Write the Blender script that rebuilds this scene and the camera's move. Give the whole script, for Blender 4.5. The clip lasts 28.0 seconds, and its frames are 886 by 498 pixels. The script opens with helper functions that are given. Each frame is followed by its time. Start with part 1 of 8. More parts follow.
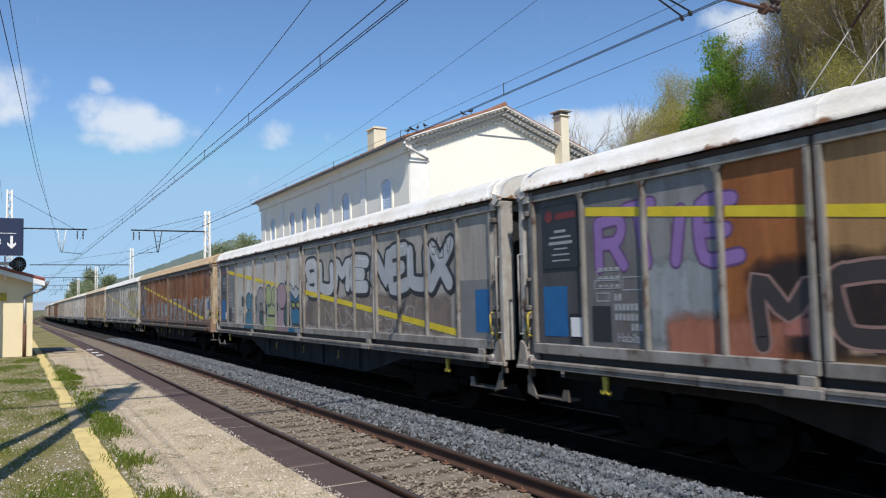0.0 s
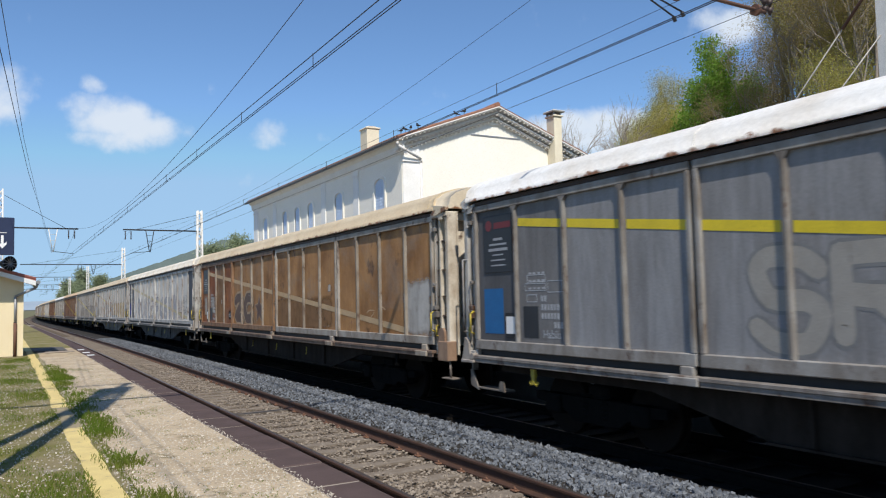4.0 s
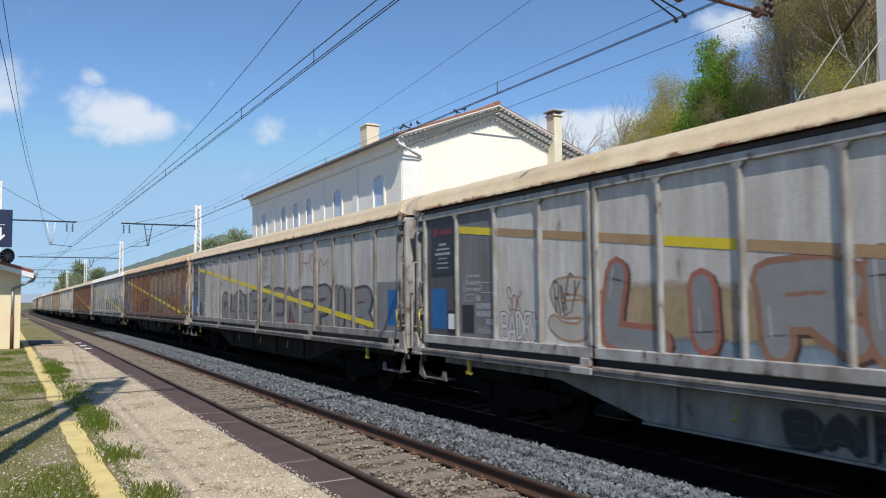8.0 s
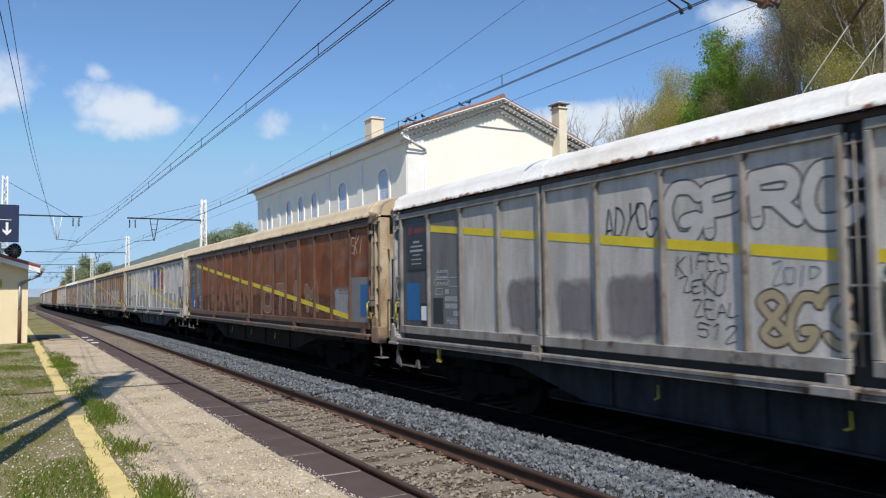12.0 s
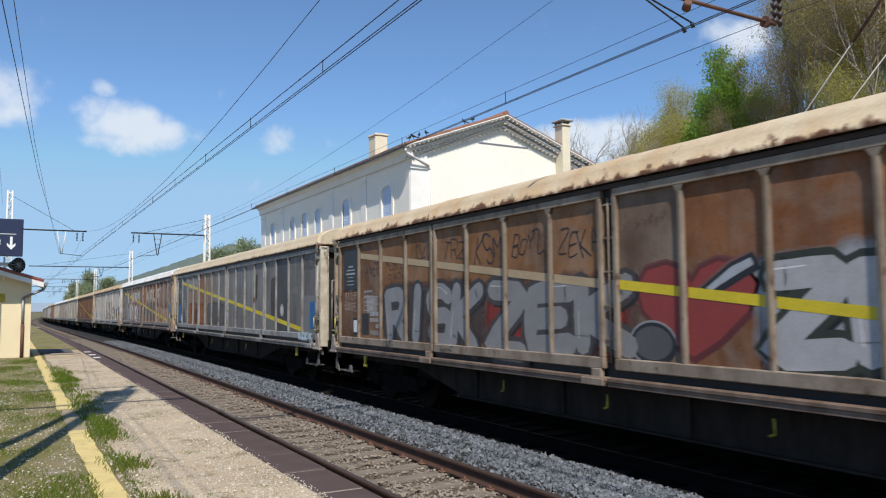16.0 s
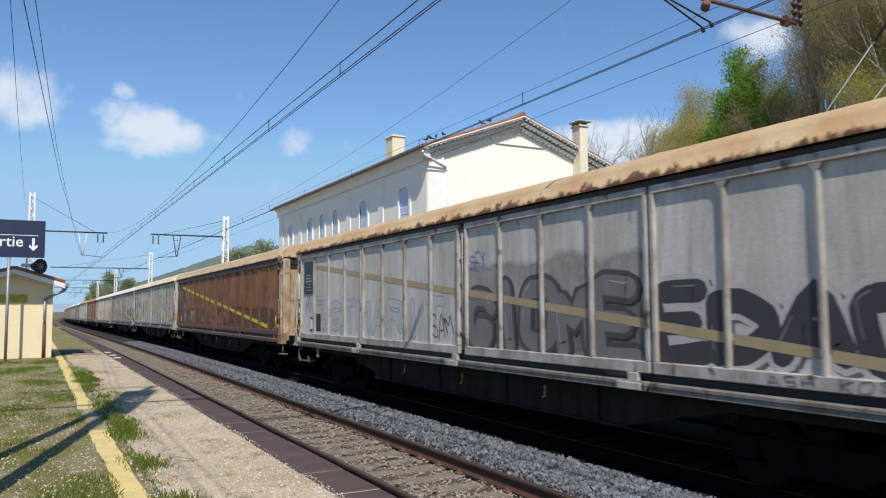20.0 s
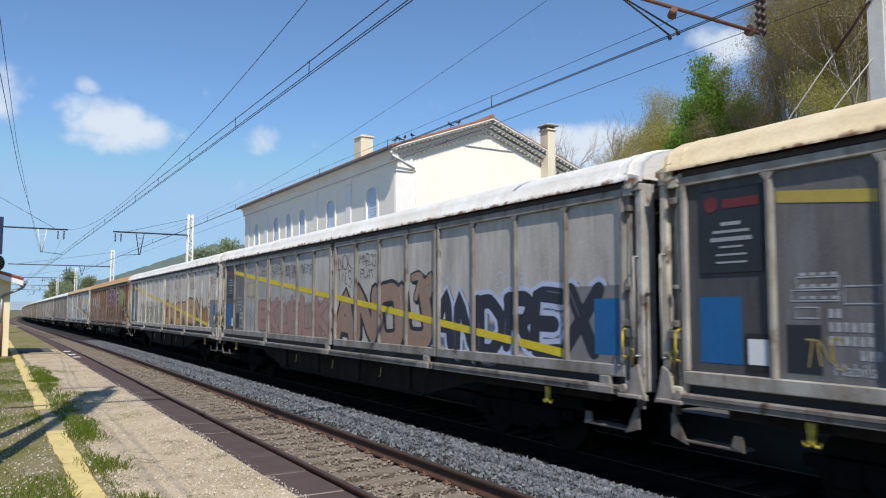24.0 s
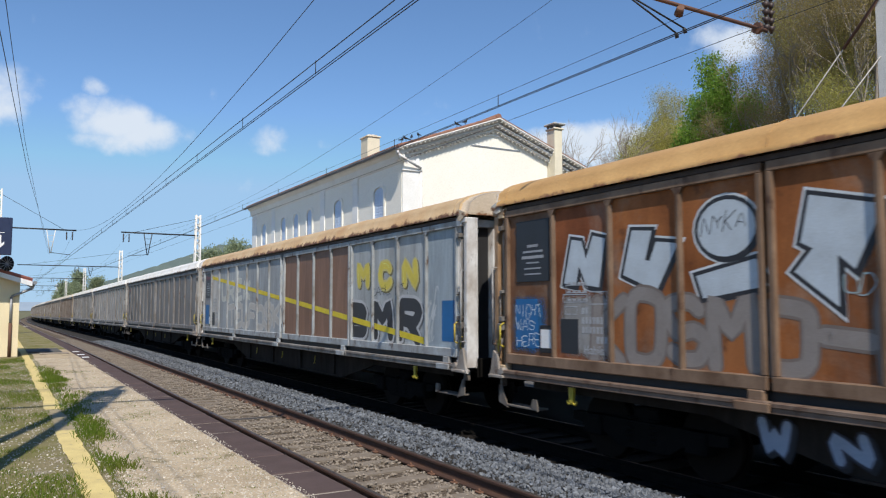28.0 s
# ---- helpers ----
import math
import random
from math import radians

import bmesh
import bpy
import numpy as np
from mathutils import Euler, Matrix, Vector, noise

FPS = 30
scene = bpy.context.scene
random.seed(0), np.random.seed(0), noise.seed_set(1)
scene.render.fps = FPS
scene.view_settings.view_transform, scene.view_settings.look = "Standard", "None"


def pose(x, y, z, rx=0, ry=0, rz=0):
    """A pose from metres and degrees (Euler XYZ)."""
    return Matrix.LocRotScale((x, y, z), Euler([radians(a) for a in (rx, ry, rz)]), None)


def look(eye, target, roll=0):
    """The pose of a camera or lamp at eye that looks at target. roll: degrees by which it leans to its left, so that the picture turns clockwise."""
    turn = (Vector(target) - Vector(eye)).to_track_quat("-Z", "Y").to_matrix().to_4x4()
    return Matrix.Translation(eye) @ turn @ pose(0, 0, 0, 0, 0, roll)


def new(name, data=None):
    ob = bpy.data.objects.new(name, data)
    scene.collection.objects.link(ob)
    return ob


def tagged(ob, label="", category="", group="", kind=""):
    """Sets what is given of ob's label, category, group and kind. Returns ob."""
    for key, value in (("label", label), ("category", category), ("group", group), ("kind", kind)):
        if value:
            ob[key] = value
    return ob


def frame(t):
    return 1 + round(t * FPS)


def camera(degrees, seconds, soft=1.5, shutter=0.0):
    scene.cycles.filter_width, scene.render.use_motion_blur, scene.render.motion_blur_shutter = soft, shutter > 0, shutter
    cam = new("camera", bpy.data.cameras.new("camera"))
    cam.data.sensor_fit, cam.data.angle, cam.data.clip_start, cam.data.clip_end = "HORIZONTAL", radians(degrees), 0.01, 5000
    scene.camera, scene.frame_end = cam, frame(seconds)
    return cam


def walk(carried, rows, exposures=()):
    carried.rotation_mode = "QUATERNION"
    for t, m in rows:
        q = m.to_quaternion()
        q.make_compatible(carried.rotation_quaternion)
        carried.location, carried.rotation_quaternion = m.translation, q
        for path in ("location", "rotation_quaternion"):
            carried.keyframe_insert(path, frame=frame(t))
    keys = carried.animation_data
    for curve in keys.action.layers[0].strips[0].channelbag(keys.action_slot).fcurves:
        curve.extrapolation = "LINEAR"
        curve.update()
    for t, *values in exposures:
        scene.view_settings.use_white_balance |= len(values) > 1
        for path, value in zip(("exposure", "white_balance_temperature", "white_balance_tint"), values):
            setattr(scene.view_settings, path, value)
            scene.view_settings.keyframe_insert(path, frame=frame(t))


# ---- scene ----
import functools

cam = camera(60.0, 28.0, 1.15, 0.1)
EYE = (0.0, 0.0, 2.07)   # over the top of the rails
ROWS = [
    (0.0, -29.16, 3.70, 1.34), (0.5, -29.60, 4.02, 1.29), (1.0, -29.44, 3.88, 1.26),
    (1.5, -29.30, 3.44, 1.34), (2.0, -29.25, 3.30, 1.38), (2.5, -29.11, 3.63, 1.39),
    (4.5, -29.93, 3.63, 1.24), (5.0, -30.05, 3.41, 1.14), (5.5, -29.83, 3.57, 0.91),
    (6.0, -29.96, 3.92, 0.35), (6.5, -30.10, 3.57, 0.45), (7.0, -30.00, 3.86, 0.21),
    (7.5, -29.92, 3.52, 0.55), (8.0, -29.86, 3.53, 0.55), (8.5, -30.20, 3.22, 0.47),
    (9.0, -30.12, 3.52, 0.42), (9.5, -29.89, 3.25, 0.52), (10.0, -29.77, 3.35, 0.55),
    (10.5, -29.86, 3.75, 0.73), (11.0, -29.62, 3.25, 0.57), (11.5, -29.92, 3.07, 0.56),
    (12.0, -29.46, 3.04, 0.74), (12.5, -29.36, 3.24, 0.72), (14.5, -29.19, 3.98, 0.62),
    (15.0, -29.06, 4.41, 0.53), (15.5, -28.93, 4.16, 0.45), (16.0, -29.25, 4.25, 0.47),
    (16.5, -29.36, 4.23, 0.77), (17.0, -29.06, 4.21, 0.61), (17.5, -29.39, 4.53, 0.55),
    (18.0, -29.09, 4.59, 0.51), (18.5, -28.93, 4.56, 0.54), (19.0, -28.43, 4.29, 0.48),
    (19.5, -27.41, 4.14, 0.44), (20.0, -27.98, 4.36, 0.38), (20.5, -29.37, 4.48, 0.36),
    (22.5, -30.74, 4.61, -0.13), (23.0, -30.14, 4.30, -0.12), (23.5, -30.55, 4.40, -0.11),
    (24.0, -30.46, 4.46, -0.13), (24.5, -30.01, 4.66, 0.12), (25.0, -30.00, 4.88, 0.23),
    (25.5, -29.72, 4.94, 0.19), (26.0, -29.50, 4.43, 0.13), (26.5, -29.66, 4.43, 0.19),
    (27.0, -29.81, 4.25, 0.09), (27.5, -29.61, 4.38, 0.08), (28.0, -29.93, 4.42, 0.01),
]
walk(cam, [(t, pose(*EYE, 90 + pitch, roll, yaw)) for t, yaw, pitch, roll in ROWS])

# ---- light ----
SUN_FROM = Vector((-0.335, -0.942, 0.0)).normalized()
SUN_UP = radians(50)
scene.view_settings.exposure = 0.0
world = bpy.data.worlds.new("sky")
scene.world = world
world.use_nodes = True
sun = new("sun", bpy.data.lights.new("sun", "SUN"))
sun.data.energy, sun.data.angle, sun.data.color = 5.0, radians(0.53), (1.0, 0.94, 0.84)
sun_dir = Vector((SUN_FROM.x * math.cos(SUN_UP), SUN_FROM.y * math.cos(SUN_UP), math.sin(SUN_UP)))
sun.matrix_world = look(sun_dir * 100, (0, 0, 0))


def build_sky():
    nt = world.node_tree
    nt.nodes.clear()
    N, L = nt.nodes.new, nt.links.new
    out, bg = N("ShaderNodeOutputWorld"), N("ShaderNodeBackground")
    sky = N("ShaderNodeTexSky")
    sky.sky_type, sky.sun_disc = "NISHITA", False
    sky.sun_elevation, sky.sun_rotation = SUN_UP, math.atan2(SUN_FROM.x, SUN_FROM.y)
    sky.air_density, sky.dust_density, sky.ozone_density, sky.altitude = 1.0, 0.0, 4.0, 300
    bg.inputs["Strength"].default_value = 0.117
    co = N("ShaderNodeTexCoord")
    # clouds: soft cumulus banks in given directions, broken by noise
    total = None
    noise_a, noise_b = N("ShaderNodeTexNoise"), N("ShaderNodeTexNoise")
    noise_a.inputs["Scale"].default_value, noise_a.inputs["Detail"].default_value, noise_a.inputs["Roughness"].default_value = 17.0, 9, 0.56
    noise_b.inputs["Scale"].default_value, noise_b.inputs["Detail"].default_value = 2.6, 5
    L(co.outputs["Generated"], noise_a.inputs["Vector"]), L(co.outputs["Generated"], noise_b.inputs["Vector"])
    for d, wide, high, amount in CLOUDS:
        d = Vector(d).normalized()
        side = Vector((d.y, -d.x, 0)).normalized()
        up = side.cross(d)
        dots = []
        for axis, size in ((side, wide), (up, high)):
            dot = N("ShaderNodeVectorMath")
            dot.operation = "DOT_PRODUCT"
            dot.inputs[1].default_value = axis
            L(co.outputs["Generated"], dot.inputs[0])
            off = N("ShaderNodeMath")
            off.operation = "MULTIPLY"
            L(dot.outputs["Value"], off.inputs[0])
            off.inputs[1].default_value = 1 / size
            sq = N("ShaderNodeMath")
            sq.operation = "POWER"
            absn = N("ShaderNodeMath")
            absn.operation = "ABSOLUTE"
            L(off.outputs[0], absn.inputs[0]), L(absn.outputs[0], sq.inputs[0])
            sq.inputs[1].default_value = 2
            dots.append(sq.outputs[0])
        add = N("ShaderNodeMath")
        add.operation = "ADD"
        L(dots[0], add.inputs[0]), L(dots[1], add.inputs[1])
        fall = N("ShaderNodeMapRange")
        fall.inputs["From Min"].default_value, fall.inputs["From Max"].default_value = 0.0, 1.0
        fall.inputs["To Min"].default_value, fall.inputs["To Max"].default_value = amount, 0.0
        L(add.outputs[0], fall.inputs["Value"])
        front = N("ShaderNodeVectorMath")
        front.operation = "DOT_PRODUCT"
        front.inputs[1].default_value = d
        L(co.outputs["Generated"], front.inputs[0])
        gate = N("ShaderNodeMath")
        gate.operation = "GREATER_THAN"
        L(front.outputs["Value"], gate.inputs[0])
        gate.inputs[1].default_value = 0.0
        both = N("ShaderNodeMath")
        both.operation = "MULTIPLY"
        L(fall.outputs[0], both.inputs[0]), L(gate.outputs[0], both.inputs[1])
        if total is None:
            total = both.outputs[0]
        else:
            top = N("ShaderNodeMath")
            top.operation = "MAXIMUM"
            L(total, top.inputs[0]), L(both.outputs[0], top.inputs[1])
            total = top.outputs[0]
    mul = N("ShaderNodeMath")
    mul.operation = "MULTIPLY_ADD"
    L(noise_a.outputs["Fac"], mul.inputs[0])
    mul.inputs[1].default_value = 1.9
    mul.inputs[2].default_value = -0.95
    plus = N("ShaderNodeMath")
    plus.operation = "ADD"
    L(mul.outputs[0], plus.inputs[0]), L(total, plus.inputs[1])
    puff = N("ShaderNodeMapRange")
    puff.interpolation_type = "SMOOTHSTEP"
    puff.inputs["From Min"].default_value, puff.inputs["From Max"].default_value = 0.28, 1.0
    puff.inputs["To Min"].default_value, puff.inputs["To Max"].default_value = 0.0, 0.92
    L(plus.outputs[0], puff.inputs["Value"])
    mixc = N("ShaderNodeMix")
    mixc.data_type = "RGBA"
    L(puff.outputs[0], mixc.inputs["Factor"])
    # haze: the sky's own colour, held back towards the horizon
    tone, haze = N("ShaderNodeMix"), N("ShaderNodeMix")
    tone.data_type, tone.blend_type, haze.data_type, haze.blend_type = "RGBA", "MULTIPLY", "RGBA", "DARKEN"
    tone.inputs["Factor"].default_value, haze.inputs["Factor"].default_value = 1.0, 0.9
    tone.inputs["B"].default_value, haze.inputs["B"].default_value = (0.965, 1.10, 1.21, 1), (3.0, 4.8, 7.0, 1)
    L(sky.outputs["Color"], tone.inputs["A"]), L(tone.outputs["Result"], haze.inputs["A"])
    L(haze.outputs["Result"], mixc.inputs["A"])
    mixc.inputs["B"].default_value = (6.4, 7.0, 7.8, 1)
    L(mixc.outputs["Result"], bg.inputs["Color"])
    L(bg.outputs[0], out.inputs["Surface"])


CLOUDS = [((-0.02, 0.971, 0.24), 0.08, 0.052, 0.85), ((0.112, 0.968, 0.220), 0.08, 0.040, 1.0), ((0.076, 0.97, 0.228), 0.045, 0.030, 0.9), ((0.150, 0.967, 0.207), 0.06, 0.032, 1.1),
          ((0.115, 0.974, 0.197), 0.085, 0.022, 0.9), ((0.087, 0.962, 0.258), 0.024, 0.018, 0.75), ((0.292, 0.933, 0.210), 0.045, 0.026, 0.75), ((0.352, 0.912, 0.21), 0.02, 0.012, 0.6),
          ((0.64, 0.74, 0.205), 0.14, 0.04, 0.95), ((0.737, 0.6, 0.312), 0.06, 0.04, 0.8),
          ((-0.6, 0.8, 0.3), 0.25, 0.08, 0.7), ((-0.7, -0.6, 0.35), 0.3, 0.1, 0.6), ((0.8, -0.5, 0.3), 0.3, 0.09, 0.7)]
build_sky()


# ---- materials ----
def surface(name, base, dark=None, scale=8.0, rough=0.8, metal=0.0, bump=0.2, fine=60.0, stretch=(1, 1, 1), own=False, amount=0.6, spots=None, spot_scale=3.0, spot_at=0.6, depth=0.01, island=False, streak=0.0, shine=0.5, rim=None, film=None, run_scale=(1, 2.3, 0.36)):
    """A plain surface with large stains and fine grain. own: takes the object's own colour as base."""
    m = bpy.data.materials.new(name)
    m.use_nodes = True
    nt = m.node_tree
    N, L = nt.nodes.new, nt.links.new
    bsdf = nt.nodes["Principled BSDF"]
    bsdf.inputs["Roughness"].default_value, bsdf.inputs["Metallic"].default_value = rough, metal
    bsdf.inputs["Specular IOR Level"].default_value = shine
    co, info, mp = N("ShaderNodeTexCoord"), N("ShaderNodeObjectInfo"), N("ShaderNodeMapping")
    shift = N("ShaderNodeVectorMath")
    shift.operation = "MULTIPLY_ADD"
    comb = N("ShaderNodeCombineXYZ")
    L(info.outputs["Random"], comb.inputs[0]), L(info.outputs["Random"], comb.inputs[1])
    L(comb.outputs[0], shift.inputs[0])
    shift.inputs[1].default_value = (37, 53, 0)
    L(co.outputs["Object"], shift.inputs[2])
    L(shift.outputs[0], mp.inputs["Vector"])
    mp.inputs["Scale"].default_value = stretch
    big, grain = N("ShaderNodeTexNoise"), N("ShaderNodeTexNoise")
    big.inputs["Scale"].default_value, big.inputs["Detail"].default_value, big.inputs["Roughness"].default_value = scale, 6, 0.6
    grain.inputs["Scale"].default_value, grain.inputs["Detail"].default_value = fine, 3
    L(mp.outputs[0], big.inputs["Vector"]), L(shift.outputs[0], grain.inputs["Vector"])
    fac = N("ShaderNodeMapRange")
    fac.inputs["From Min"].default_value, fac.inputs["From Max"].default_value = 0.35, 0.7
    fac.inputs["To Max"].default_value = amount
    L(big.outputs["Fac"], fac.inputs["Value"])
    mix = N("ShaderNodeMix")
    mix.data_type = "RGBA"
    L(fac.outputs[0], mix.inputs["Factor"])
    if own:
        L(info.outputs["Color"], mix.inputs["A"])
        darker = N("ShaderNodeMix")
        darker.data_type, darker.blend_type = "RGBA", "MULTIPLY"
        darker.inputs["Factor"].default_value = 1
        L(info.outputs["Color"], darker.inputs["A"])
        darker.inputs["B"].default_value = (*(dark or (0.5, 0.48, 0.45)), 1)
        L(darker.outputs["Result"], mix.inputs["B"])
    else:
        mix.inputs["A"].default_value = (*base, 1)
        mix.inputs["B"].default_value = (*(dark or tuple(c * 0.5 for c in base)), 1)
    last = mix.outputs["Result"]
    if spots:
        sp, sf = N("ShaderNodeTexNoise"), N("ShaderNodeMapRange")
        sp.inputs["Scale"].default_value, sp.inputs["Detail"].default_value, sp.inputs["Roughness"].default_value = spot_scale, 8, 0.65
        sf.inputs["From Min"].default_value, sf.inputs["From Max"].default_value = spot_at, spot_at + 0.1
        L(mp.outputs[0], sp.inputs["Vector"])
        if rim:
            # rust that starts from the lower edge of the sheet
            axes, edge, plus = N("ShaderNodeSeparateXYZ"), N("ShaderNodeMapRange"), N("ShaderNodeMath")
            L(co.outputs["Object"], axes.inputs[0]), L(axes.outputs["Z"], edge.inputs["Value"])
            edge.inputs["From Min"].default_value, edge.inputs["From Max"].default_value = rim
            edge.inputs["To Min"].default_value, edge.inputs["To Max"].default_value = 0.24, -0.05
            L(edge.outputs[0], plus.inputs[0]), L(sp.outputs["Fac"], plus.inputs[1])
            L(plus.outputs[0], sf.inputs["Value"])
        else:
            L(sp.outputs["Fac"], sf.inputs["Value"])
        sm = N("ShaderNodeMix")
        sm.data_type = "RGBA"
        L(sf.outputs[0], sm.inputs["Factor"]), L(last, sm.inputs["A"])
        sm.inputs["B"].default_value = (*spots, 1)
        last = sm.outputs["Result"]
    if film:
        # what is left of an older coat, in large torn patches
        fn, ff, fm = N("ShaderNodeTexNoise"), N("ShaderNodeMapRange"), N("ShaderNodeMix")
        fn.inputs["Scale"].default_value, fn.inputs["Detail"].default_value, fn.inputs["Roughness"].default_value, fn.inputs["Distortion"].default_value = 0.75, 9, 0.7, 0.6
        ff.inputs["From Min"].default_value, ff.inputs["From Max"].default_value, ff.inputs["To Max"].default_value = 0.50, 0.66, film[3]
        fm.data_type = "RGBA"
        L(shift.outputs[0], fn.inputs["Vector"]), L(fn.outputs["Fac"], ff.inputs["Value"]), L(ff.outputs[0], fm.inputs["Factor"])
        L(last, fm.inputs["A"])
        fm.inputs["B"].default_value = (*film[:3], 1)
        last = fm.outputs["Result"]
    var = N("ShaderNodeMapRange")
    var.inputs["To Min"].default_value, var.inputs["To Max"].default_value = 0.72, 1.2
    if island:
        var.inputs["To Min"].default_value, var.inputs["To Max"].default_value = (0.88, 1.1) if shine < 0.1 else (0.7, 1.2)
        geo = N("ShaderNodeNewGeometry")
        L(geo.outputs["Random Per Island"], var.inputs["Value"])
    else:
        L(grain.outputs["Fac"], var.inputs["Value"])
    if streak:
        # rain streaks that run down the sheet, some dark, some washed pale
        run, rn, rm, rv = N("ShaderNodeMapping"), N("ShaderNodeTexNoise"), N("ShaderNodeMapRange"), N("ShaderNodeMix")
        run.inputs["Scale"].default_value = run_scale
        rn.inputs["Scale"].default_value, rn.inputs["Detail"].default_value, rn.inputs["Roughness"].default_value, rn.inputs["Distortion"].default_value = 1.7, 8, 0.72, 0.8
        rm.inputs["From Min"].default_value, rm.inputs["From Max"].default_value = 0.36, 0.66
        rm.inputs["To Min"].default_value, rm.inputs["To Max"].default_value = 1 - streak, 1 + streak * 0.55
        L(shift.outputs[0], run.inputs["Vector"]), L(run.outputs[0], rn.inputs["Vector"]), L(rn.outputs["Fac"], rm.inputs["Value"])
        rv.data_type, rv.blend_type = "RGBA", "MULTIPLY"
        rv.inputs["Factor"].default_value = 1
        L(last, rv.inputs["A"]), L(rm.outputs[0], rv.inputs["B"])
        last = rv.outputs["Result"]
    hsv = N("ShaderNodeHueSaturation")
    L(var.outputs[0], hsv.inputs["Value"]), L(last, hsv.inputs["Color"])
    L(hsv.outputs[0], bsdf.inputs["Base Color"])
    if bump:
        bp = N("ShaderNodeBump")
        bp.inputs["Strength"].default_value, bp.inputs["Distance"].default_value = bump, depth
        L(grain.outputs["Fac"], bp.inputs["Height"]), L(bp.outputs[0], bsdf.inputs["Normal"])
    return m


def leaf(name, base, dark, scale):
    """Thin leaves: they also glow with the light that comes through."""
    m = surface(name, base, dark, scale, 0.8, 0, 0, island=True, shine=0.05)
    nt = m.node_tree
    bsdf, out = nt.nodes["Principled BSDF"], nt.nodes["Material Output"]
    tr, mix = nt.nodes.new("ShaderNodeBsdfTranslucent"), nt.nodes.new("ShaderNodeMixShader")
    mix.inputs[0].default_value = 0.55
    nt.links.new(bsdf.inputs["Base Color"].links[0].from_socket, tr.inputs["Color"])
    nt.links.new(bsdf.outputs[0], mix.inputs[1])
    nt.links.new(tr.outputs[0], mix.inputs[2])
    nt.links.new(mix.outputs[0], out.inputs["Surface"])
    return m


M = {}
M["panel"] = surface("painted_steel_panel", (1, 1, 1), (0.60, 0.56, 0.52), 1.6, 0.5, 0.0, 0.05, 40, (1, 1.3, 0.3), own=True, amount=0.68, spots=(0.12, 0.062, 0.038), spot_scale=3.2, spot_at=0.66, streak=0.2, shine=0.2, run_scale=(1, 3.2, 0.4))
M["streaked"] = surface("streaked_steel_panel", (1, 1, 1), (0.55, 0.5, 0.47), 1.5, 0.5, 0.0, 0.05, 40, (1, 1.3, 0.4), own=True, amount=0.8, spots=(0.1, 0.06, 0.04), spot_scale=2.0, spot_at=0.68, streak=0.34, shine=0.2, run_scale=(1, 3.6, 0.4))
M["steel"] = surface("weathered_steel_frame", (1, 1, 1), (0.42, 0.34, 0.28), 3.0, 0.55, 0.0, 0.1, 50, (1, 1, 0.6), own=True, amount=0.85, spots=(0.075, 0.038, 0.023), spot_scale=4, spot_at=0.575, shine=0.3)
M["roof"] = surface("sheet_roof", (1, 1, 1), (0.72, 0.64, 0.53), 1.5, 0.6, 0.0, 0.08, 30, (1, 1, 1), own=True, amount=0.65, spots=(0.20, 0.09, 0.04), spot_scale=5.0, spot_at=0.67, rim=(3.69, 3.80))
M["rusty_roof"] = surface("rusty_sheet_roof", (1, 1, 1), (0.78, 0.6, 0.44), 1.2, 0.7, 0.0, 0.08, 30, (1, 1.2, 0.8), own=True, amount=0.85, spots=(0.11, 0.045, 0.02), spot_scale=4.2, spot_at=0.60, rim=(3.69, 3.86))
# grime, taken down to near black so the shade below the wagons is in it
M["under"] = surface("grimy_shaded_underframe", (0.010, 0.009, 0.008), (0.005, 0.0045, 0.004), 6, 0.9, 0.0, 0.3, 60, spots=(0.026, 0.018, 0.013), spot_scale=4, spot_at=0.66, shine=0.03)
M["belly"] = surface("dusty_beam", (1, 1, 1), (0.4, 0.36, 0.32), 2.5, 0.85, 0.0, 0.2, 60, (1, 1.5, 0.6), own=True, amount=0.8, spots=(0.026, 0.016, 0.011), spot_scale=3, spot_at=0.6, shine=0.06)
M["paint"] = surface("spray_paint", (1, 1, 1), (0.7, 0.68, 0.66), 3, 0.55, 0.0, 0.03, 60, own=True, amount=0.55)
def feathered(m):
    """Paint that thins out by the mesh's cover value, broken up by a fine and a coarse grain."""
    nt = m.node_tree
    N, L = nt.nodes.new, nt.links.new
    co, at, n1, n2 = N("ShaderNodeTexCoord"), N("ShaderNodeAttribute"), N("ShaderNodeTexNoise"), N("ShaderNodeTexNoise")
    at.attribute_name = "cover"
    n1.inputs["Scale"].default_value, n1.inputs["Detail"].default_value = 5.0, 6
    n2.inputs["Scale"].default_value, n2.inputs["Detail"].default_value = 1.4, 3
    add, mr, top = N("ShaderNodeMath"), N("ShaderNodeMapRange"), N("ShaderNodeMath")
    add.operation, top.operation = "ADD", "ADD"
    L(co.outputs["Object"], n1.inputs["Vector"]), L(co.outputs["Object"], n2.inputs["Vector"])
    L(at.outputs["Fac"], add.inputs[0]), L(n1.outputs["Fac"], add.inputs[1])
    L(add.outputs[0], top.inputs[0]), L(n2.outputs["Fac"], top.inputs[1])
    mr.inputs["From Min"].default_value, mr.inputs["From Max"].default_value = 1.1, 2.0
    mr.inputs["To Max"].default_value = 0.92
    L(top.outputs[0], mr.inputs["Value"]), L(mr.outputs[0], nt.nodes["Principled BSDF"].inputs["Alpha"])
    return m


M["stain"] = feathered(surface("feathered_spray", (1, 1, 1), (0.72, 0.7, 0.68), 2.2, 0.6, 0.0, 0.02, 60, (1, 1.4, 0.6), own=True, amount=0.6, streak=0.2, shine=0.2))
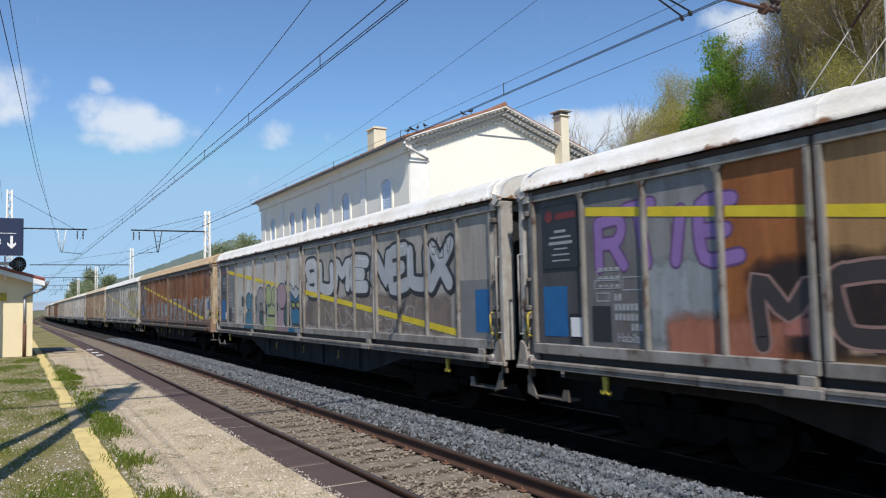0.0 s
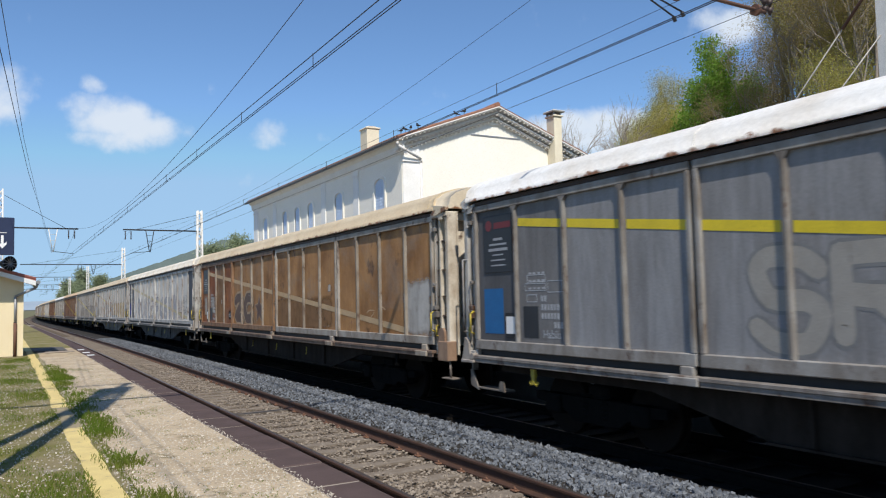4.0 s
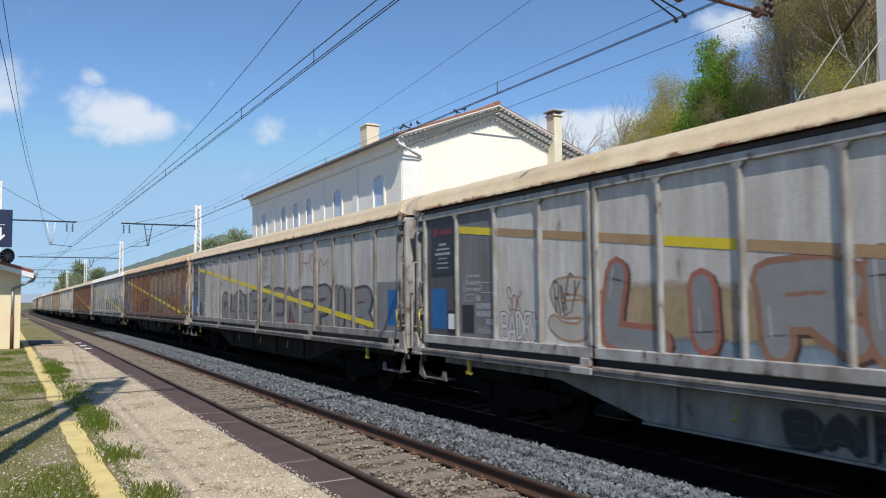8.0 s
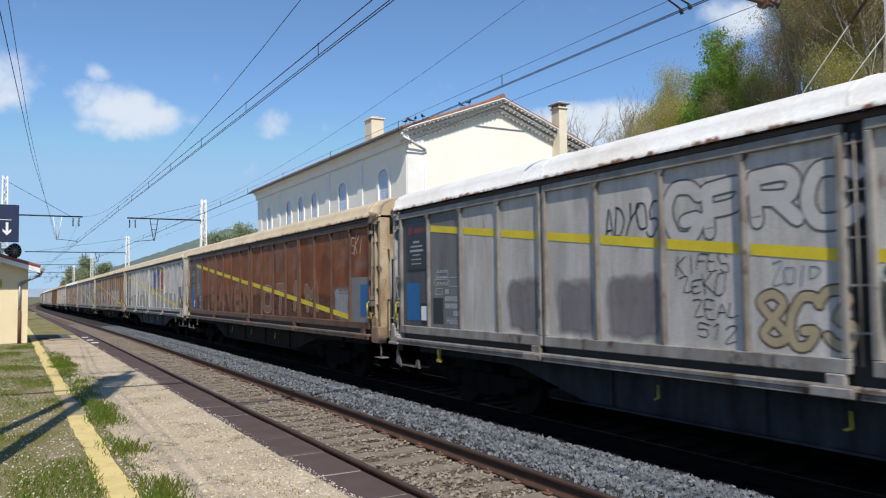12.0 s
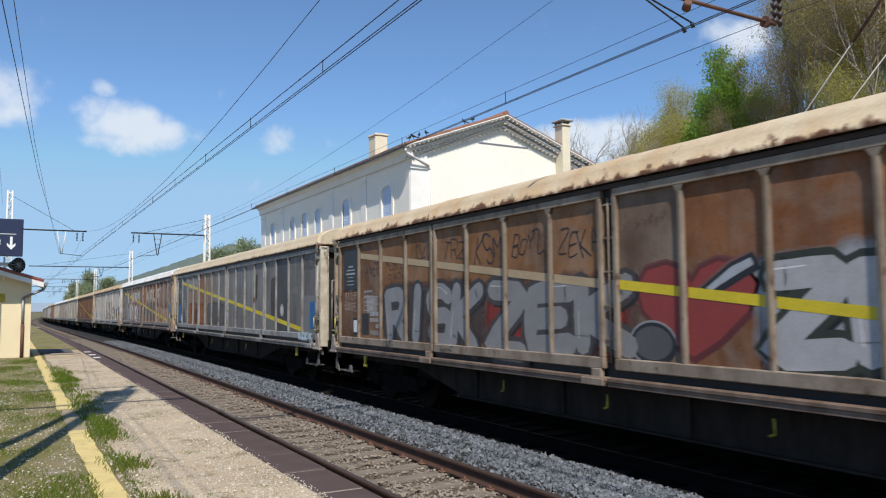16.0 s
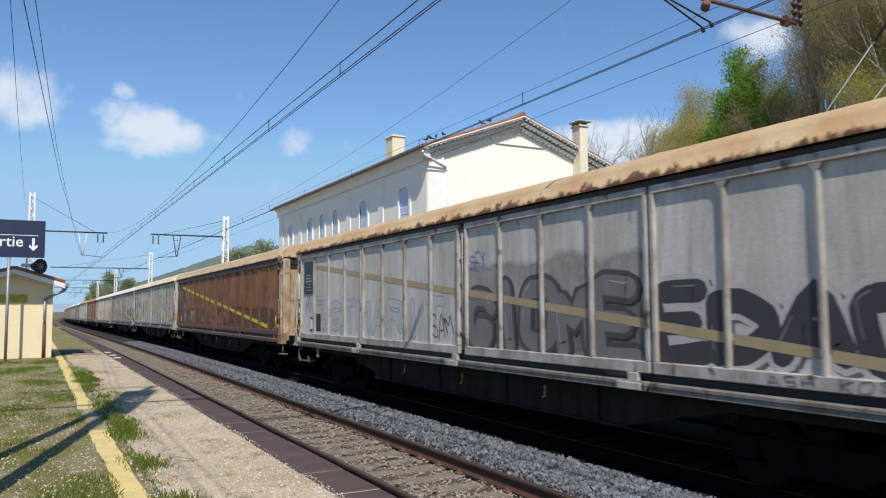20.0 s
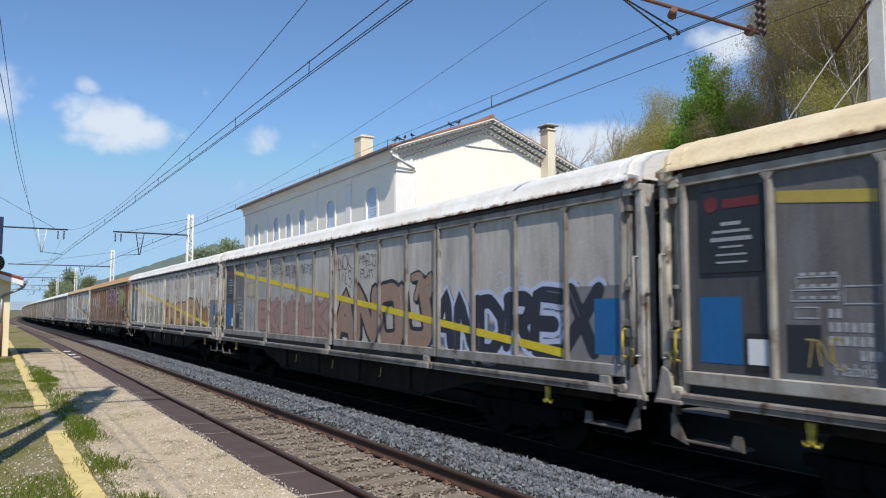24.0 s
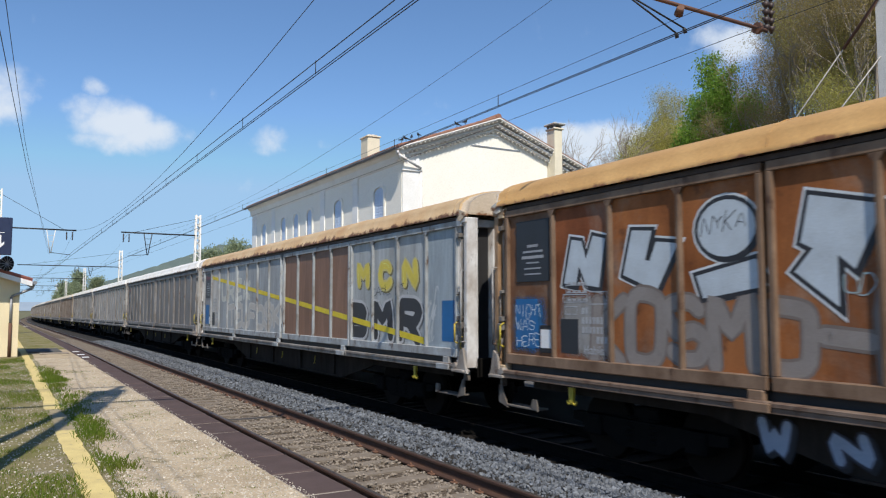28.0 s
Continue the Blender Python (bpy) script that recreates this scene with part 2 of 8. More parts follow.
M["rusted"] = surface("rusted_steel_panel", (1, 1, 1), (0.42, 0.36, 0.33), 1.3, 0.6, 0.0, 0.06, 40, (1, 0.9, 0.7), own=True, amount=0.9, spots=(0.065, 0.03, 0.02), spot_scale=1.9, spot_at=0.60, streak=0.14, shine=0.15, film=(0.27, 0.225, 0.185, 0.5))
M["safety"] = surface("safety_yellow", (0.58, 0.45, 0.04), (0.25, 0.18, 0.03), 12, 0.6, 0, 0.05, amount=0.9)
M["rail_side"] = surface("rusty_rail", (0.085, 0.042, 0.026), (0.045, 0.024, 0.017), 5, 0.75, 0.2, 0.3, 90)
M["rail_top"] = surface("worn_rail_head", (0.136, 0.112, 0.100), (0.088, 0.068, 0.056), 3, 0.42, 0.6, 0.05, 90)
M["sleeper"] = surface("concrete_sleeper", (0.232, 0.196, 0.160), (0.136, 0.108, 0.084), 7, 0.9, 0, 0.5, 80, shine=0.08)
M["clip"] = surface("rusty_clip", (0.2, 0.1, 0.06), (0.1, 0.05, 0.03), 20, 0.8, 0.2, 0.3)
M["stone"] = surface("ballast_stone", (0.20, 0.215, 0.238), (0.055, 0.060, 0.070), 9, 0.8, 0, 0.3, 90, island=True, amount=1.0, shine=0.2)
M["stone_old"] = surface("old_ballast", (0.304, 0.260, 0.212), (0.176, 0.140, 0.108), 12, 0.9, 0, 0.3, 90, island=True, shine=0.08)
# bed kept dark so its colour gives the shade in gaps between stones
M["bed"] = surface("ballast_bed", (0.060, 0.056, 0.053), (0.028, 0.026, 0.024), 14, 0.95, 0, 1.0, 45, depth=0.05, shine=0.08)
M["slab"] = surface("dark_coping_slab", (0.104, 0.074, 0.070), (0.068, 0.050, 0.046), 2.5, 0.85, 0, 0.25, 120, amount=0.7, shine=0.08)
M["joint"] = surface("pale_mortar", (0.320, 0.272, 0.216), (0.200, 0.160, 0.128), 9, 0.9)
M["gravel"] = surface("platform_gravel", (0.50, 0.405, 0.285), (0.35, 0.275, 0.185), 1.1, 0.95, 0, 1.0, 30, amount=0.8, spots=(0.25, 0.205, 0.125), spot_scale=2.4, spot_at=0.56, depth=0.02, shine=0.08)
M["pebble"] = surface("pale_pebble", (0.60, 0.54, 0.45), (0.26, 0.22, 0.17), 14, 0.9, 0, 0.2, island=True)
M["turf"] = surface("thin_turf", (0.175, 0.170, 0.045), (0.30, 0.245, 0.15), 1.1, 0.95, 0, 1.0, 55, amount=1.0, spots=(0.33, 0.285, 0.21), spot_scale=2.1, spot_at=0.57, depth=0.03, shine=0.08)
M["grass"] = leaf("grass_blade", (0.145, 0.225, 0.026), (0.25, 0.225, 0.065), 1.5)
M["line"] = surface("worn_yellow_line", (0.688, 0.545, 0.215), (0.52, 0.395, 0.165), 3, 0.85, 0, 0.4, 90, amount=0.85, spots=(0.33, 0.27, 0.16), spot_scale=6, spot_at=0.605)
M["bare_line"] = surface("rubbed_yellow_line", (0.33, 0.27, 0.16), (0.22, 0.18, 0.11), 5, 0.9, 0, 0.5, 90, amount=0.9, spots=(0.22, 0.18, 0.12), spot_scale=9, spot_at=0.55)
M["plaster"] = surface("cream_plaster", (0.94, 0.89, 0.79), (0.88, 0.82, 0.70), 0.6, 0.9, 0, 0.12, 30, amount=0.5)
M["chimney"] = surface("yellowish_render", (0.80, 0.72, 0.55), (0.68, 0.60, 0.45), 2, 0.9, 0, 0.15, 40)
M["trim"] = surface("white_trim", (0.90, 0.88, 0.84), (0.8, 0.76, 0.7), 1.5, 0.85, 0, 0.1, 40)
M["tile"] = surface("terracotta_tile", (0.30, 0.14, 0.09), (0.17, 0.09, 0.065), 4, 0.85, 0, 0.3, 40, island=True)
M["hut_tile"] = surface("red_tile", (0.48, 0.17, 0.13), (0.34, 0.12, 0.09), 4, 0.85, 0, 0.3, 40, island=True)
M["soffit_tile"] = surface("whitewashed_tile", (0.93, 0.89, 0.83), (0.78, 0.68, 0.60), 6, 0.85, 0, 0.2)
M["shutter"] = surface("pale_blue_shutter", (0.60, 0.70, 0.86), (0.52, 0.63, 0.80), 3, 0.7)
M["zinc"] = surface("zinc", (0.33, 0.34, 0.36), (0.2, 0.2, 0.21), 3, 0.5, 0.4)
M["pipe"] = surface("white_pipe", (0.72, 0.7, 0.68), (0.5, 0.48, 0.46), 4, 0.6)
M["dark"] = surface("dark_metal", (0.03, 0.03, 0.033), (0.018, 0.017, 0.017), 6, 0.6, 0.3)
M["wire"] = surface("catenary_wire", (0.045, 0.045, 0.05), (0.03, 0.03, 0.03), 6, 0.6, 0.5, 0)
M["mast"] = surface("pale_mast", (0.74, 0.72, 0.68), (0.55, 0.53, 0.49), 2, 0.7, 0.1)
M["guy"] = surface("galvanised_rod", (0.42, 0.40, 0.37), (0.28, 0.26, 0.24), 5, 0.6, 0.3)
M["rust_arm"] = surface("rusty_arm", (0.17, 0.085, 0.055), (0.09, 0.045, 0.032), 4, 0.8, 0.2)
M["insul"] = surface("brown_insulator", (0.05, 0.03, 0.026), (0.03, 0.018, 0.016), 4, 0.55)
M["hut"] = surface("cream_hut_wall", (0.80, 0.68, 0.45), (0.7, 0.58, 0.37), 0.9, 0.9, 0, 0.15, 40)
M["sign"] = surface("navy_sign", (0.018, 0.028, 0.075), (0.013, 0.02, 0.055), 2, 0.45, 0, 0)
M["white"] = surface("white_enamel", (0.8, 0.8, 0.8), (0.7, 0.7, 0.7), 2, 0.5, 0, 0)
M["bark"] = surface("grey_bark", (0.34, 0.29, 0.245), (0.22, 0.185, 0.155), 5, 0.95, 0, 0.5, 40)
M["leaf_green"] = leaf("fresh_leaf", (0.25, 0.40, 0.07), (0.15, 0.26, 0.045), 0.4)
M["leaf_olive"] = leaf("budding_leaf", (0.38, 0.31, 0.14), (0.31, 0.25, 0.12), 0.35)
M["leaf_yellow"] = leaf("yellow_bud", (0.50, 0.46, 0.14), (0.40, 0.36, 0.12), 0.5)
# far leaves are paler: distance haze mixed into their colour
M["leaf_far"] = leaf("hazy_leaf", (0.38, 0.43, 0.27), (0.30, 0.35, 0.23), 0.2)
M["wood_far"] = surface("far_woods", (0.115, 0.15, 0.135), (0.07, 0.10, 0.095), 0.08, 0.95, 0, 0, 0.9)
# pale blue of distance haze painted into the farthest hill
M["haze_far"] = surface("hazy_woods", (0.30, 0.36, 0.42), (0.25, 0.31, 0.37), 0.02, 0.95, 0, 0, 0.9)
M["asphalt"] = surface("platform_asphalt", (0.1, 0.095, 0.09), (0.065, 0.06, 0.058), 1.2, 0.9, 0, 0.4, 90)
M["field"] = surface("field", (0.12, 0.12, 0.05), (0.2, 0.16, 0.09), 0.15, 0.95, 0, 0.6, 8, depth=0.1)


# ---- building helpers ----
def mesh_of(bm, name, mats):
    me = bpy.data.meshes.new(name)
    bm.to_mesh(me)
    bm.free()
    for m in mats if isinstance(mats, (list, tuple)) else [mats]:
        me.materials.append(m)
    return me


def part(name, bm, mats, parent=None, label="", at=None, smooth=False, color=None):
    """Links a bmesh (or a shared mesh) as one object, under a parent if given."""
    me = bm if isinstance(bm, bpy.types.Mesh) else mesh_of(bm, name, mats)
    if smooth:
        for p in me.polygons:
            p.use_smooth = True
    ob = new(name, me)
    ob.parent = parent
    if at is not None:
        ob.matrix_basis = at if isinstance(at, Matrix) else Matrix.Translation(at)
    if color is not None:
        ob.color = (*color, 1)
    if label:
        ob["label"] = label
    return ob


def thing(name, label, category, group="", kind="", at=(0, 0, 0)):
    ob = new(name)
    ob.location = at
    return tagged(ob, label, category, group, kind)


def box(bm, lo, hi, mat=0, bevel=0.0, turn=None):
    """A box from corner to corner."""
    c = [(a + b) / 2 for a, b in zip(lo, hi)]
    s = [abs(b - a) for a, b in zip(lo, hi)]
    m = Matrix.Translation(c) @ (turn or Matrix.Identity(4)) @ Matrix.Diagonal((*s, 1))
    r = bmesh.ops.create_cube(bm, size=1, matrix=m)
    faces = {f for v in r["verts"] for f in v.link_faces}
    for f in faces:
        f.material_index = mat
    if bevel:
        edges = {e for v in r["verts"] for e in v.link_edges}
        bmesh.ops.bevel(bm, geom=list(edges), offset=bevel, segments=1, affect="EDGES")
    return bm


def bar(bm, p, q, r0, r1=None, n=6, mat=0, caps=True):
    """A round bar from p to q."""
    p, q = Vector(p), Vector(q)
    d = q - p
    if d.length < 1e-6:
        return bm
    side = d.orthogonal().normalized()
    other = d.normalized().cross(side)
    r1 = r0 if r1 is None else r1
    rings = [[bm.verts.new(c + (side * math.cos(a) + other * math.sin(a)) * r) for a in (2 * math.pi * i / n for i in range(n))] for c, r in ((p, r0), (q, r1))]
    for i in range(n):
        f = bm.faces.new((rings[0][i], rings[0][(i + 1) % n], rings[1][(i + 1) % n], rings[1][i]))
        f.smooth, f.material_index = True, mat
    if caps:
        bm.faces.new(rings[0][::-1]).material_index = mat
        bm.faces.new(rings[1]).material_index = mat
    return bm


def prism(bm, outline, axis, a, b, mat=0):
    """A flat outline (pairs) pushed along x, y or z from a to b."""
    def at(u, v, w):
        return {"x": (w, u, v), "y": (u, w, v), "z": (u, v, w)}[axis]
    lo = [bm.verts.new(at(u, v, a)) for u, v in outline]
    hi = [bm.verts.new(at(u, v, b)) for u, v in outline]
    n = len(outline)
    made = [bm.faces.new(lo[::-1]), bm.faces.new(hi)]
    made += [bm.faces.new((lo[i], lo[(i + 1) % n], hi[(i + 1) % n], hi[i])) for i in range(n)]
    for f in made:
        f.material_index = mat
    bmesh.ops.recalc_face_normals(bm, faces=made)
    return bm


def B():
    return bmesh.new()


def bend(y):
    """Sideways shift of the tracks, which swing gently away beyond 120 m."""
    return 0.0 if y < 120 else (y - 120) ** 2 / 13200


def dip(y):
    """The line falls gently beyond the hut."""
    if y < 25:
        return 0.0
    return (y - 25) ** 2 * 0.000108 if y < 55 else 0.0972 + 0.0065 * (min(y, 400) - 55)


TRACK_1, TRACK_2, PLATFORM = 4.49, 8.22, 0.35


# ---- ground ----
def ground_height(x, y):
    h = -0.45
    r = x - 0.12 * y
    if r > 26:
        h += min((r - 26) * 0.22, 13.0) * min(1.0, max(0.0, (150 - y) / 60.0))
    if x < -14:
        h += min((-14 - x) * 0.02, 3)
    return h - dip(y)


def build_ground():
    xs = [-3000, -800, -200, -80, -30, -14, -6, 0, 6, 12, 18, 24] + list(range(28, 120, 6)) + [150, 220, 400, 900, 3000]
    ys = [-3000, -800, -200, -60, -20, 0, 10, 20, 30, 40, 50, 60, 75, 90, 110, 130, 160, 220, 400, 900, 3000]
    bm = B()
    grid = [[bm.verts.new((x, y, ground_height(x, y))) for x in xs] for y in ys]
    for j in range(len(ys) - 1):
        for i in range(len(xs) - 1):
            bm.faces.new((grid[j][i], grid[j][i + 1], grid[j + 1][i + 1], grid[j + 1][i])).smooth = True
    tagged(part("ground", bm, M["field"]), "dry spring grass field round the railway", "ground", kind="structure")


def strip(bm, left, right, z, y0, y1, step=12.0, mat=0, curve=True, thick=0.0):
    """A long band along the track, with the track's bend."""
    n = max(1, int((y1 - y0) / step))
    last = None
    for i in range(n + 1):
        y = y0 + (y1 - y0) * i / n
        s = bend(y) if curve else 0
        d = z - dip(y)
        row = [bm.verts.new((left + s, y, d)), bm.verts.new((right + s, y, d))]
        if thick:
            row += [bm.verts.new((right + s, y, d - thick)), bm.verts.new((left + s, y, d - thick))]
        if last:
            k = len(row)
            for a in range(k if thick else 1):
                b = (a + 1) % k
                bm.faces.new((last[a], last[b], row[b], row[a])).material_index = mat
        last = row
    return bm


def sweep_profile(bm, profile, x0, y0, y1, mats):
    """A rail: a closed profile (x, z) carried along the bend."""
    ys = [y0] + [y for y in (0, 20, 35, 45, 55, 80, 120, 160, 200, 250, 300, 350, 400, 500, 600, 700) if y0 < y < y1] + [y1]
    last = None
    for y in ys:
        ring = [bm.verts.new((x0 + px + bend(y), y, pz - dip(y))) for px, pz in profile]
        if last:
            n = len(ring)
            for i in range(n):
                bm.faces.new((last[i], last[(i + 1) % n], ring[(i + 1) % n], ring[i])).material_index = mats[i]
        last = ring


def build_tracks():
    profile = [(-0.075, -0.172), (0.075, -0.172), (0.075, -0.155), (0.015, -0.13), (0.012, -0.05), (0.036, -0.035), (0.036, -0.01), (0.025, 0.0),
               (-0.025, 0.0), (-0.036, -0.01), (-0.036, -0.035), (-0.012, -0.05), (-0.015, -0.13), (-0.075, -0.155)]
    mats = [0, 0, 0, 0, 0, 0, 0, 1, 0, 0, 0, 0, 0, 0]
    for k, x in ((1, TRACK_1), (2, TRACK_2)):
        tr = thing("track_%d" % k, "railway track with rusty rails on concrete sleepers in ballast", "track", kind="structure")
        for side in (-0.7525, 0.7525):
            bm = B()
            sweep_profile(bm, profile, x + side, -90, 760, mats)
            bmesh.ops.recalc_face_normals(bm, faces=bm.faces[:])
            # track 2 takes darker rail colours, standing in for the train's shade
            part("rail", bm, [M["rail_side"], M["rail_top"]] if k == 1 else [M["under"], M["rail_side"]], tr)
        # sleepers: near ones single, far ones joined
        sl = B()
        prism(sl, [(-1.25, -0.36), (1.25, -0.36), (1.22, -0.20), (1.16, -0.176), (0.35, -0.176), (0.25, -0.184), (-0.25, -0.184), (-0.35, -0.176), (-1.16, -0.176), (-1.22, -0.20)], "y", -0.13, 0.13)
        sleeper = mesh_of(sl, "sleeper", M["sleeper"] if k == 1 else M["shaded_sleeper"])
        cl = B()
        for dx in (-0.10, 0.10):
            box(cl, (dx - 0.035, -0.06, -0.172), (dx + 0.035, 0.06, -0.15), bevel=0.008)
            bar(cl, (dx, -0.04, -0.145), (dx, 0.04, -0.138), 0.011)
            bar(cl, (dx, 0.0, -0.172), (dx, 0.0, -0.12), 0.013)
        clip = mesh_of(cl, "rail_clip", M["clip"])
        far = B()
        for i in range(-30, 300):
            y = i * 0.6 + 0.25
            if k == 1 and -12 < y < 70 or k == 2 and 4 < y < 30:
                jig = random.uniform(-0.02, 0.02)
                s = part("sleeper", sleeper, None, tr, at=(x + jig, y, random.uniform(-0.006, 0.004) - dip(y)))
                if k == 1 and y < 45:
                    for side in (-0.7525, 0.7525):
                        part("rail_clip", clip, None, s, at=(side - jig, 0, 0.004))
            else:
                for c in (-0.75, 0.75):
                    box(far, (x + c - 0.4 + bend(y), y - 0.13, -0.36 - dip(y)), (x + c + 0.4 + bend(y), y + 0.13, -0.178 - dip(y)))
        tagged(part("far_sleepers", far, M["sleeper"] if k == 1 else M["shaded_sleeper"], tr), kind="stuff")
    # ballast beds: a raised shoulder between the tracks
    bm = B()
    n = 70
    last = None
    xs = [(2.9, -0.36), (3.3, -0.205), (5.65, -0.205), (5.78, -0.13), (6.3, -0.10), (6.9, -0.12), (7.1, -0.22), (9.4, -0.22), (9.9, -0.3), (10.1, -0.4)]
    for i in range(n + 1):
        y = -90 + 850 * (i / n) ** 1.6
        row = [bm.verts.new((px + bend(y), y, pz - dip(y))) for px, pz in xs]
        if last:
            for a in range(len(xs) - 1):
                f = bm.faces.new((last[a], last[a + 1], row[a + 1], row[a]))
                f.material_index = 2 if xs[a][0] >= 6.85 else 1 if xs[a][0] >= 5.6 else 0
        last = row
    tagged(part("ballast_bed", bm, [M["stone_bed_old"], M["bed"], M["shaded_bed"]]), "bed of grey and brown crushed stone under the tracks", "ballast", kind="structure")


def stone_field(name, label, mat, count, area, zfun, size, seed, category="gravel", flat=0.6):
    """Many loose angular stones in one mesh, thinning out with distance."""
    rnd = np.random.RandomState(seed)
    base = np.array([[1, 0, 0], [-0.5, 0.87, 0], [-0.5, -0.87, 0], [0, 0, 1], [0.3, 0.5, 0.6], [-0.7, 0, -0.6]], float)
    faces = [(0, 4, 3), (4, 1, 3), (1, 2, 3), (2, 0, 3), (0, 1, 4), (0, 5, 1), (1, 5, 2), (2, 5, 0)]
    verts, polys = [], []
    x0, x1, y0, y1 = area
    for k in range(count):
        y = y0 + (y1 - y0) * rnd.rand() ** 2.2
        x = x0 + (x1 - x0) * rnd.rand()
        s = size * (0.55 + 0.9 * rnd.rand())
        q = Euler(rnd.rand(3) * 6.3).to_matrix()
        R = np.array(q)
        pts = (base * (0.7 + 0.6 * rnd.rand(6, 3))) @ R.T * s
        pts[:, 2] *= flat + 0.3
        b = len(verts)
        z = zfun(x, y) - dip(y) + s * 0.2 * rnd.rand()
        verts.extend((pts + [x, y, z]).tolist())
        polys.extend([tuple(b + i for i in f) for f in faces])
    me = bpy.data.meshes.new(name)
    me.from_pydata(verts, [], polys)
    me.materials.append(mat)
    ob = new(name, me)
    return tagged(ob, label, category, kind="stuff")


def ballast_z(x, y):
    if x < 5.65:
        return -0.21
    if x < 5.78:
        return -0.205 + (x - 5.65) * 0.58
    if x < 6.3:
        return -0.13 + (x - 5.78) * 0.058
    return -0.10 - (x - 6.3) * 0.03 if x < 6.9 else -0.12 - min(0.1, (x - 6.9) * 0.5)


WORN = (12.2, 14.8)   # where the yellow line is rubbed away


def build_platform():
    bm = B()
    strip(bm, -6.0, 2.5, PLATFORM - 0.006, -60, 240, 10, thick=0.9)
    plat = tagged(part("platform", bm, M["turf"]), "low platform of thin grass and bare earth", "platform", kind="structure")
    bm = B()
    # the trodden gravel walk between the yellow line and the coping
    last = None
    for i in range(48):
        y = -20 + i * 1.2
        w = 0.09 * noise.noise((y * 0.35, 3.1, 0)) + 0.06 * noise.noise((y * 1.3, 1.1, 0))
        row = [bm.verts.new((1.12 + w + bend(y), y, PLATFORM - dip(y))), bm.verts.new((2.5 + bend(y), y, PLATFORM - dip(y)))]
        if last:
            bm.faces.new((last[0], last[1], row[1], row[0]))
        last = row
    tagged(part("gravel_walk", bm, M["gravel"]), "pale sandy gravel walk along the platform edge", "gravel", kind="structure")
    # platform yellow line, hand painted with uneven edges, in lengths
    line = thing("yellow_line", "worn yellow safety line painted along the platform", "line", kind="structure")
    cuts = [-13.0 + 4.0 * i for i in range(6)] + [WORN[0], WORN[1]] + [15.0 + 4.0 * i for i in range(12)]
    for c0, c1 in zip(cuts, cuts[1:]):
        bm = B()
        last = None
        y0, y1 = c0, c1 - 0.01
        for i in range(21):
            y = y0 + (y1 - y0) * i / 20
            w = 0.035 * noise.noise((y * 0.9, 7.7, 0)) + 0.02 * noise.noise((y * 4.0, 2.2, 0))
            v = 0.03 * noise.noise((y * 1.1, 9.3, 0)) + 0.02 * noise.noise((y * 5.0, 5.2, 0))
            row = [bm.verts.new((0.74 + w, y, PLATFORM + 0.006 - dip(y))), bm.verts.new((0.98 + v, y, PLATFORM + 0.006 - dip(y)))]
            if last:
                bm.faces.new((last[0], last[1], row[1], row[0]))
            last = row
        part("painted_stretch", bm, M["bare_line"] if c0 == WORN[0] else M["line"], line)
    # coping slabs, each its own piece, with pale joints
    edge = thing("platform_edge", "dark reddish coping slabs with pale joints along the track", "kerb", kind="structure")
    sb = B()
    box(sb, (-0.235, -0.485, -0.12), (0.235, 0.485, 0.0), bevel=0.012)
    slab = mesh_of(sb, "slab", M["slab"])
    for i in range(-8, 100):
        y = i * 1.0 + 0.4
        part("slab", slab, None, edge, at=pose(2.745 + bend(y), y, PLATFORM + 0.002 - dip(y) + random.uniform(-0.004, 0.006), 0, random.uniform(-0.5, 0.5), random.uniform(-0.3, 0.3)))
    bm = B()
    strip(bm, 2.5, 2.97, PLATFORM - 0.005, -20, 110, 10, thick=0.1)
    part("mortar", bm, M["joint"], edge)
    bm = B()
    strip(bm, 2.55, 2.93, PLATFORM - 0.115, -60, 240, 10, thick=0.7)
    part("retaining_wall", bm, M["slab"], edge)
    # pale repair patches and a thin dark patch near the shelter
    bm = B()
    box(bm, (1.35, 32.6, PLATFORM), (2.35, 33.3, PLATFORM + 0.03), bevel=0.01)
    tagged(part("concrete_patch", bm, M["joint"]), "pale concrete patch set in the platform", "patch")
    bm = B()
    box(bm, (1.0, 34.0, PLATFORM), (2.2, 37.0, PLATFORM + 0.02), bevel=0.01)
    tagged(part("asphalt_patch", bm, M["asphalt"]), "dark flat patch on the platform", "patch")
    for y in (29.6, 31.4, 33.6):
        bm = B()
        box(bm, (2.55, y, PLATFORM + 0.006), (2.78, y + 0.34, PLATFORM + 0.02), bevel=0.004)
        tagged(part("white_marker", bm, M["white"]), "white painted mark on the coping", "marker", "white markers")
    # far platform by the station house
    bm = B()
    strip(bm, 10.15, 26, PLATFORM, -60, 200, 10, thick=0.9)
    tagged(part("station_platform", bm, M["asphalt"]), "asphalt platform before the station house", "platform", kind="structure")


def grass_field(name, label, count, area, height, seed, keep):
    rnd = np.random.RandomState(seed)
    verts, polys = [], []
    x0, x1, y0, y1 = area
    for k in range(count):
        y = y0 + (y1 - y0) * rnd.rand() ** 1.8
        x = x0 + (x1 - x0) * rnd.rand()
        p = keep(x, y)
        if rnd.rand() > p:
            continue
        h = height * (0.35 + rnd.rand()) * (0.4 + 0.8 * p)
        a, lean = rnd.rand() * 6.28, h * (0.2 + 0.7 * rnd.rand())
        w = 0.0018 + 0.002 * rnd.rand() + 0.00016 * y
        dx, dy = math.cos(a), math.sin(a)
        b = len(verts)
        verts += [(x - dy * w, y + dx * w, PLATFORM - 0.01), (x + dy * w, y - dx * w, PLATFORM - 0.01),
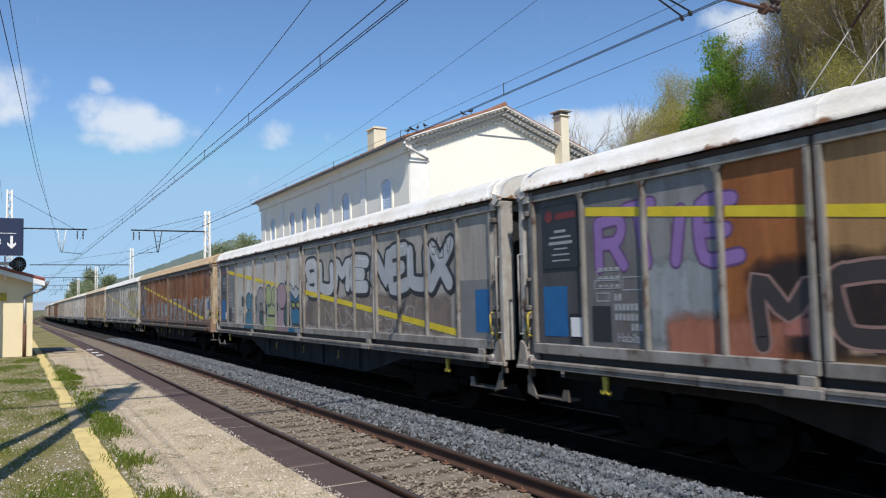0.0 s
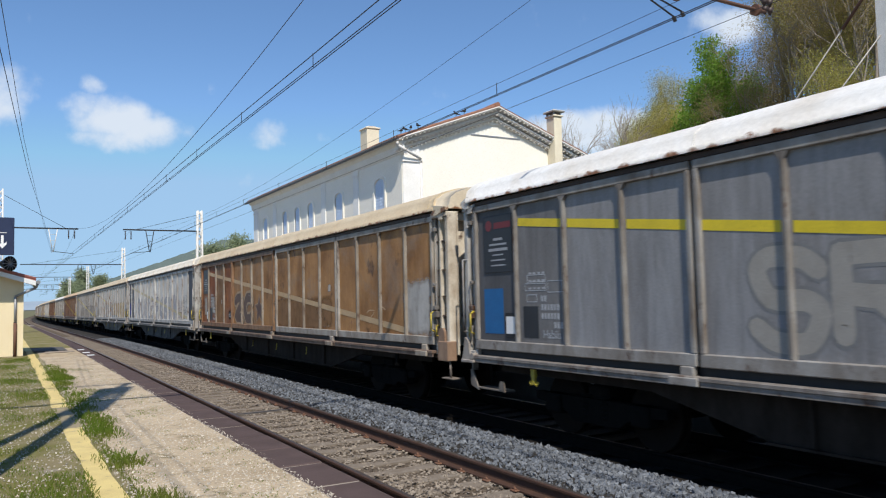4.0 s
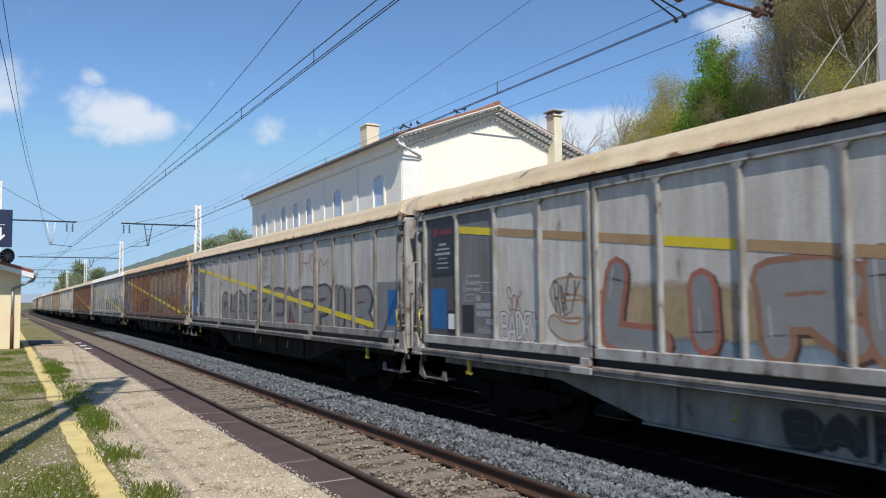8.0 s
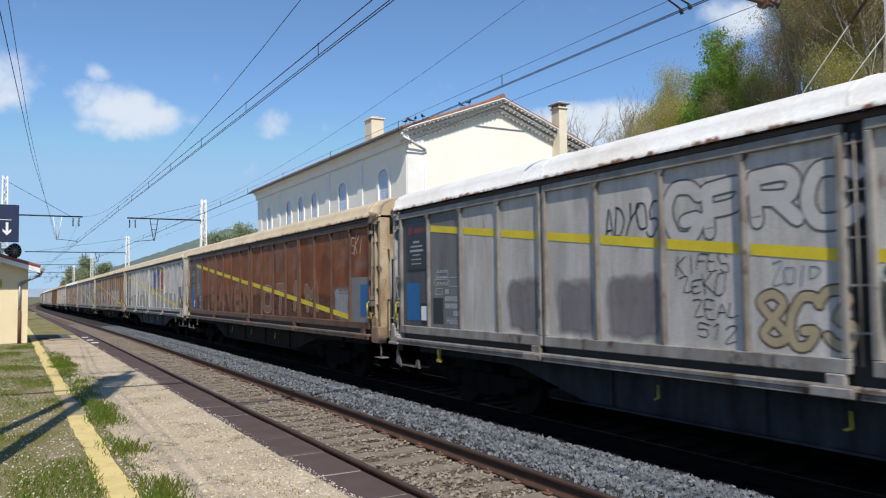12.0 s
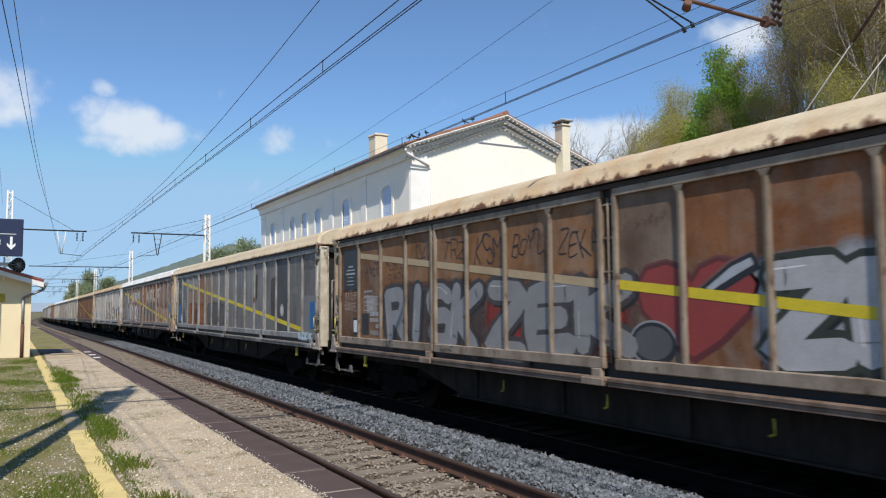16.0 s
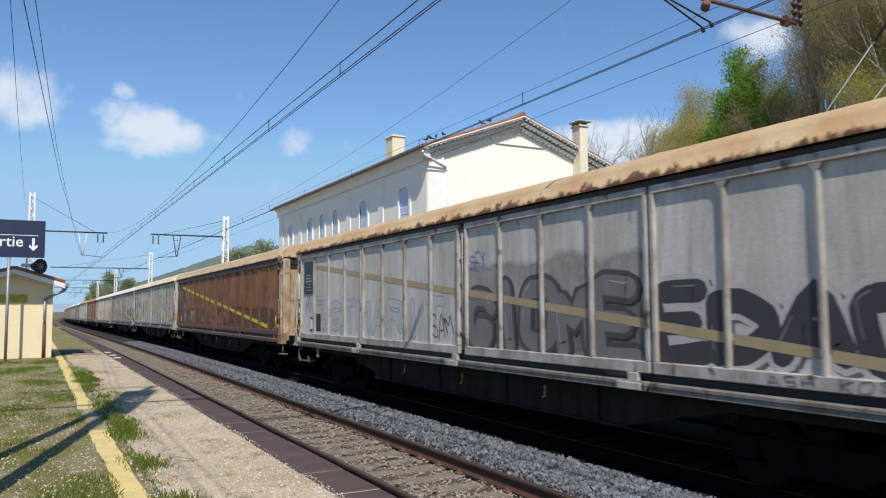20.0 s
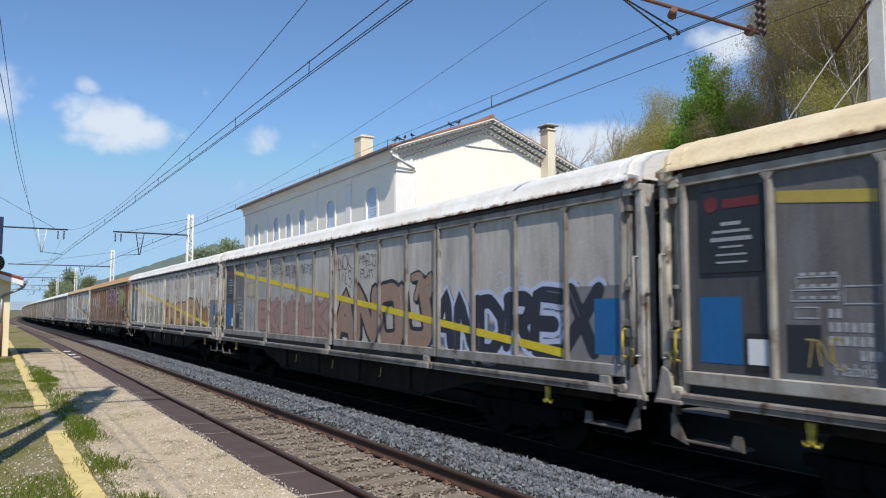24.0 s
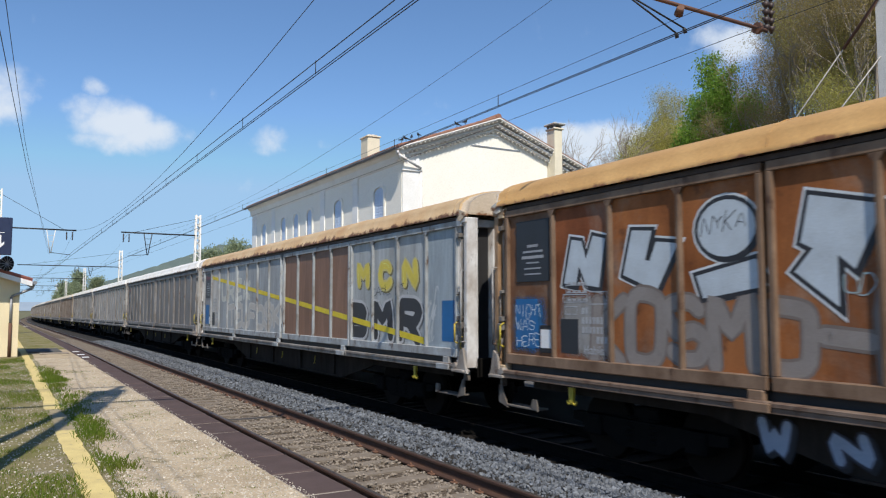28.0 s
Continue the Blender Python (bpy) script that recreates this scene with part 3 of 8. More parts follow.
                  (x + dx * lean * 0.4 + dy * w * 0.7, y + dy * lean * 0.4 - dx * w * 0.7, PLATFORM + h * 0.6), (x + dx * lean, y + dy * lean, PLATFORM + h)]
        polys += [(b, b + 1, b + 2), (b, b + 2, b + 3)]
    me = bpy.data.meshes.new(name)
    me.from_pydata(verts, [], polys)
    me.materials.append(M["grass"])
    return tagged(new(name, me), label, "grass", kind="stuff")


# near black: the shade under the train is put into these two colours
M["shaded_bed"] = surface("shade_toned_bed", (0.016, 0.014, 0.013), (0.008, 0.007, 0.007), 6, 0.9, 0, 1.0, 45, depth=0.05, shine=0.08)
M["shaded_sleeper"] = surface("shade_toned_sleeper", (0.020, 0.017, 0.015), (0.010, 0.009, 0.008), 5, 0.9, 0, 0.5, 80, shine=0.08)
M["stone_bed_old"] = surface("old_ballast_bed", (0.168, 0.132, 0.100), (0.096, 0.076, 0.060), 14, 0.95, 0, 1.0, 45, depth=0.05, shine=0.08)
build_ground()
build_tracks()
build_platform()


# ---- station house ----
def arch(w, h, rise, n=8):
    """Outline of an opening with a low arched head, from its foot."""
    pts = [(-w / 2, 0), (w / 2, 0)]
    for i in range(n + 1):
        a = math.pi * i / n
        pts.append((w / 2 * math.cos(a), h - rise + rise * math.sin(a)))
    return pts


def build_station():
    X0, X1, Y0, Y1 = 14.15, 23.25, 28.0, 49.5
    EAVE, RIDGE = 8.74, 10.40
    XR = (X0 + X1) / 2
    house = thing("station_house", "cream plastered two-storey station house with tiled roof", "house")
    # walls with window openings on the track side
    wins = [(47.0, 0.85), (43.15, 0.8), (41.0, 0.8), (38.85, 0.8), (34.85, 0.95), (30.17, 1.0)]
    bm = B()
    t = 0.45
    sill, head = 5.1, 7.35
    holes = sorted((y - w / 2, y + w / 2) for y, w in wins)
    box(bm, (X0, Y0, -0.4), (X0 + t, Y1, sill))
    box(bm, (X0, Y0, head), (X0 + t, Y1, EAVE))
    ya = Y0
    for a, b in holes + [(Y1, Y1)]:
        box(bm, (X0, ya, sill), (X0 + t, a, head))
        ya = b
    part("wall_track_side", bm, M["plaster"], house)
    bm = B()
    prism(bm, [(X0 + t, -0.4), (X1, -0.4), (X1, EAVE), (XR, RIDGE - 0.05), (X0 + t, EAVE)], "y", Y0, Y0 + t)
    part("wall_gable", bm, M["plaster"], house)
    bm = B()
    prism(bm, [(X0 + t, -0.4), (X1, -0.4), (X1, EAVE), (XR, RIDGE - 0.05), (X0 + t, EAVE)], "y", Y1 - t, Y1)
    part("wall_far_gable", bm, M["plaster"], house)
    bm = B()
    box(bm, (X1 - t, Y0 + t, -0.4), (X1, Y1 - t, EAVE))
    part("wall_back", bm, M["plaster"], house)
    bm = B()
    box(bm, (X0 + t, Y0 + t, EAVE - 0.3), (X1 - t, Y1 - t, EAVE - 0.1))
    part("attic_floor", bm, M["plaster"], house)
    # windows: surround, closed shutter leaves, sill
    for y, w in wins:
        win = part("window", B(), M["trim"], house)
        bm = B()
        outer, inner = arch(w + 0.34, head - sill + 0.12, 0.3), arch(w, head - sill - 0.02, 0.24)
        for k in range(len(outer) - 1):
            if k == 0:
                continue
            q = [outer[k], outer[k + 1], inner[k + 1], inner[k]]
            prism(bm, [(y - u, sill + v) for u, v in q], "x", X0 - 0.05, X0 + 0.12)
        q = [outer[-1], outer[0], inner[0], inner[-1]]
        prism(bm, [(y - u, sill + v) for u, v in q], "x", X0 - 0.05, X0 + 0.12)
        part("window_frame", bm, M["plaster"], win)
        for s in (-1, 1):
            bm = B()
            prof = [(X0 + 0.03, sill), (X0 + 0.09, sill), (X0 + 0.09, head - 0.02), (X0 + 0.03, head - 0.02)]
            for j in range(15, -1, -1):
                z = sill + 0.12 + j * 0.13
                if z < head - 0.3:
                    prof += [(X0 + 0.03, z + 0.09), (X0 + 0.024, z + 0.085), (X0 + 0.024, z + 0.005), (X0 + 0.03, z)]
            prism(bm, prof, "y", min(y + s * 0.005, y + s * w / 2), max(y + s * 0.005, y + s * w / 2))
            part("shutter", bm, M["shutter"], win)
        bm = B()
        box(bm, (X0 - 0.1, y - w / 2 - 0.2, sill - 0.14), (X0 + 0.1, y + w / 2 + 0.2, sill - 0.003), bevel=0.02)
        part("window_sill", bm, M["plaster"], win)
        for s in (-1, 1):
            bm = B()
            box(bm, (X0 - 0.06, y + s * (w / 2 + 0.02), sill - 1.1), (X0 - 0.003, y + s * (w / 2 + 0.13), sill - 0.15), bevel=0.01)
            part("apron_strip", bm, M["plaster"], win)
    # pilasters, string course and cornice on the track side
    for y0, y1 in ((32.4, 33.0), (36.6, 37.2), (44.8, 45.4), (Y1 - 0.9, Y1)):
        bm = B()
        box(bm, (X0 - 0.045, y0, -0.4), (X0 - 0.003, y1, EAVE - 0.55), bevel=0.01)
        part("pilaster", bm, M["trim"], house)
        bm = B()
        box(bm, (X0 - 0.09, y0 - 0.04, EAVE - 0.95), (X0 - 0.048, y1 + 0.04, EAVE - 0.86), bevel=0.01)
        part("capital", bm, M["trim"], house)
    bm = B()
    prism(bm, [(X0 - 0.003, EAVE - 0.7), (X0 - 0.12, EAVE - 0.6), (X0 - 0.14, EAVE - 0.36), (X0 - 0.26, EAVE - 0.26), (X0 - 0.36, EAVE - 0.1), (X0 - 0.36, EAVE - 0.02), (X0 - 0.003, EAVE - 0.02)], "y", Y0 - 0.3, Y1 + 0.2)
    part("cornice", bm, M["trim"], house)
    # white corner pilaster on the gable
    bm = B()
    box(bm, (X0 + 0.02, Y0 - 0.07, -0.4), (X0 + 0.82, Y0 - 0.003, EAVE - 0.3), bevel=0.01)
    part("pilaster", bm, M["trim"], house)
    bm = B()
    box(bm, (X0 - 0.02, Y0 - 0.13, EAVE - 1.0), (X0 + 0.86, Y0 - 0.073, EAVE - 0.93), bevel=0.01)
    part("capital", bm, M["trim"], house)
    bm = B()
    box(bm, (X0 - 0.06, Y0 - 0.01, 4.6), (X0 - 0.004, Y1, 4.78), bevel=0.01)
    part("string_course", bm, M["trim"], house)
    # gutter and downpipe
    bm = B()
    for i in range(5):
        a0, a1 = math.pi * (1 + i / 5), math.pi * (1 + (i + 1) / 5)
        c = (X0 - 0.46, RIDGE - (RIDGE - EAVE) / (XR - X0) * (XR - X0 + 0.38) + 0.0)
        q = [(c[0] + 0.1 * math.cos(a0), c[1] + 0.1 * math.sin(a0)), (c[0] + 0.1 * math.cos(a1), c[1] + 0.1 * math.sin(a1)),
             (c[0] + 0.085 * math.cos(a1), c[1] + 0.085 * math.sin(a1)), (c[0] + 0.085 * math.cos(a0), c[1] + 0.085 * math.sin(a0))]
        prism(bm, q, "y", Y0 - 0.55, Y1 + 0.4)
    part("gutter", bm, M["zinc"], house)
    bm = B()
    path = [(X0 - 0.42, Y0 - 0.46, EAVE - 0.28), (X0 - 0.38, Y0 - 0.44, EAVE - 0.42), (X0 + 0.82, Y0 - 0.15, EAVE - 0.86), (X0 + 0.87, Y0 - 0.08, EAVE - 1.0), (X0 + 0.87, Y0 - 0.08, 0.4)]
    for a, b in zip(path, path[1:]):
        bar(bm, a, b, 0.06, n=8)
    part("downpipe", bm, M["pipe"], house)
    # roof: two slopes of barrel tiles with an overhang
    over, slope = 0.38, (RIDGE - EAVE) / (XR - X0)
    for s, name in ((-1, "roof_slope"), (1, "roof_slope")):
        bm = B()
        xe = X0 - over if s < 0 else X1 + over
        ze = RIDGE - slope * abs(xe - XR)
        prism(bm, [(xe, ze - 0.02), (XR, RIDGE - 0.02), (XR, RIDGE + 0.06), (xe, ze + 0.06)], "y", Y0 - 0.5, Y1 + 0.4)
        roof = part(name, bm, M["tile"], house, "weathered terracotta barrel tiles")
        tb = B()
        n = 6
        rows = int((Y1 - Y0 + 0.85) / 0.24)
        for r in range(rows):
            yc = Y0 - 0.45 + 0.12 + r * 0.24
            for c in range(9):
                u0, u1 = c / 9, (c + 1.08) / 9
                pts = []
                for u, rr in ((u0, 0.1), (min(u1, 1), 0.085)):
                    cx, cz = xe + (XR - xe) * u, ze + (RIDGE - ze) * u + 0.07
                    pts.append([tb.verts.new((cx, yc + rr * math.cos(math.pi * i / 4), cz + rr * 0.75 * math.sin(math.pi * i / 4))) for i in range(5)])
                for i in range(4):
                    tb.faces.new((pts[0][i], pts[0][i + 1], pts[1][i + 1], pts[1][i])).smooth = True
                tb.faces.new(pts[0])
        tagged(part("barrel_tiles", tb, M["tile"], roof), kind="stuff")
    bm = B()
    bar(bm, (XR, Y0 - 0.47, RIDGE + 0.09), (XR, Y1 + 0.4, RIDGE + 0.09), 0.13, n=8)
    part("ridge", bm, M["tile"], house, "terracotta ridge tiles")
    # three courses of half-round eave tiles up both rakes of the gable
    for s in (-1, 1):
        xa = X0 - 0.28 if s < 0 else X1 + 0.34
        length = math.hypot(XR - xa, RIDGE - (RIDGE - slope * abs(xa - XR)))
        count = int(length / 0.215)
        for course in range(3):
            depth_y = 0.17 * (3 - course)
            tb = B()
            for i in range(count):
                u = (i + (0.5 if course % 2 else 0.0)) / count
                cx = xa + (XR - xa) * u
                cz = RIDGE - slope * abs(cx - XR) - 0.08 - course * 0.21
                ring = [[tb.verts.new((cx + 0.112 * math.cos(math.pi * k / 5), yy, cz - 0.045 + 0.085 * math.sin(math.pi * k / 5) * 1)) for k in range(6)] for yy in (Y0 - depth_y, Y0)]
                inn = [[tb.verts.new((cx + 0.078 * math.cos(math.pi * k / 5), yy, cz - 0.045 + 0.063 * math.sin(math.pi * k / 5))) for k in range(6)] for yy in (Y0 - depth_y, Y0)]
                for k in range(5):
                    tb.faces.new((ring[0][k], ring[0][k + 1], ring[1][k + 1], ring[1][k]))
                    tb.faces.new((inn[0][k + 1], inn[0][k], inn[1][k], inn[1][k + 1]))
                    tb.faces.new((ring[0][k + 1], ring[0][k], inn[0][k], inn[0][k + 1]))
            tagged(part("eave_tiles", tb, M["soffit_tile"], house, "whitewashed half-round eave tiles"), kind="stuff")
            bm = B()
            za = RIDGE - slope * abs(xa - XR) - 0.08 - course * 0.21
            zr = RIDGE - 0.08 - course * 0.21
            prism(bm, [(xa, za + 0.045), (XR, zr + 0.045), (XR, zr + 0.09), (xa, za + 0.09)], "y", Y0 - depth_y - 0.03, Y0 - 0.002)
            part("tile_bed", bm, M["trim"], house)
        bm = B()
        za = RIDGE - slope * abs(xa - XR)
        prism(bm, [(xa, za - 0.03), (XR, RIDGE - 0.03), (XR, RIDGE + 0.07), (xa, za + 0.07)], "y", Y0 - 0.53, Y0 - 0.504)
        part("verge_board", bm, M["tile"], house)
    # pediment line and slot on the gable
    bm = B()
    box(bm, (17.55, Y0 - 0.03, 9.14), (20.15, Y0 - 0.004, 9.19))
    part("gable_slot", bm, M["zinc"], house)
    bm = B()
    prism(bm, [(18.0, 9.68), (19.25, 9.68), (20.1, 9.45), (20.1, 9.5), (19.27, 9.74), (18.0, 9.74)], "y", Y0 - 0.06, Y0 - 0.004)
    part("gable_moulding", bm, M["trim"], house)
    # chimneys
    bm = B()
    box(bm, (15.0, 33.3, 8.4), (15.65, 34.1, 10.30), bevel=0.02)
    box(bm, (14.95, 33.25, 10.30), (15.70, 34.15, 10.38), bevel=0.02)
    box(bm, (15.1, 33.4, 10.38), (15.55, 34.0, 10.45), mat=1, bevel=0.02)
    part("chimney", bm, [M["chimney"], M["tile"]], house, "yellowish rendered chimney with a flat cap")
    bm = B()
    box(bm, (21.68, 27.42, 3.0), (22.12, 27.996, 10.25), bevel=0.02)
    box(bm, (21.62, 27.36, 10.25), (22.18, 28.05, 10.33), bevel=0.02)
    for dx in (0.0, 0.34):
        for dy in (0.02, 0.5):
            box(bm, (21.68 + dx, 27.42 + dy, 10.33), (21.76 + dx, 27.5 + dy, 10.46), mat=1)
    box(bm, (21.56, 27.3, 10.46), (22.24, 28.1, 10.54), mat=1, bevel=0.02)
    part("chimney", bm, [M["chimney"], M["zinc"]], house, "tall rendered chimney against the gable with a slab cap")


build_station()


def build_bird(x, y, z, turn):
    """A small dark bird at rest: body, head, tail and two legs."""
    b = thing("bird", "small dark bird resting on the tiled station roof", "bird", "birds on the roof", at=(x, y, z))
    b.rotation_euler = (0, 0, turn)
    for name, p, q, r0, r1 in (("body", (-0.07, 0, 0.10), (0.06, 0, 0.15), 0.03, 0.055), ("breast", (0.06, 0, 0.15), (0.10, 0, 0.17), 0.055, 0.02), ("head", (0.07, 0, 0.18), (0.10, 0, 0.23), 0.032, 0.026),
                               ("beak", (0.11, 0, 0.215), (0.15, 0, 0.21), 0.012, 0.002), ("tail", (-0.07, 0, 0.10), (-0.19, 0, 0.07), 0.026, 0.018), ("leg", (0.0, 0.02, 0.0), (0.01, 0.02, 0.1), 0.007, 0.007), ("leg", (0.0, -0.02, 0.0), (0.01, -0.02, 0.1), 0.007, 0.007)):
        bm = B()
        bar(bm, p, q, r0, r1, n=8)
        part(name, bm, M["dark"], b)


for bx, turn in ((13.95, 0.4), (14.16, 2.6), (14.4, 0.9), (14.75, 1.6), (16.6, 2.9), (17.0, 0.3)):
    build_bird(bx, 27.62, 10.40 - 1.66 / 4.55 * (18.7 - bx) + 0.15, turn)



# ---- shelter on the near platform ----
def build_hut():
    hut = thing("platform_hut", "small cream rendered platform hut with a red tiled roof", "hut")
    x0, x1, y0, y1, h = -1.92, 0.60, 31.6, 35.6, PLATFORM + 2.76
    xr, peak = (x0 + x1) / 2, PLATFORM + 3.15
    bm = B()
    prism(bm, [(x0, PLATFORM), (x1, PLATFORM), (x1, h), (xr, peak), (x0, h)], "y", y0, y0 + 0.2)
    part("front_wall", bm, M["hut"], hut)
    bm = B()
    prism(bm, [(x0, PLATFORM), (x1, PLATFORM), (x1, h), (xr, peak), (x0, h)], "y", y1 - 0.2, y1)
    part("back_wall", bm, M["hut"], hut)
    for a, b in ((x0, x0 + 0.2), (x1 - 0.2, x1)):
        bm = B()
        box(bm, (a, y0 + 0.2, PLATFORM), (b, y1 - 0.2, h))
        part("side_wall", bm, M["hut"], hut)
    slope = (peak - h) / (x1 - xr)
    for s in (-1, 1):
        xe = xr + s * (x1 - xr + 0.38)
        ze = peak - slope * abs(xe - xr)
        bm = B()
        prism(bm, [(xe, ze + 0.02), (xr, peak + 0.02), (xr, peak + 0.1), (xe, ze + 0.1)], "y", y0 - 0.3, y1 + 0.3)
        roof = part("roof_slope", bm, M["hut_tile"], hut)
        tb = B()
        for r in range(21):
            yc = y0 - 0.26 + r * 0.22
            bar(tb, (xe, yc, ze + 0.11), (xr, yc, peak + 0.11), 0.06, n=6)
        tagged(part("barrel_tiles", tb, M["hut_tile"], roof), kind="stuff")
        bm = B()
        prism(bm, [(xe, ze - 0.13), (xr, peak - 0.13), (xr, peak + 0.04), (xe, ze + 0.04)], "y", y0 - 0.34, y0 - 0.305)
        part("verge_board", bm, M["white"], hut, "white painted verge board")
    bm = B()
    xe = x1 + 0.4
    ze = peak - slope * (xe - xr)
    bar(bm, (xe + 0.06, y0 - 0.32, ze), (xe + 0.06, y1 + 0.3, ze), 0.07, n=8)
    part("gutter", bm, M["zinc"], hut)
    bm = B()
    for a, b in zip([(xe + 0.04, y0 - 0.2, ze - 0.05), (xe - 0.02, y0 - 0.16, ze - 0.2), (0.34, y0 - 0.06, ze - 0.5)], [(xe - 0.02, y0 - 0.16, ze - 0.2), (0.34, y0 - 0.06, ze - 0.5), (0.34, y0 - 0.06, PLATFORM + 1.2)]):
        bar(bm, a, b, 0.045, n=8)
    part("downpipe", bm, M["zinc"], hut, "zinc downpipe with a brown cast foot")
    bm = B()
    bar(bm, (0.34, y0 - 0.06, PLATFORM + 1.2), (0.34, y0 - 0.06, PLATFORM), 0.055, n=8)
    part("pipe_foot", bm, M["rust_arm"], hut)
    bm = B()
    box(bm, (-1.16, y0 - 0.03, PLATFORM + 2.0), (-0.22, y0 - 0.004, PLATFORM + 2.29), bevel=0.004)
    tagged(part("yellow_notice", bm, M["safety"]), "yellow notice plate on the hut wall", "notice")
    # loudspeaker horn on a bracket above the roof
    sp = thing("loudspeaker", "dark horn loudspeaker on a white bracket above the hut roof", "loudspeaker")
    hx, hz = 0.16, 3.64
    bm = B()
    bar(bm, (hx - 0.23, 31.3, hz), (hx, 31.0, hz), 0.12, 0.27, n=20, caps=False)
    bar(bm, (hx - 0.25, 31.33, hz), (hx - 0.22, 31.29, hz), 0.1, 0.12, n=16)
    horn = part("horn", bm, M["dark"], sp)
    for k in range(12):
        bm = B()
        a = k * math.pi / 6
        bar(bm, (hx, 30.99, hz), (hx + 0.22 * math.cos(a), 30.99 + 0.16 * math.cos(a), hz + 0.27 * math.sin(a)), 0.014, n=4)
        part("spoke", bm, M["zinc"], horn)
    bm = B()
    box(bm, (hx - 0.62, 31.3, hz - 0.02), (hx - 0.2, 31.4, hz + 0.1), bevel=0.01)
    bar(bm, (hx - 0.45, 31.36, 3.1), (hx - 0.45, 31.36, hz + 0.3), 0.03)
    part("bracket", bm, M["white"], sp)


def text_mesh(body, size, offset=0.0, shear=0.0, align="LEFT"):
    cu = bpy.data.curves.new("lettering", "FONT")
    cu.body, cu.size, cu.offset, cu.shear, cu.align_x, cu.resolution_u = body, size, offset, shear, align, 3
    ob = bpy.data.objects.new("lettering", cu)
    scene.collection.objects.link(ob)
    bpy.context.view_layer.update()
    me = bpy.data.meshes.new_from_object(ob.evaluated_get(bpy.context.evaluated_depsgraph_get()))
    bpy.data.objects.remove(ob)
    bpy.data.curves.remove(cu)
    return me


def build_sign():
    sg = thing("exit_sign", "navy platform sign with white exit lettering and arrow on a pole", "sign")
    y, x0, x1, z0, z1 = 30.3, -2.1, 0.27, 3.90, 5.20
    bm = B()
    box(bm, (x0, y, z0), (x1, y + 0.1, z1), bevel=0.015)
    part("board", bm, M["sign"], sg)
    bm = B()
    box(bm, (x0 + 0.1, y - 0.008, 4.66), (0.05, y - 0.004, 4.68))
    part("rule", bm, M["white"], sg)
    me = text_mesh("Sortie", 0.52, 0.004)
    me.materials.append(M["white"])
    part("lettering", me, None, sg, at=pose(-1.66, y - 0.006, 4.28, 90, 0, 0))
    bm = B()
    prism(bm, [(-0.13, 4.58), (-0.05, 4.58), (-0.05, 4.28), (0.04, 4.36), (0.04, 4.27), (-0.09, 4.13), (-0.22, 4.27), (-0.22, 4.36), (-0.13, 4.28)], "y", y - 0.008, y - 0.004)
    part("arrow", bm, M["white"], sg)
    for x in (-0.82,):
        bm = B()
        bar(bm, (x, y + 0.06, PLATFORM), (x, y + 0.06, z0), 0.05, n=8)
        part("post", bm, M["zinc"], sg)


build_hut()
build_sign()


# ---- overhead line ----
def lattice_mast(x, y, height, w=0.5, name="catenary_mast", z0=None):
    """A tapered lattice mast with zigzag bracing on all four faces."""
    z0 = PLATFORM if z0 is None else z0
    mast = thing(name, "pale painted lattice steel catenary mast", "mast", "catenary masts")
    bm = B()
    top = 0.6
    cs = [(-1, -1), (1, -1), (1, 1), (-1, 1)]
    for a, b in cs:
        bar(bm, (x + a * w / 2, y + b * w / 2, z0), (x + a * w / 2 * top, y + b * w / 2 * top, height), 0.075, n=4)
    part("leg_frame", bm, M["mast"], mast)
    bm = B()
    n = int((height - z0) / 0.5)
    for i in range(n):
        za, zb = z0 + (height - z0) * i / n, z0 + (height - z0) * (i + 1) / n
        fa, fb = 1 - (1 - top) * i / n, 1 - (1 - top) * (i + 1) / n
        for k in range(4):
            a, b = cs[k], cs[(k + 1) % 4]
            if i % 2:
                a, b = b, a
            bar(bm, (x + a[0] * w / 2 * fa, y + a[1] * w / 2 * fa, za), (x + b[0] * w / 2 * fb, y + b[1] * w / 2 * fb, zb), 0.04, n=4)
    part("bracing", bm, M["mast"], mast)
    bm = B()
    box(bm, (x - 0.4, y - 0.4, z0 - 0.4), (x + 0.4, y + 0.4, z0 + 0.1), bevel=0.03)
    part("footing", bm, M["joint"], mast)
    return mast


def insulator(bm, p, q, r=0.07, n=6):
    p, q = Vector(p), Vector(q)
    for i in range(n):
        a = p.lerp(q, (i + 0.15) / n)
        b = p.lerp(q, (i + 0.75) / n)
        bar(bm, a, b, r, r * 0.45, n=8)
    bar(bm, p, q, r * 0.35, n=6)


def hung_post(mast, x, y, ztop, zlow, pale=False):
    """A narrow V of two bars hung from the beam, with rungs between them."""
    bm = B()
    bar(bm, (x - 0.3, y, ztop), (x - 0.03, y, zlow), 0.04, n=4)
    bar(bm, (x + 0.3, y, ztop), (x + 0.03, y, zlow), 0.04, n=4)
    for k in range(1, 4):
        u = k / 4
        bar(bm, (x - 0.3 * (1 - u), y, ztop + (zlow - ztop) * u), (x + 0.3 * (1 - u), y, ztop + (zlow - ztop) * u), 0.02, n=4)
    part("drop_post", bm, M["mast" if pale else "dark"], mast)


def support(x_mast, y, top, reach, zbeam, x_wire, zcont, left=False):
    m = lattice_mast(x_mast, y, top)
    bm = B()
    bar(bm, (x_mast, y, zbeam), (reach, y, zbeam), 0.055, n=6)
    part("beam", bm, M["dark"], m)
    bm = B()
    bar(bm, (x_mast, y, top - 0.3), (reach + (0.8 if left else -0.8) * -1, y, zbeam), 0.02, n=4)
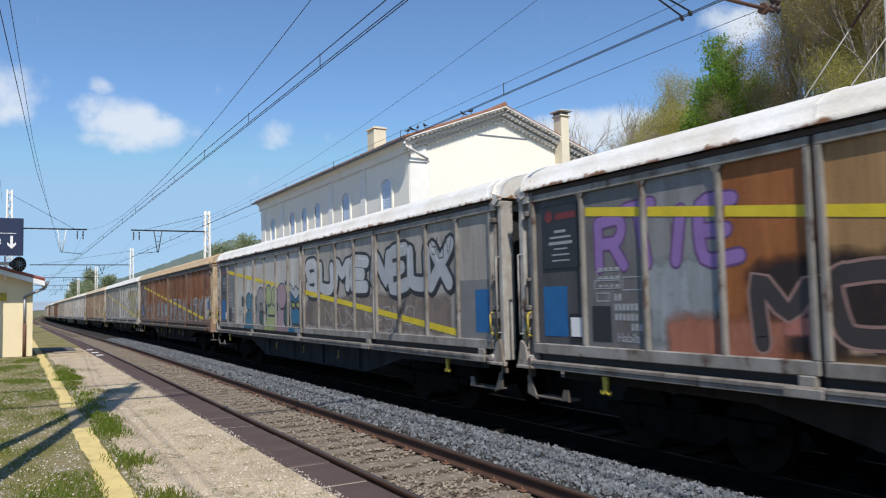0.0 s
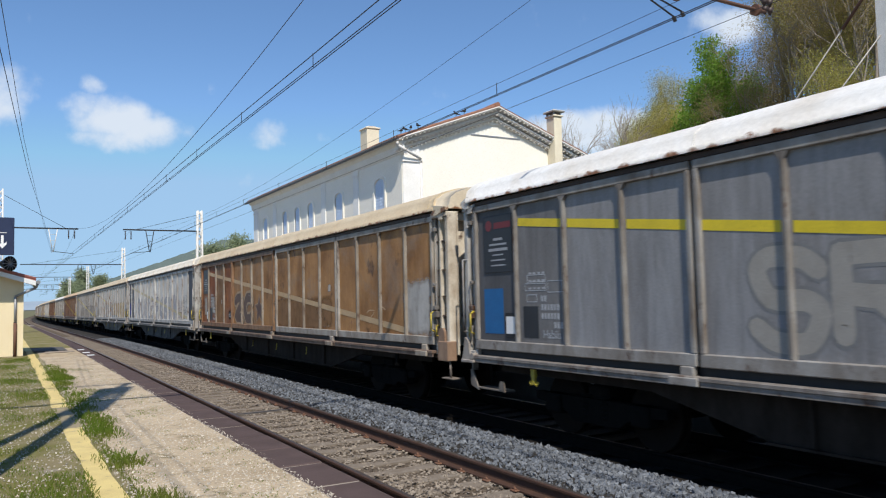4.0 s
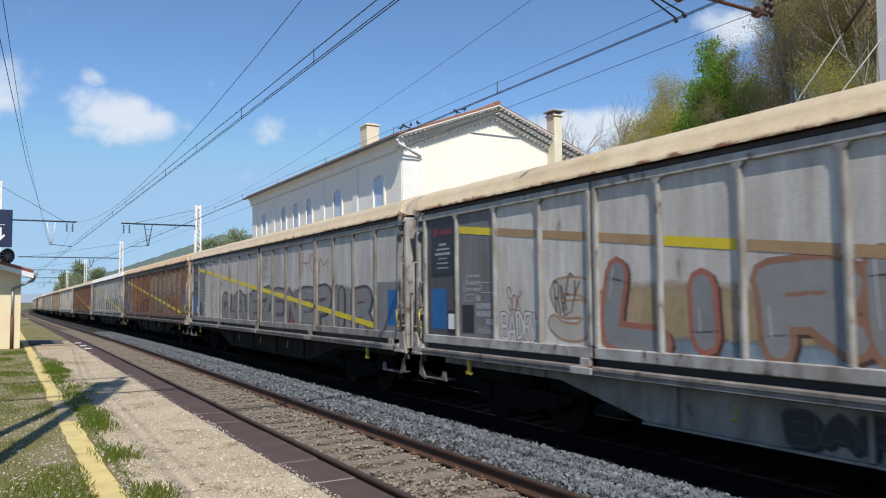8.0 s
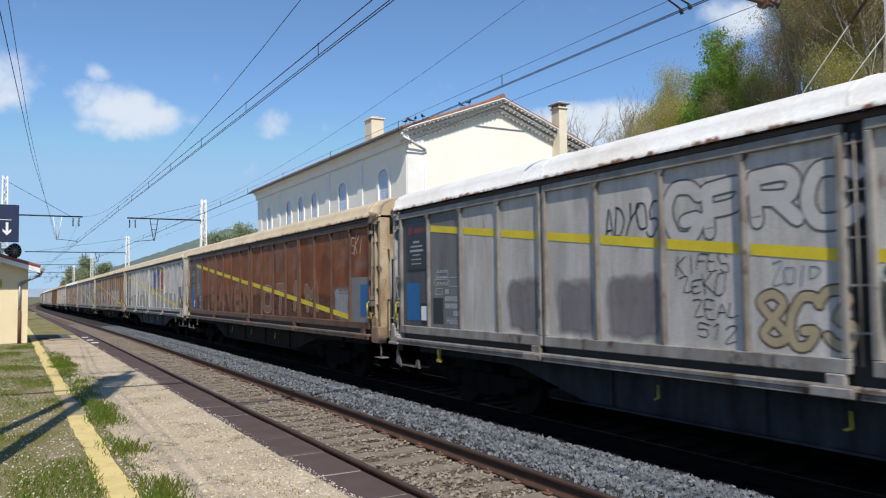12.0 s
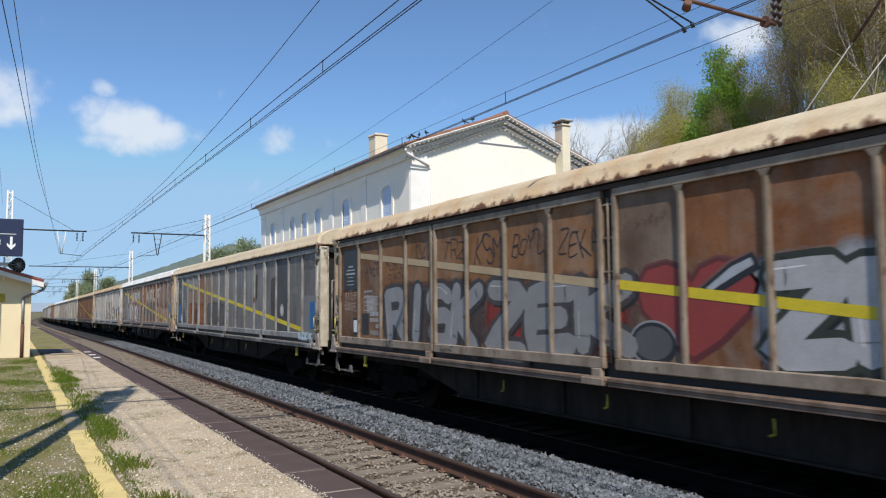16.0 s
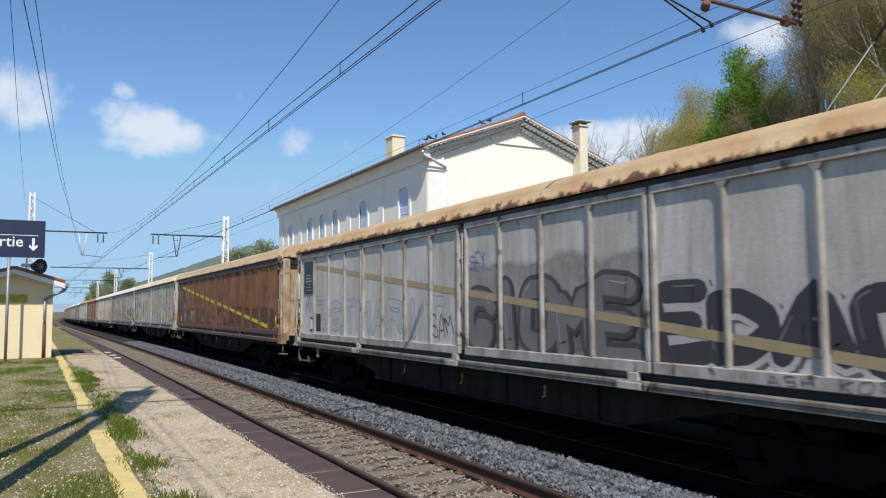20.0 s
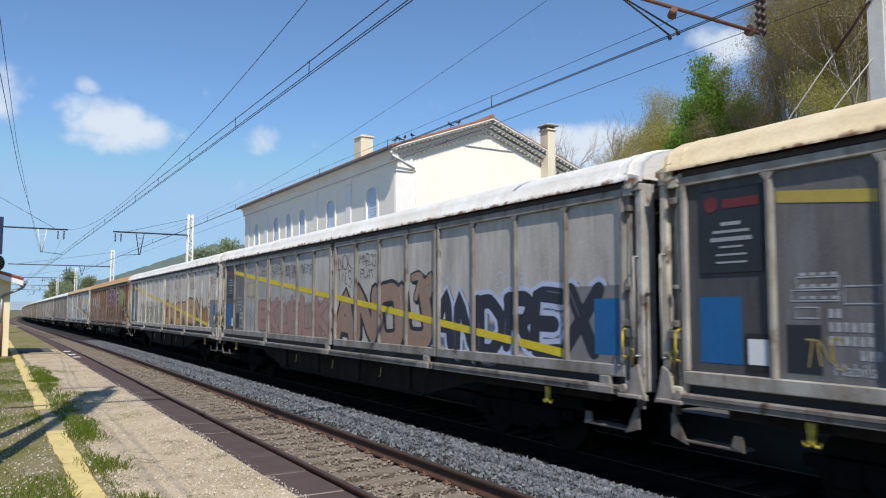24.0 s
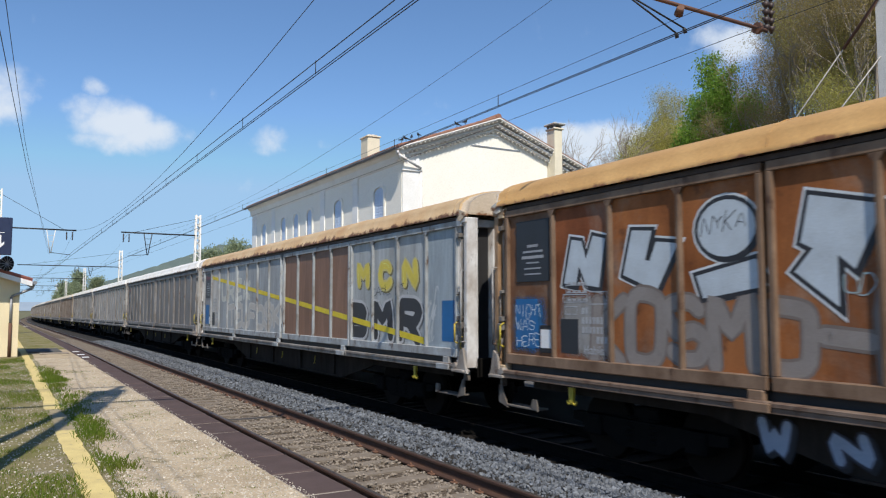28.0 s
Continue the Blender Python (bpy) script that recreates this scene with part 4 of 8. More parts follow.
    part("stay", bm, M["dark"], m)
    hung_post(m, x_wire + (-1.4 if left else 1.4), y, zbeam, zcont + 0.15, left)
    bm = B()
    bar(bm, (x_wire + (-1.4 if left else 1.4), y, zcont + 0.2), (x_wire, y, zcont + 0.05), 0.022, n=5)
    part("registration_arm", bm, M["dark"], m)
    bm = B()
    for dx in (0.05, -0.35):
        insulator(bm, (x_wire + dx, y, zbeam - 0.12), (x_wire + dx, y, zbeam - 0.75))
    part("insulator", bm, M["insul"], m)
    return m


def wire(name, label, pts, r=0.012, group="overhead wires"):
    """One unbroken wire through the points."""
    bm = B()
    last = None
    for k, p in enumerate(pts):
        p = Vector(p)
        d = (Vector(pts[min(k + 1, len(pts) - 1)]) - Vector(pts[max(k - 1, 0)])).normalized()
        side = d.cross(Vector((0, 0, 1))).normalized()
        up = side.cross(d)
        ring = [bm.verts.new(p + (side * math.cos(a) + up * math.sin(a)) * r) for a in (0, 2.1, 4.2)]
        if last:
            for i in range(3):
                bm.faces.new((last[i], last[(i + 1) % 3], ring[(i + 1) % 3], ring[i])).smooth = True
        last = ring
    return tagged(part(name, bm, M["wire"]), label, "wire", group)


def sagging(x, z_end, sag, ys, n=10, sway=0.0):
    pts = []
    for a, b in zip(ys, ys[1:]):
        for i in range(n):
            u = i / n
            y = a + (b - a) * u
            pts.append((x + bend(y) + sway * math.sin(y * 0.06), y, z_end - sag * 4 * u * (1 - u)))
    pts.append((x + bend(ys[-1]), ys[-1], z_end))
    return pts


SPANS = [-48, 7.6, 62, 105, 158, 212, 266, 320]


def build_catenary():
    for x, zc in ((TRACK_1, 6.03), (TRACK_2, 5.97)):
        for dx in (-0.02, 0.03):
            wire("contact_wire", "grooved copper contact wire over the track", [(x + dx + bend(y), y, zc) for y in SPANS], 0.009)
        aux = sagging(x, zc + 0.22, 0.03, SPANS, 8)
        wire("auxiliary_wire", "auxiliary wire just above the contact wire", aux, 0.01 if x == TRACK_1 else 0.005)
        mes = sagging(x, zc + 1.80, 1.47, SPANS, 14)
        wire("messenger_wire", "sagging messenger wire of the overhead line", mes, 0.008 if x == TRACK_1 else 0.005)
        bm = B()
        for a, b in zip(SPANS, SPANS[1:]):
            for i in range(1, 12):
                y = a + (b - a) * i / 12
                if -10 < y < 160:
                    bar(bm, (x + bend(y), y, zc), (x + bend(y), y, zc + 0.24), 0.008, n=4)
        tagged(part("droppers", bm, M["wire"]), "thin dropper rods between the wires", "dropper", kind="stuff")
    wire("feeder_wire", "black feeder cable beyond the tracks", sagging(9.35, 6.12, 0.05, SPANS, 4), 0.006)
    wire("feeder_wire", "black feeder cable above the platform", [(-0.6, -10, 7.2), (-0.30, 14, 7.12), (0.73, 34, 7.48), (2.6, 64, 8.0), (5.19, 110, 9.0)], 0.010)
    wire("feeder_wire", "second black feeder cable above the platform", [(-0.45, -10, 7.3), (-0.13, 14, 7.15), (0.52, 30, 7.9), (2.2, 60, 8.3), (5.0, 108, 9.0)], 0.008)
    wire("feeder_wire", "thin black cable run to a platform mast", [(-0.45, -10, 7.0), (-0.49, 14, 7.08), (-0.54, 22, 7.33), (-0.81, 63.8, 9.7)], 0.007)
    # masts on the station side and on the near platform
    support(13.33, 62, 9.43, 7.7, 7.8, TRACK_2, 5.97)
    support(13.1, 105, 9.42, 1.6, 7.3, TRACK_2, 5.97)
    support(-0.35, 64, 10.75, 4.8, 7.95, TRACK_1, 6.03, left=True)
    for y in (158, 212, 266):
        support(13.4 + bend(y), y, 9.6, 1.6 + bend(y), 7.6, TRACK_2 + bend(y), 5.97)
    # near pair, beside the camera
    # a tall braced mast beside the camera: one straight leg, one raking, a boxed head and two cross beams
    post = thing("platform_mast", "tall pale steel mast with a raking leg and a boxed head", "mast", "catenary masts")
    my, foot = 7.4, PLATFORM - 0.3
    for x0, x1, z1, r in ((-1.45, -1.5, 14.3, 0.10), (-0.62, -1.2, 9.0, 0.12)):
        bm = B()
        bar(bm, (x0, my, foot), (x1, my, z1), r, n=4)
        part("leg", bm, M["mast"], post)
    lo, hi = ((-1.40, 8.3), (-0.85, 8.5)), ((-1.88, 13.2), (-1.22, 13.3))

    def head_at(u, v):
        a, b = [[p + (q - p) * v for p, q in zip(lo[i], hi[i])] for i in (0, 1)]
        return tuple(p + (q - p) * u for p, q in zip(a, b))

    # a boxed head, slatted half way up
    for u0, u1, v0, v1 in ((0, 1, 0, 0.46), (0, 0.3, 0.46, 0.72), (0.88, 1, 0.46, 0.72), (0, 1, 0.72, 1.0), (0.3, 0.88, 0.50, 0.545), (0.3, 0.88, 0.575, 0.62), (0.3, 0.88, 0.655, 0.70)):
        bm = B()
        prism(bm, [head_at(u0, v0), head_at(u1, v0), head_at(u1, v1), head_at(u0, v1)], "y", my - 0.03, my + 0.03)
        part("head_plate", bm, M["zinc"], post)
    for z, a, b in ((10.45, -3.2, 4.6), (14.25, -4.1, -1.4)):
        bm = B()
        bar(bm, (a, my, z), (b, my, z), 0.06, n=6)
        part("beam", bm, M["dark"], post)
    near = thing("catenary_mast", "pale steel mast with a rusty cantilever over the track", "mast", "catenary masts")
    x, y = 13.55, 7.6
    bm = B()
    box(bm, (x - 0.14, y - 0.14, PLATFORM - 0.4), (x - 0.12 + 0.02, y + 0.14, 9.3))
    box(bm, (x + 0.10, y - 0.14, PLATFORM - 0.4), (x + 0.14, y + 0.14, 9.3))
    box(bm, (x - 0.1, y - 0.02, PLATFORM - 0.4), (x + 0.1, y + 0.02, 9.3))
    part("column", bm, M["mast"], near)
    bm = B()
    bar(bm, (10.2, y, 6.39), (6.2, y, 6.43), 0.03, n=8)
    part("steady_tube", bm, M["rust_arm"], near)
    for x1, z1 in ((8.21, 5.99), (8.38, 6.09)):
        bm = B()
        bar(bm, (7.15, y, 6.40), (x1, y, z1), 0.014, n=6)
        bar(bm, (x1, y, z1), (x1 + 0.03, y, z1 - 0.07), 0.03, n=6)
        part("registration_arm", bm, M["dark"], near)
    bm = B()
    bar(bm, (8.27, y - 0.05, 6.36), (8.33, y + 0.05, 6.30), 0.055, 0.07, n=8)
    part("clamp", bm, M["rust_arm"], near)
    bm = B()
    bar(bm, (9.96, y, 6.39), (10.02, y, 6.39), 0.09, n=12)
    part("flange", bm, M["rust_arm"], near)
    for dx in (10.2, 10.32):
        bm = B()
        insulator(bm, (dx, y, 7.6), (dx, y, 6.36), 0.062, 10)
        part("insulator", bm, M["insul"], near)
    bm = B()
    bar(bm, (10.26, y, 7.6), (13.43, y, 7.7), 0.05, n=8)
    bar(bm, (13.43, y, 9.1), (10.26, y, 7.62), 0.025, n=6)
    part("cantilever", bm, M["rust_arm"], near)
    # two guy rods that slope down from the mast to the ground
    for a, b, dark in (((13.4, 7.67, 7.6), (13.4, 14.6, 0.3), 0.1), ((13.4, 7.67, 6.54), (13.4, 14.0, 0.3), 0.0)):
        bm = B()
        bar(bm, a, b, 0.014, n=6)
        if dark:
            bar(bm, a, Vector(a).lerp(Vector(b), dark), 0.03, n=6, mat=1)
        part("guy_rod", bm, [M["guy"], M["rust_arm"]], near)


build_catenary()


# ---- trees ----
def grow(bm, p, d, length, r, depth, tips, rnd, spread=0.6, lift=0.25, n=5):
    """Branches by repeated forking; the ends are gathered in tips."""
    q = p + d * length
    mid = p.lerp(q, 0.5) + Vector((rnd.uniform(-1, 1), rnd.uniform(-1, 1), rnd.uniform(-0.5, 0.5))) * length * 0.07
    sides = n if depth > 2 else 3
    bar(bm, p, mid, r, r * 0.85, sides, caps=False)
    bar(bm, mid, q, r * 0.85, r * 0.68, sides, caps=False)
    if depth <= 2:
        tips.append((q, length))
    if depth == 0:
        return
    for k in range(rnd.choice((2, 3, 3))):
        s = Vector((rnd.gauss(0, 1), rnd.gauss(0, 1), rnd.gauss(0, 0.7))) * spread
        nd = (d + s + Vector((0, 0, lift))).normalized()
        grow(bm, q if k < 2 else mid, nd, length * rnd.uniform(0.62, 0.85), r * rnd.uniform(0.5, 0.66), depth - 1, tips, rnd, spread, lift, n)


def leaf_mesh(tips, per, size, reach, seed, name, mat):
    rnd = np.random.RandomState(seed)
    verts, polys = [], []
    for q, length in tips:
        c = np.array(q)
        for k in range(per):
            o = c + rnd.normal(0, reach, 3) * (1, 1, 0.8)
            a = rnd.normal(0, 1, 3)
            a /= np.linalg.norm(a) + 1e-9
            b = np.cross(a, rnd.normal(0, 1, 3))
            b /= np.linalg.norm(b) + 1e-9
            s = size * (0.5 + rnd.rand())
            i = len(verts)
            verts += [tuple(o - a * s), tuple(o + b * s * 0.55), tuple(o + a * s), tuple(o - b * s * 0.55)]
            polys.append((i, i + 1, i + 2, i + 3))
    me = bpy.data.meshes.new(name)
    me.from_pydata(verts, [], polys)
    me.materials.append(mat)
    return me


def tree(x, y, z, height, label, seed, depth=5, leaf=None, per=10, size=0.16, reach=0.5, spread=0.55, lean=(0, 0), group="trees on the slope", trunk=0.3, wide=1.0):
    rnd = random.Random(seed)
    t = thing("tree", label, "tree", group)
    bm, tips = B(), []
    base = Vector((x, y, z - 0.3))
    grow(bm, base, Vector((lean[0], lean[1], 1)).normalized(), height * trunk, height * 0.024, depth, tips, rnd, spread)
    high = max(q.z for q, _ in tips) - base.z
    k = height / high

    def fit(v):
        return Vector((base.x + (v.x - base.x) * k * wide, base.y + (v.y - base.y) * k * wide, base.z + (v.z - base.z) * k))
    for v in bm.verts:
        v.co = fit(v.co)
    tips = [(fit(q), length) for q, length in tips]
    part("trunk", bm, M["bark"], t)
    if leaf:
        c = part("crown", leaf_mesh(tips, per, size, reach, seed, "crown", M[leaf]), None, t)
        tagged(c, kind="stuff")
    return t


def at_dir(dx, dy, dist):
    k = math.hypot(dx, dy)
    return dx / k * dist, dy / k * dist


def build_trees():
    def put(dx, dy, dist, top, label, seed, **kw):
        x, y = at_dir(dx, dy, dist)
        g = ground_height(x, y)
        tree(x, y, g, top * dist + 2.07 - g, label, seed, **kw)
    put(0.653, 0.730, 58, 0.222, "bare grey branching tree on the slope", 3, depth=8, spread=0.8, trunk=0.24, wide=1.0)
    put(0.670, 0.715, 60, 0.255, "bare spring tree on the slope", 5, depth=8, trunk=0.24, wide=0.75)
    for dx, dy, dist, top, seed in ((0.702, 0.685, 66, 0.285, 9), (0.721, 0.666, 67, 0.288, 10), (0.710, 0.678, 60, 0.245, 11)):
        put(dx, dy, dist, top, "round tree in yellow spring bud with grey twigs", seed, depth=7, leaf="leaf_yellow", per=56 if seed in (9, 11) else 24, size=0.04, reach=0.42, spread=0.6, trunk=0.24, wide=0.5)
    put(0.747, 0.637, 56, 0.262, "fresh green leafy tree", 22, depth=5, leaf="leaf_green", per=90, size=0.08, reach=0.34, spread=0.5, trunk=0.28, wide=0.5)
    put(0.754, 0.629, 55, 0.322, "tall fresh green leafy tree", 13, depth=5, leaf="leaf_green", per=85, size=0.08, reach=0.30, spread=0.42, trunk=0.34, wide=0.42)
    put(0.766, 0.615, 57, 0.270, "fresh green leafy tree", 15, depth=5, leaf="leaf_green", per=34, size=0.09, reach=0.36, spread=0.45, trunk=0.28, wide=0.5)
    for dx, dy, dist, top, seed in ((0.801, 0.598, 60, 0.345, 17), (0.811, 0.585, 64, 0.37, 18), (0.792, 0.610, 66, 0.30, 19)):
        put(dx, dy, dist, top, "tall bare tree with grey-brown twigs", seed, depth=8, leaf="leaf_olive", per=2, size=0.05, reach=0.3, spread=0.5, trunk=0.24, wide=0.5)
    k = 20
    for dx, dy, dist, top in ((0.828, 0.561, 50, 0.42), (0.842, 0.54, 46, 0.40), (0.852, 0.523, 50, 0.48), (0.866, 0.5, 45, 0.46), (0.88, 0.475, 48, 0.48), (0.895, 0.446, 46, 0.47), (0.82, 0.572, 62, 0.33), (0.845, 0.535, 60, 0.36), (0.865, 0.50, 58, 0.40)):
        put(dx, dy, dist, top, "tall tree in olive spring bud", k, depth=7, leaf="leaf_olive" if k % 3 else "leaf_yellow", per=56, size=0.036, reach=0.5, spread=0.5, trunk=0.26, wide=0.6)
        k += 1
    put(0.243, 0.967, 132, 0.084, "round pale green tree beyond the station", 41, depth=5, leaf="leaf_far", per=130, size=0.15, reach=0.6, spread=0.6, trunk=0.22, wide=0.42, group="far trees")
    for i, (dx, dist, top) in enumerate(((0.070, 235, 0.030), (0.082, 240, 0.043), (0.095, 245, 0.036), (0.108, 250, 0.026))):
        put(dx, 1.0, dist, top, "hazy olive tree beside the far track", 50 + i, depth=4, leaf="leaf_far", per=160, size=0.2, reach=0.7, spread=0.8, trunk=0.22, wide=0.5, group="far trees")


def build_hills():
    """Low wooded hills along the horizon."""
    for name, dist, a0, a1, h in (("far_hill", 750, 0.09, 0.36, 34), ("far_hill", 1500, -0.5, 0.6, 15)):
        bm = B()
        n = 90
        low, high, back = [], [], []
        for i in range(n + 1):
            u = i / n
            a = a0 + (a1 - a0) * u
            x, y = dist * math.sin(a), dist * math.cos(a)
            z = h * (math.sin(math.pi * u) ** 0.7) * (0.72 + 0.5 * noise.noise((u * 5, dist * 0.01, 0))) + 1.6 * noise.noise((u * 60, 3, 0)) + 2
            if dist == 750:
                z = 33.0 + (min(a, 0.24) - 0.128) * 290 + 1.6 * noise.noise((u * 34, 1, 0)) + 1.0 * noise.noise((u * 90, 1, 0))
            low.append(bm.verts.new((x, y, -2)))
            high.append(bm.verts.new((x * 1.06, y * 1.06, max(z, 0.5))))
            back.append(bm.verts.new((x * 1.3, y * 1.3, -2)))
        for i in range(n):
            bm.faces.new((low[i], low[i + 1], high[i + 1], high[i])).smooth = True
            bm.faces.new((high[i], high[i + 1], back[i + 1], back[i])).smooth = True
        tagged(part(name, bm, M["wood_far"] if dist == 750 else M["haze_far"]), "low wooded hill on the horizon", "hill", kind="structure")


build_trees()
build_hills()


# ---- freight wagons ----
DOOR, BAY, SIDE = 9.6, 1.2, -1.32
HALF = {"narrow": 9.98, "wide": 10.24}   # half length of a body, by the kind of its corners
SHARED = {}


def shared(name, make, mats):
    if name not in SHARED:
        bm = B()
        make(bm)
        SHARED[name] = mesh_of(bm, name, mats)
    return SHARED[name]


def roof_profile(n=14):
    prof = [(-1.365, 3.69), (-1.365, 3.75)]
    for i in range(n + 1):
        a = math.pi * (1 - i / n)
        prof.append((1.35 * math.cos(a), 3.75 + 0.45 * math.sin(a) ** 0.78))
    return prof + [(1.365, 3.75), (1.365, 3.69)]


def make_roof(bm):
    """The long sheet roof, ending in a raised lip over the last door posts."""
    rings = []
    prof = roof_profile()
    end = DOOR + 0.2
    ys = [-end, -end + 0.03] + [DOOR - 1.2 * k for k in range(16, -1, -1)] + [end - 0.03, end]
    for j, y in enumerate(ys):
        s = 1.012 if j in (0, 1, len(ys) - 1, len(ys) - 2) else 1.0
        rings.append([bm.verts.new((x * s, y + (0.004 * noise.noise((x * 3, y, 5.0))), 3.70 + (z - 3.70) * s + 0.006 * noise.noise((x * 1.5, y * 0.9, 1.0)))) for x, z in prof])
    for a, b in zip(rings, rings[1:]):
        for i in range(len(prof) - 1):
            bm.faces.new((a[i], a[i + 1], b[i + 1], b[i])).smooth = True
    bm.faces.new(rings[0])
    bm.faces.new(rings[-1][::-1])
    for i in range(1, len(ys) - 1):
        y = ys[i]
        if i % 4 == 2:
            for a, b in zip(prof[1:-2], prof[2:-1]):
                bar(bm, (a[0], y, a[1] + 0.004), (b[0], y, b[1] + 0.002), 0.008, n=4, caps=False)


def make_roof_end(bm, half):
    """The hood over the end wall, from the lip of the roof outwards; outwards is -y, the lip at y = 0."""
    prof = roof_profile(12)
    depth = half - DOOR - 0.2
    rings = []
    for y, s in ((0.05, 0.985), (-depth * 0.55, 0.975), (-depth, 0.945)):
        rings.append([bm.verts.new((x * s, y, 3.70 + (z - 3.70) * s)) for x, z in prof])
    for a, b in zip(rings, rings[1:]):
        for i in range(len(prof) - 1):
            bm.faces.new((b[i], b[i + 1], a[i + 1], a[i])).smooth = True
    bm.faces.new(rings[-1])
    # the cranked eave piece under the lip
    for x in (-1.36, 1.30):
        prism(bm, [(0.06, 3.80), (0.06, 3.60), (-0.04, 3.58), (-depth - 0.01, 3.66), (-depth - 0.01, 3.72)], "x", x, x + 0.06)


def make_end(bm):
    """The plate of an end wall, facing -y at y = 0."""
    box(bm, (-1.3, -0.02, 1.05), (1.3, 0.02, 3.66))


def make_gusset(bm):
    prism(bm, [(-0.02, 3.68), (-0.14, 3.68), (-0.02, 4.08)], "x", -0.07, 0.07)


def make_end_post(bm):
    prism(bm, [(-0.075, -0.02), (-0.04, -0.15), (0.04, -0.15), (0.075, -0.02)], "z", 1.17, 3.5)


def make_end_beam(bm):
    box(bm, (-1.34, -0.17, 0), (1.34, -0.02, 0.13), bevel=0.01)


def make_corner(bm, half):
    """The open corner bay between the last door and the end, y from 0 outwards."""
    d = half - DOOR
    box(bm, (SIDE + 0.2, 0.06, 1.05), (SIDE + 0.23, d, 3.64))
    box(bm, (SIDE + 0.01, d - 0.11, 1.05), (SIDE + 0.2, d, 3.62), bevel=0.012)
    box(bm, (SIDE + 0.03, 0.11, 1.05), (SIDE + 0.2, 0.135, 3.62))
    box(bm, (SIDE - 0.02, 0.06, 3.55), (SIDE + 0.2, d, 3.64), bevel=0.01)


def make_rung(bm, half):
    box(bm, (SIDE + 0.04, 0.135, 0), (SIDE + 0.19, half - DOOR - 0.11, 0.02))


def make_foot_box(bm):
    """The box round the foot of a wide corner, with its worn upper tab."""
    box(bm, (SIDE - 0.075, 0.33, 0.95), (SIDE + 0.12, 0.69, 1.30), bevel=0.012)
    prism(bm, [(0.34, 1.29), (0.56, 1.29), (0.55, 1.48), (0.49, 1.54), (0.38, 1.53), (0.34, 1.46)], "x", SIDE - 0.06, SIDE - 0.01)


def make_foot_gusset(bm):
    prism(bm, [(0.06, 0.99), (0.46, 0.97), (0.40, 1.10), (0.33, 1.40), (0.22, 1.34), (0.18, 1.12)], "x", SIDE - 0.055, SIDE - 0.015)
    box(bm, (SIDE - 0.1, 0.02, 0.98), (SIDE + 0.05, 0.40, 1.03), bevel=0.01)
    bar(bm, (SIDE - 0.08, 0.08, 1.09), (SIDE + 0.03, 0.08, 1.09), 0.055, n=10)


def make_long_rail(bm):
    """The tall grab rail on a narrow corner."""
    x, y = SIDE - 0.07, 0.31
    bar(bm, (x, y, 1.5), (x, y, 2.72), 0.013, n=6)
    for z in (1.5, 2.72):
        bar(bm, (x, y, z), (SIDE + 0.02, y, z), 0.013, n=6)


def make_rods(bm):
    bar(bm, (SIDE + 0.05, 0.16, 1.25), (SIDE + 0.05, 0.16, 3.55), 0.018, n=6)
    bar(bm, (SIDE + 0.0, 0.21, 1.35), (SIDE + 0.0, 0.19, 2.35), 0.013, n=6)
    for z, d in ((1.72, 0.07), (1.86, 0.05), (2.3, 0.035), (3.3, 0.05)):
        box(bm, (SIDE - 0.035, 0.1, z), (SIDE + 0.06, 0.1 + d * 2, z + d * 1.6), bevel=0.01)
    bar(bm, (SIDE - 0.01, 0.13, 1.6), (SIDE - 0.01, 0.22, 1.3), 0.016, n=6)


def make_grip(bm):
    for a, b in (((0, 0, 0), (0, 0, 0.3)), ((0, 0, 0.3), (0.07, 0, 0.34)), ((0, 0, 0), (0.07, 0, -0.04))):
        bar(bm, a, b, 0.014, n=6)


def make_step(bm):
    """A tread hung between two wedge brackets, y outwards."""
    box(bm, (0.0, -0.75, 0.555), (0.22, 0.02, 0.585), bevel=0.006)
    prism(bm, [(-0.02, 0.53), (0.22, 0.60), (0.22, 0.86), (0.16, 0.86)], "x", -0.005, 0.02)
    prism(bm, [(-0.78, 0.55), (-0.62, 0.60), (-0.66, 0.72), (-0.76, 0.72)], "x", -0.005, 0.02)
    box(bm, (0.02, 0.17, 0.84), (0.12, 0.22, 1.0))


def make_stirrup(bm):
    bar(bm, (0.02, 0.0, 0.98), (0.02, 0.03, 0.66), 0.02, n=6)
    box(bm, (-0.06, -0.18, 0.635), (0.14, 0.2, 0.66), bevel=0.006)


def make_hook(bm):
    """A cast lashing hook: a plate that ends in two upturned horns."""
    prism(bm, [(-0.06, 0.98), (0.06, 0.98), (0.06, 0.90), (0.045, 0.80), (0.05, 0.72), (-0.05, 0.72), (-0.045, 0.80), (-0.06, 0.90)], "x", -0.025, 0.025)
    for s in (-1, 1):
        bar(bm, (0, s * 0.02, 0.71), (0, s * 0.10, 0.69), 0.024, n=6)
        bar(bm, (0, s * 0.10, 0.69), (0, s * 0.125, 0.755), 0.022, 0.016, n=6)


def make_wheel(bm):
    bar(bm, (-0.065, 0, 0), (0.065, 0, 0), 0.45, 0.44, n=28)
    bar(bm, (0.065, 0, 0), (0.095, 0, 0), 0.475, 0.47, n=28)
    bar(bm, (-0.16, 0, 0), (-0.06, 0, 0), 0.13, 0.15, n=14)


def make_bogie(bm):
    for x in (-1.0, 1.0):
        prism(bm, [(-1.35, 0.62), (1.35, 0.62), (1.35, 0.5), (0.75, 0.44), (0.45, 0.27), (-0.45, 0.27), (-0.75, 0.44), (-1.35, 0.5)], "x", x - 0.06, x + 0.06)
        for y in (-0.9, 0.9):
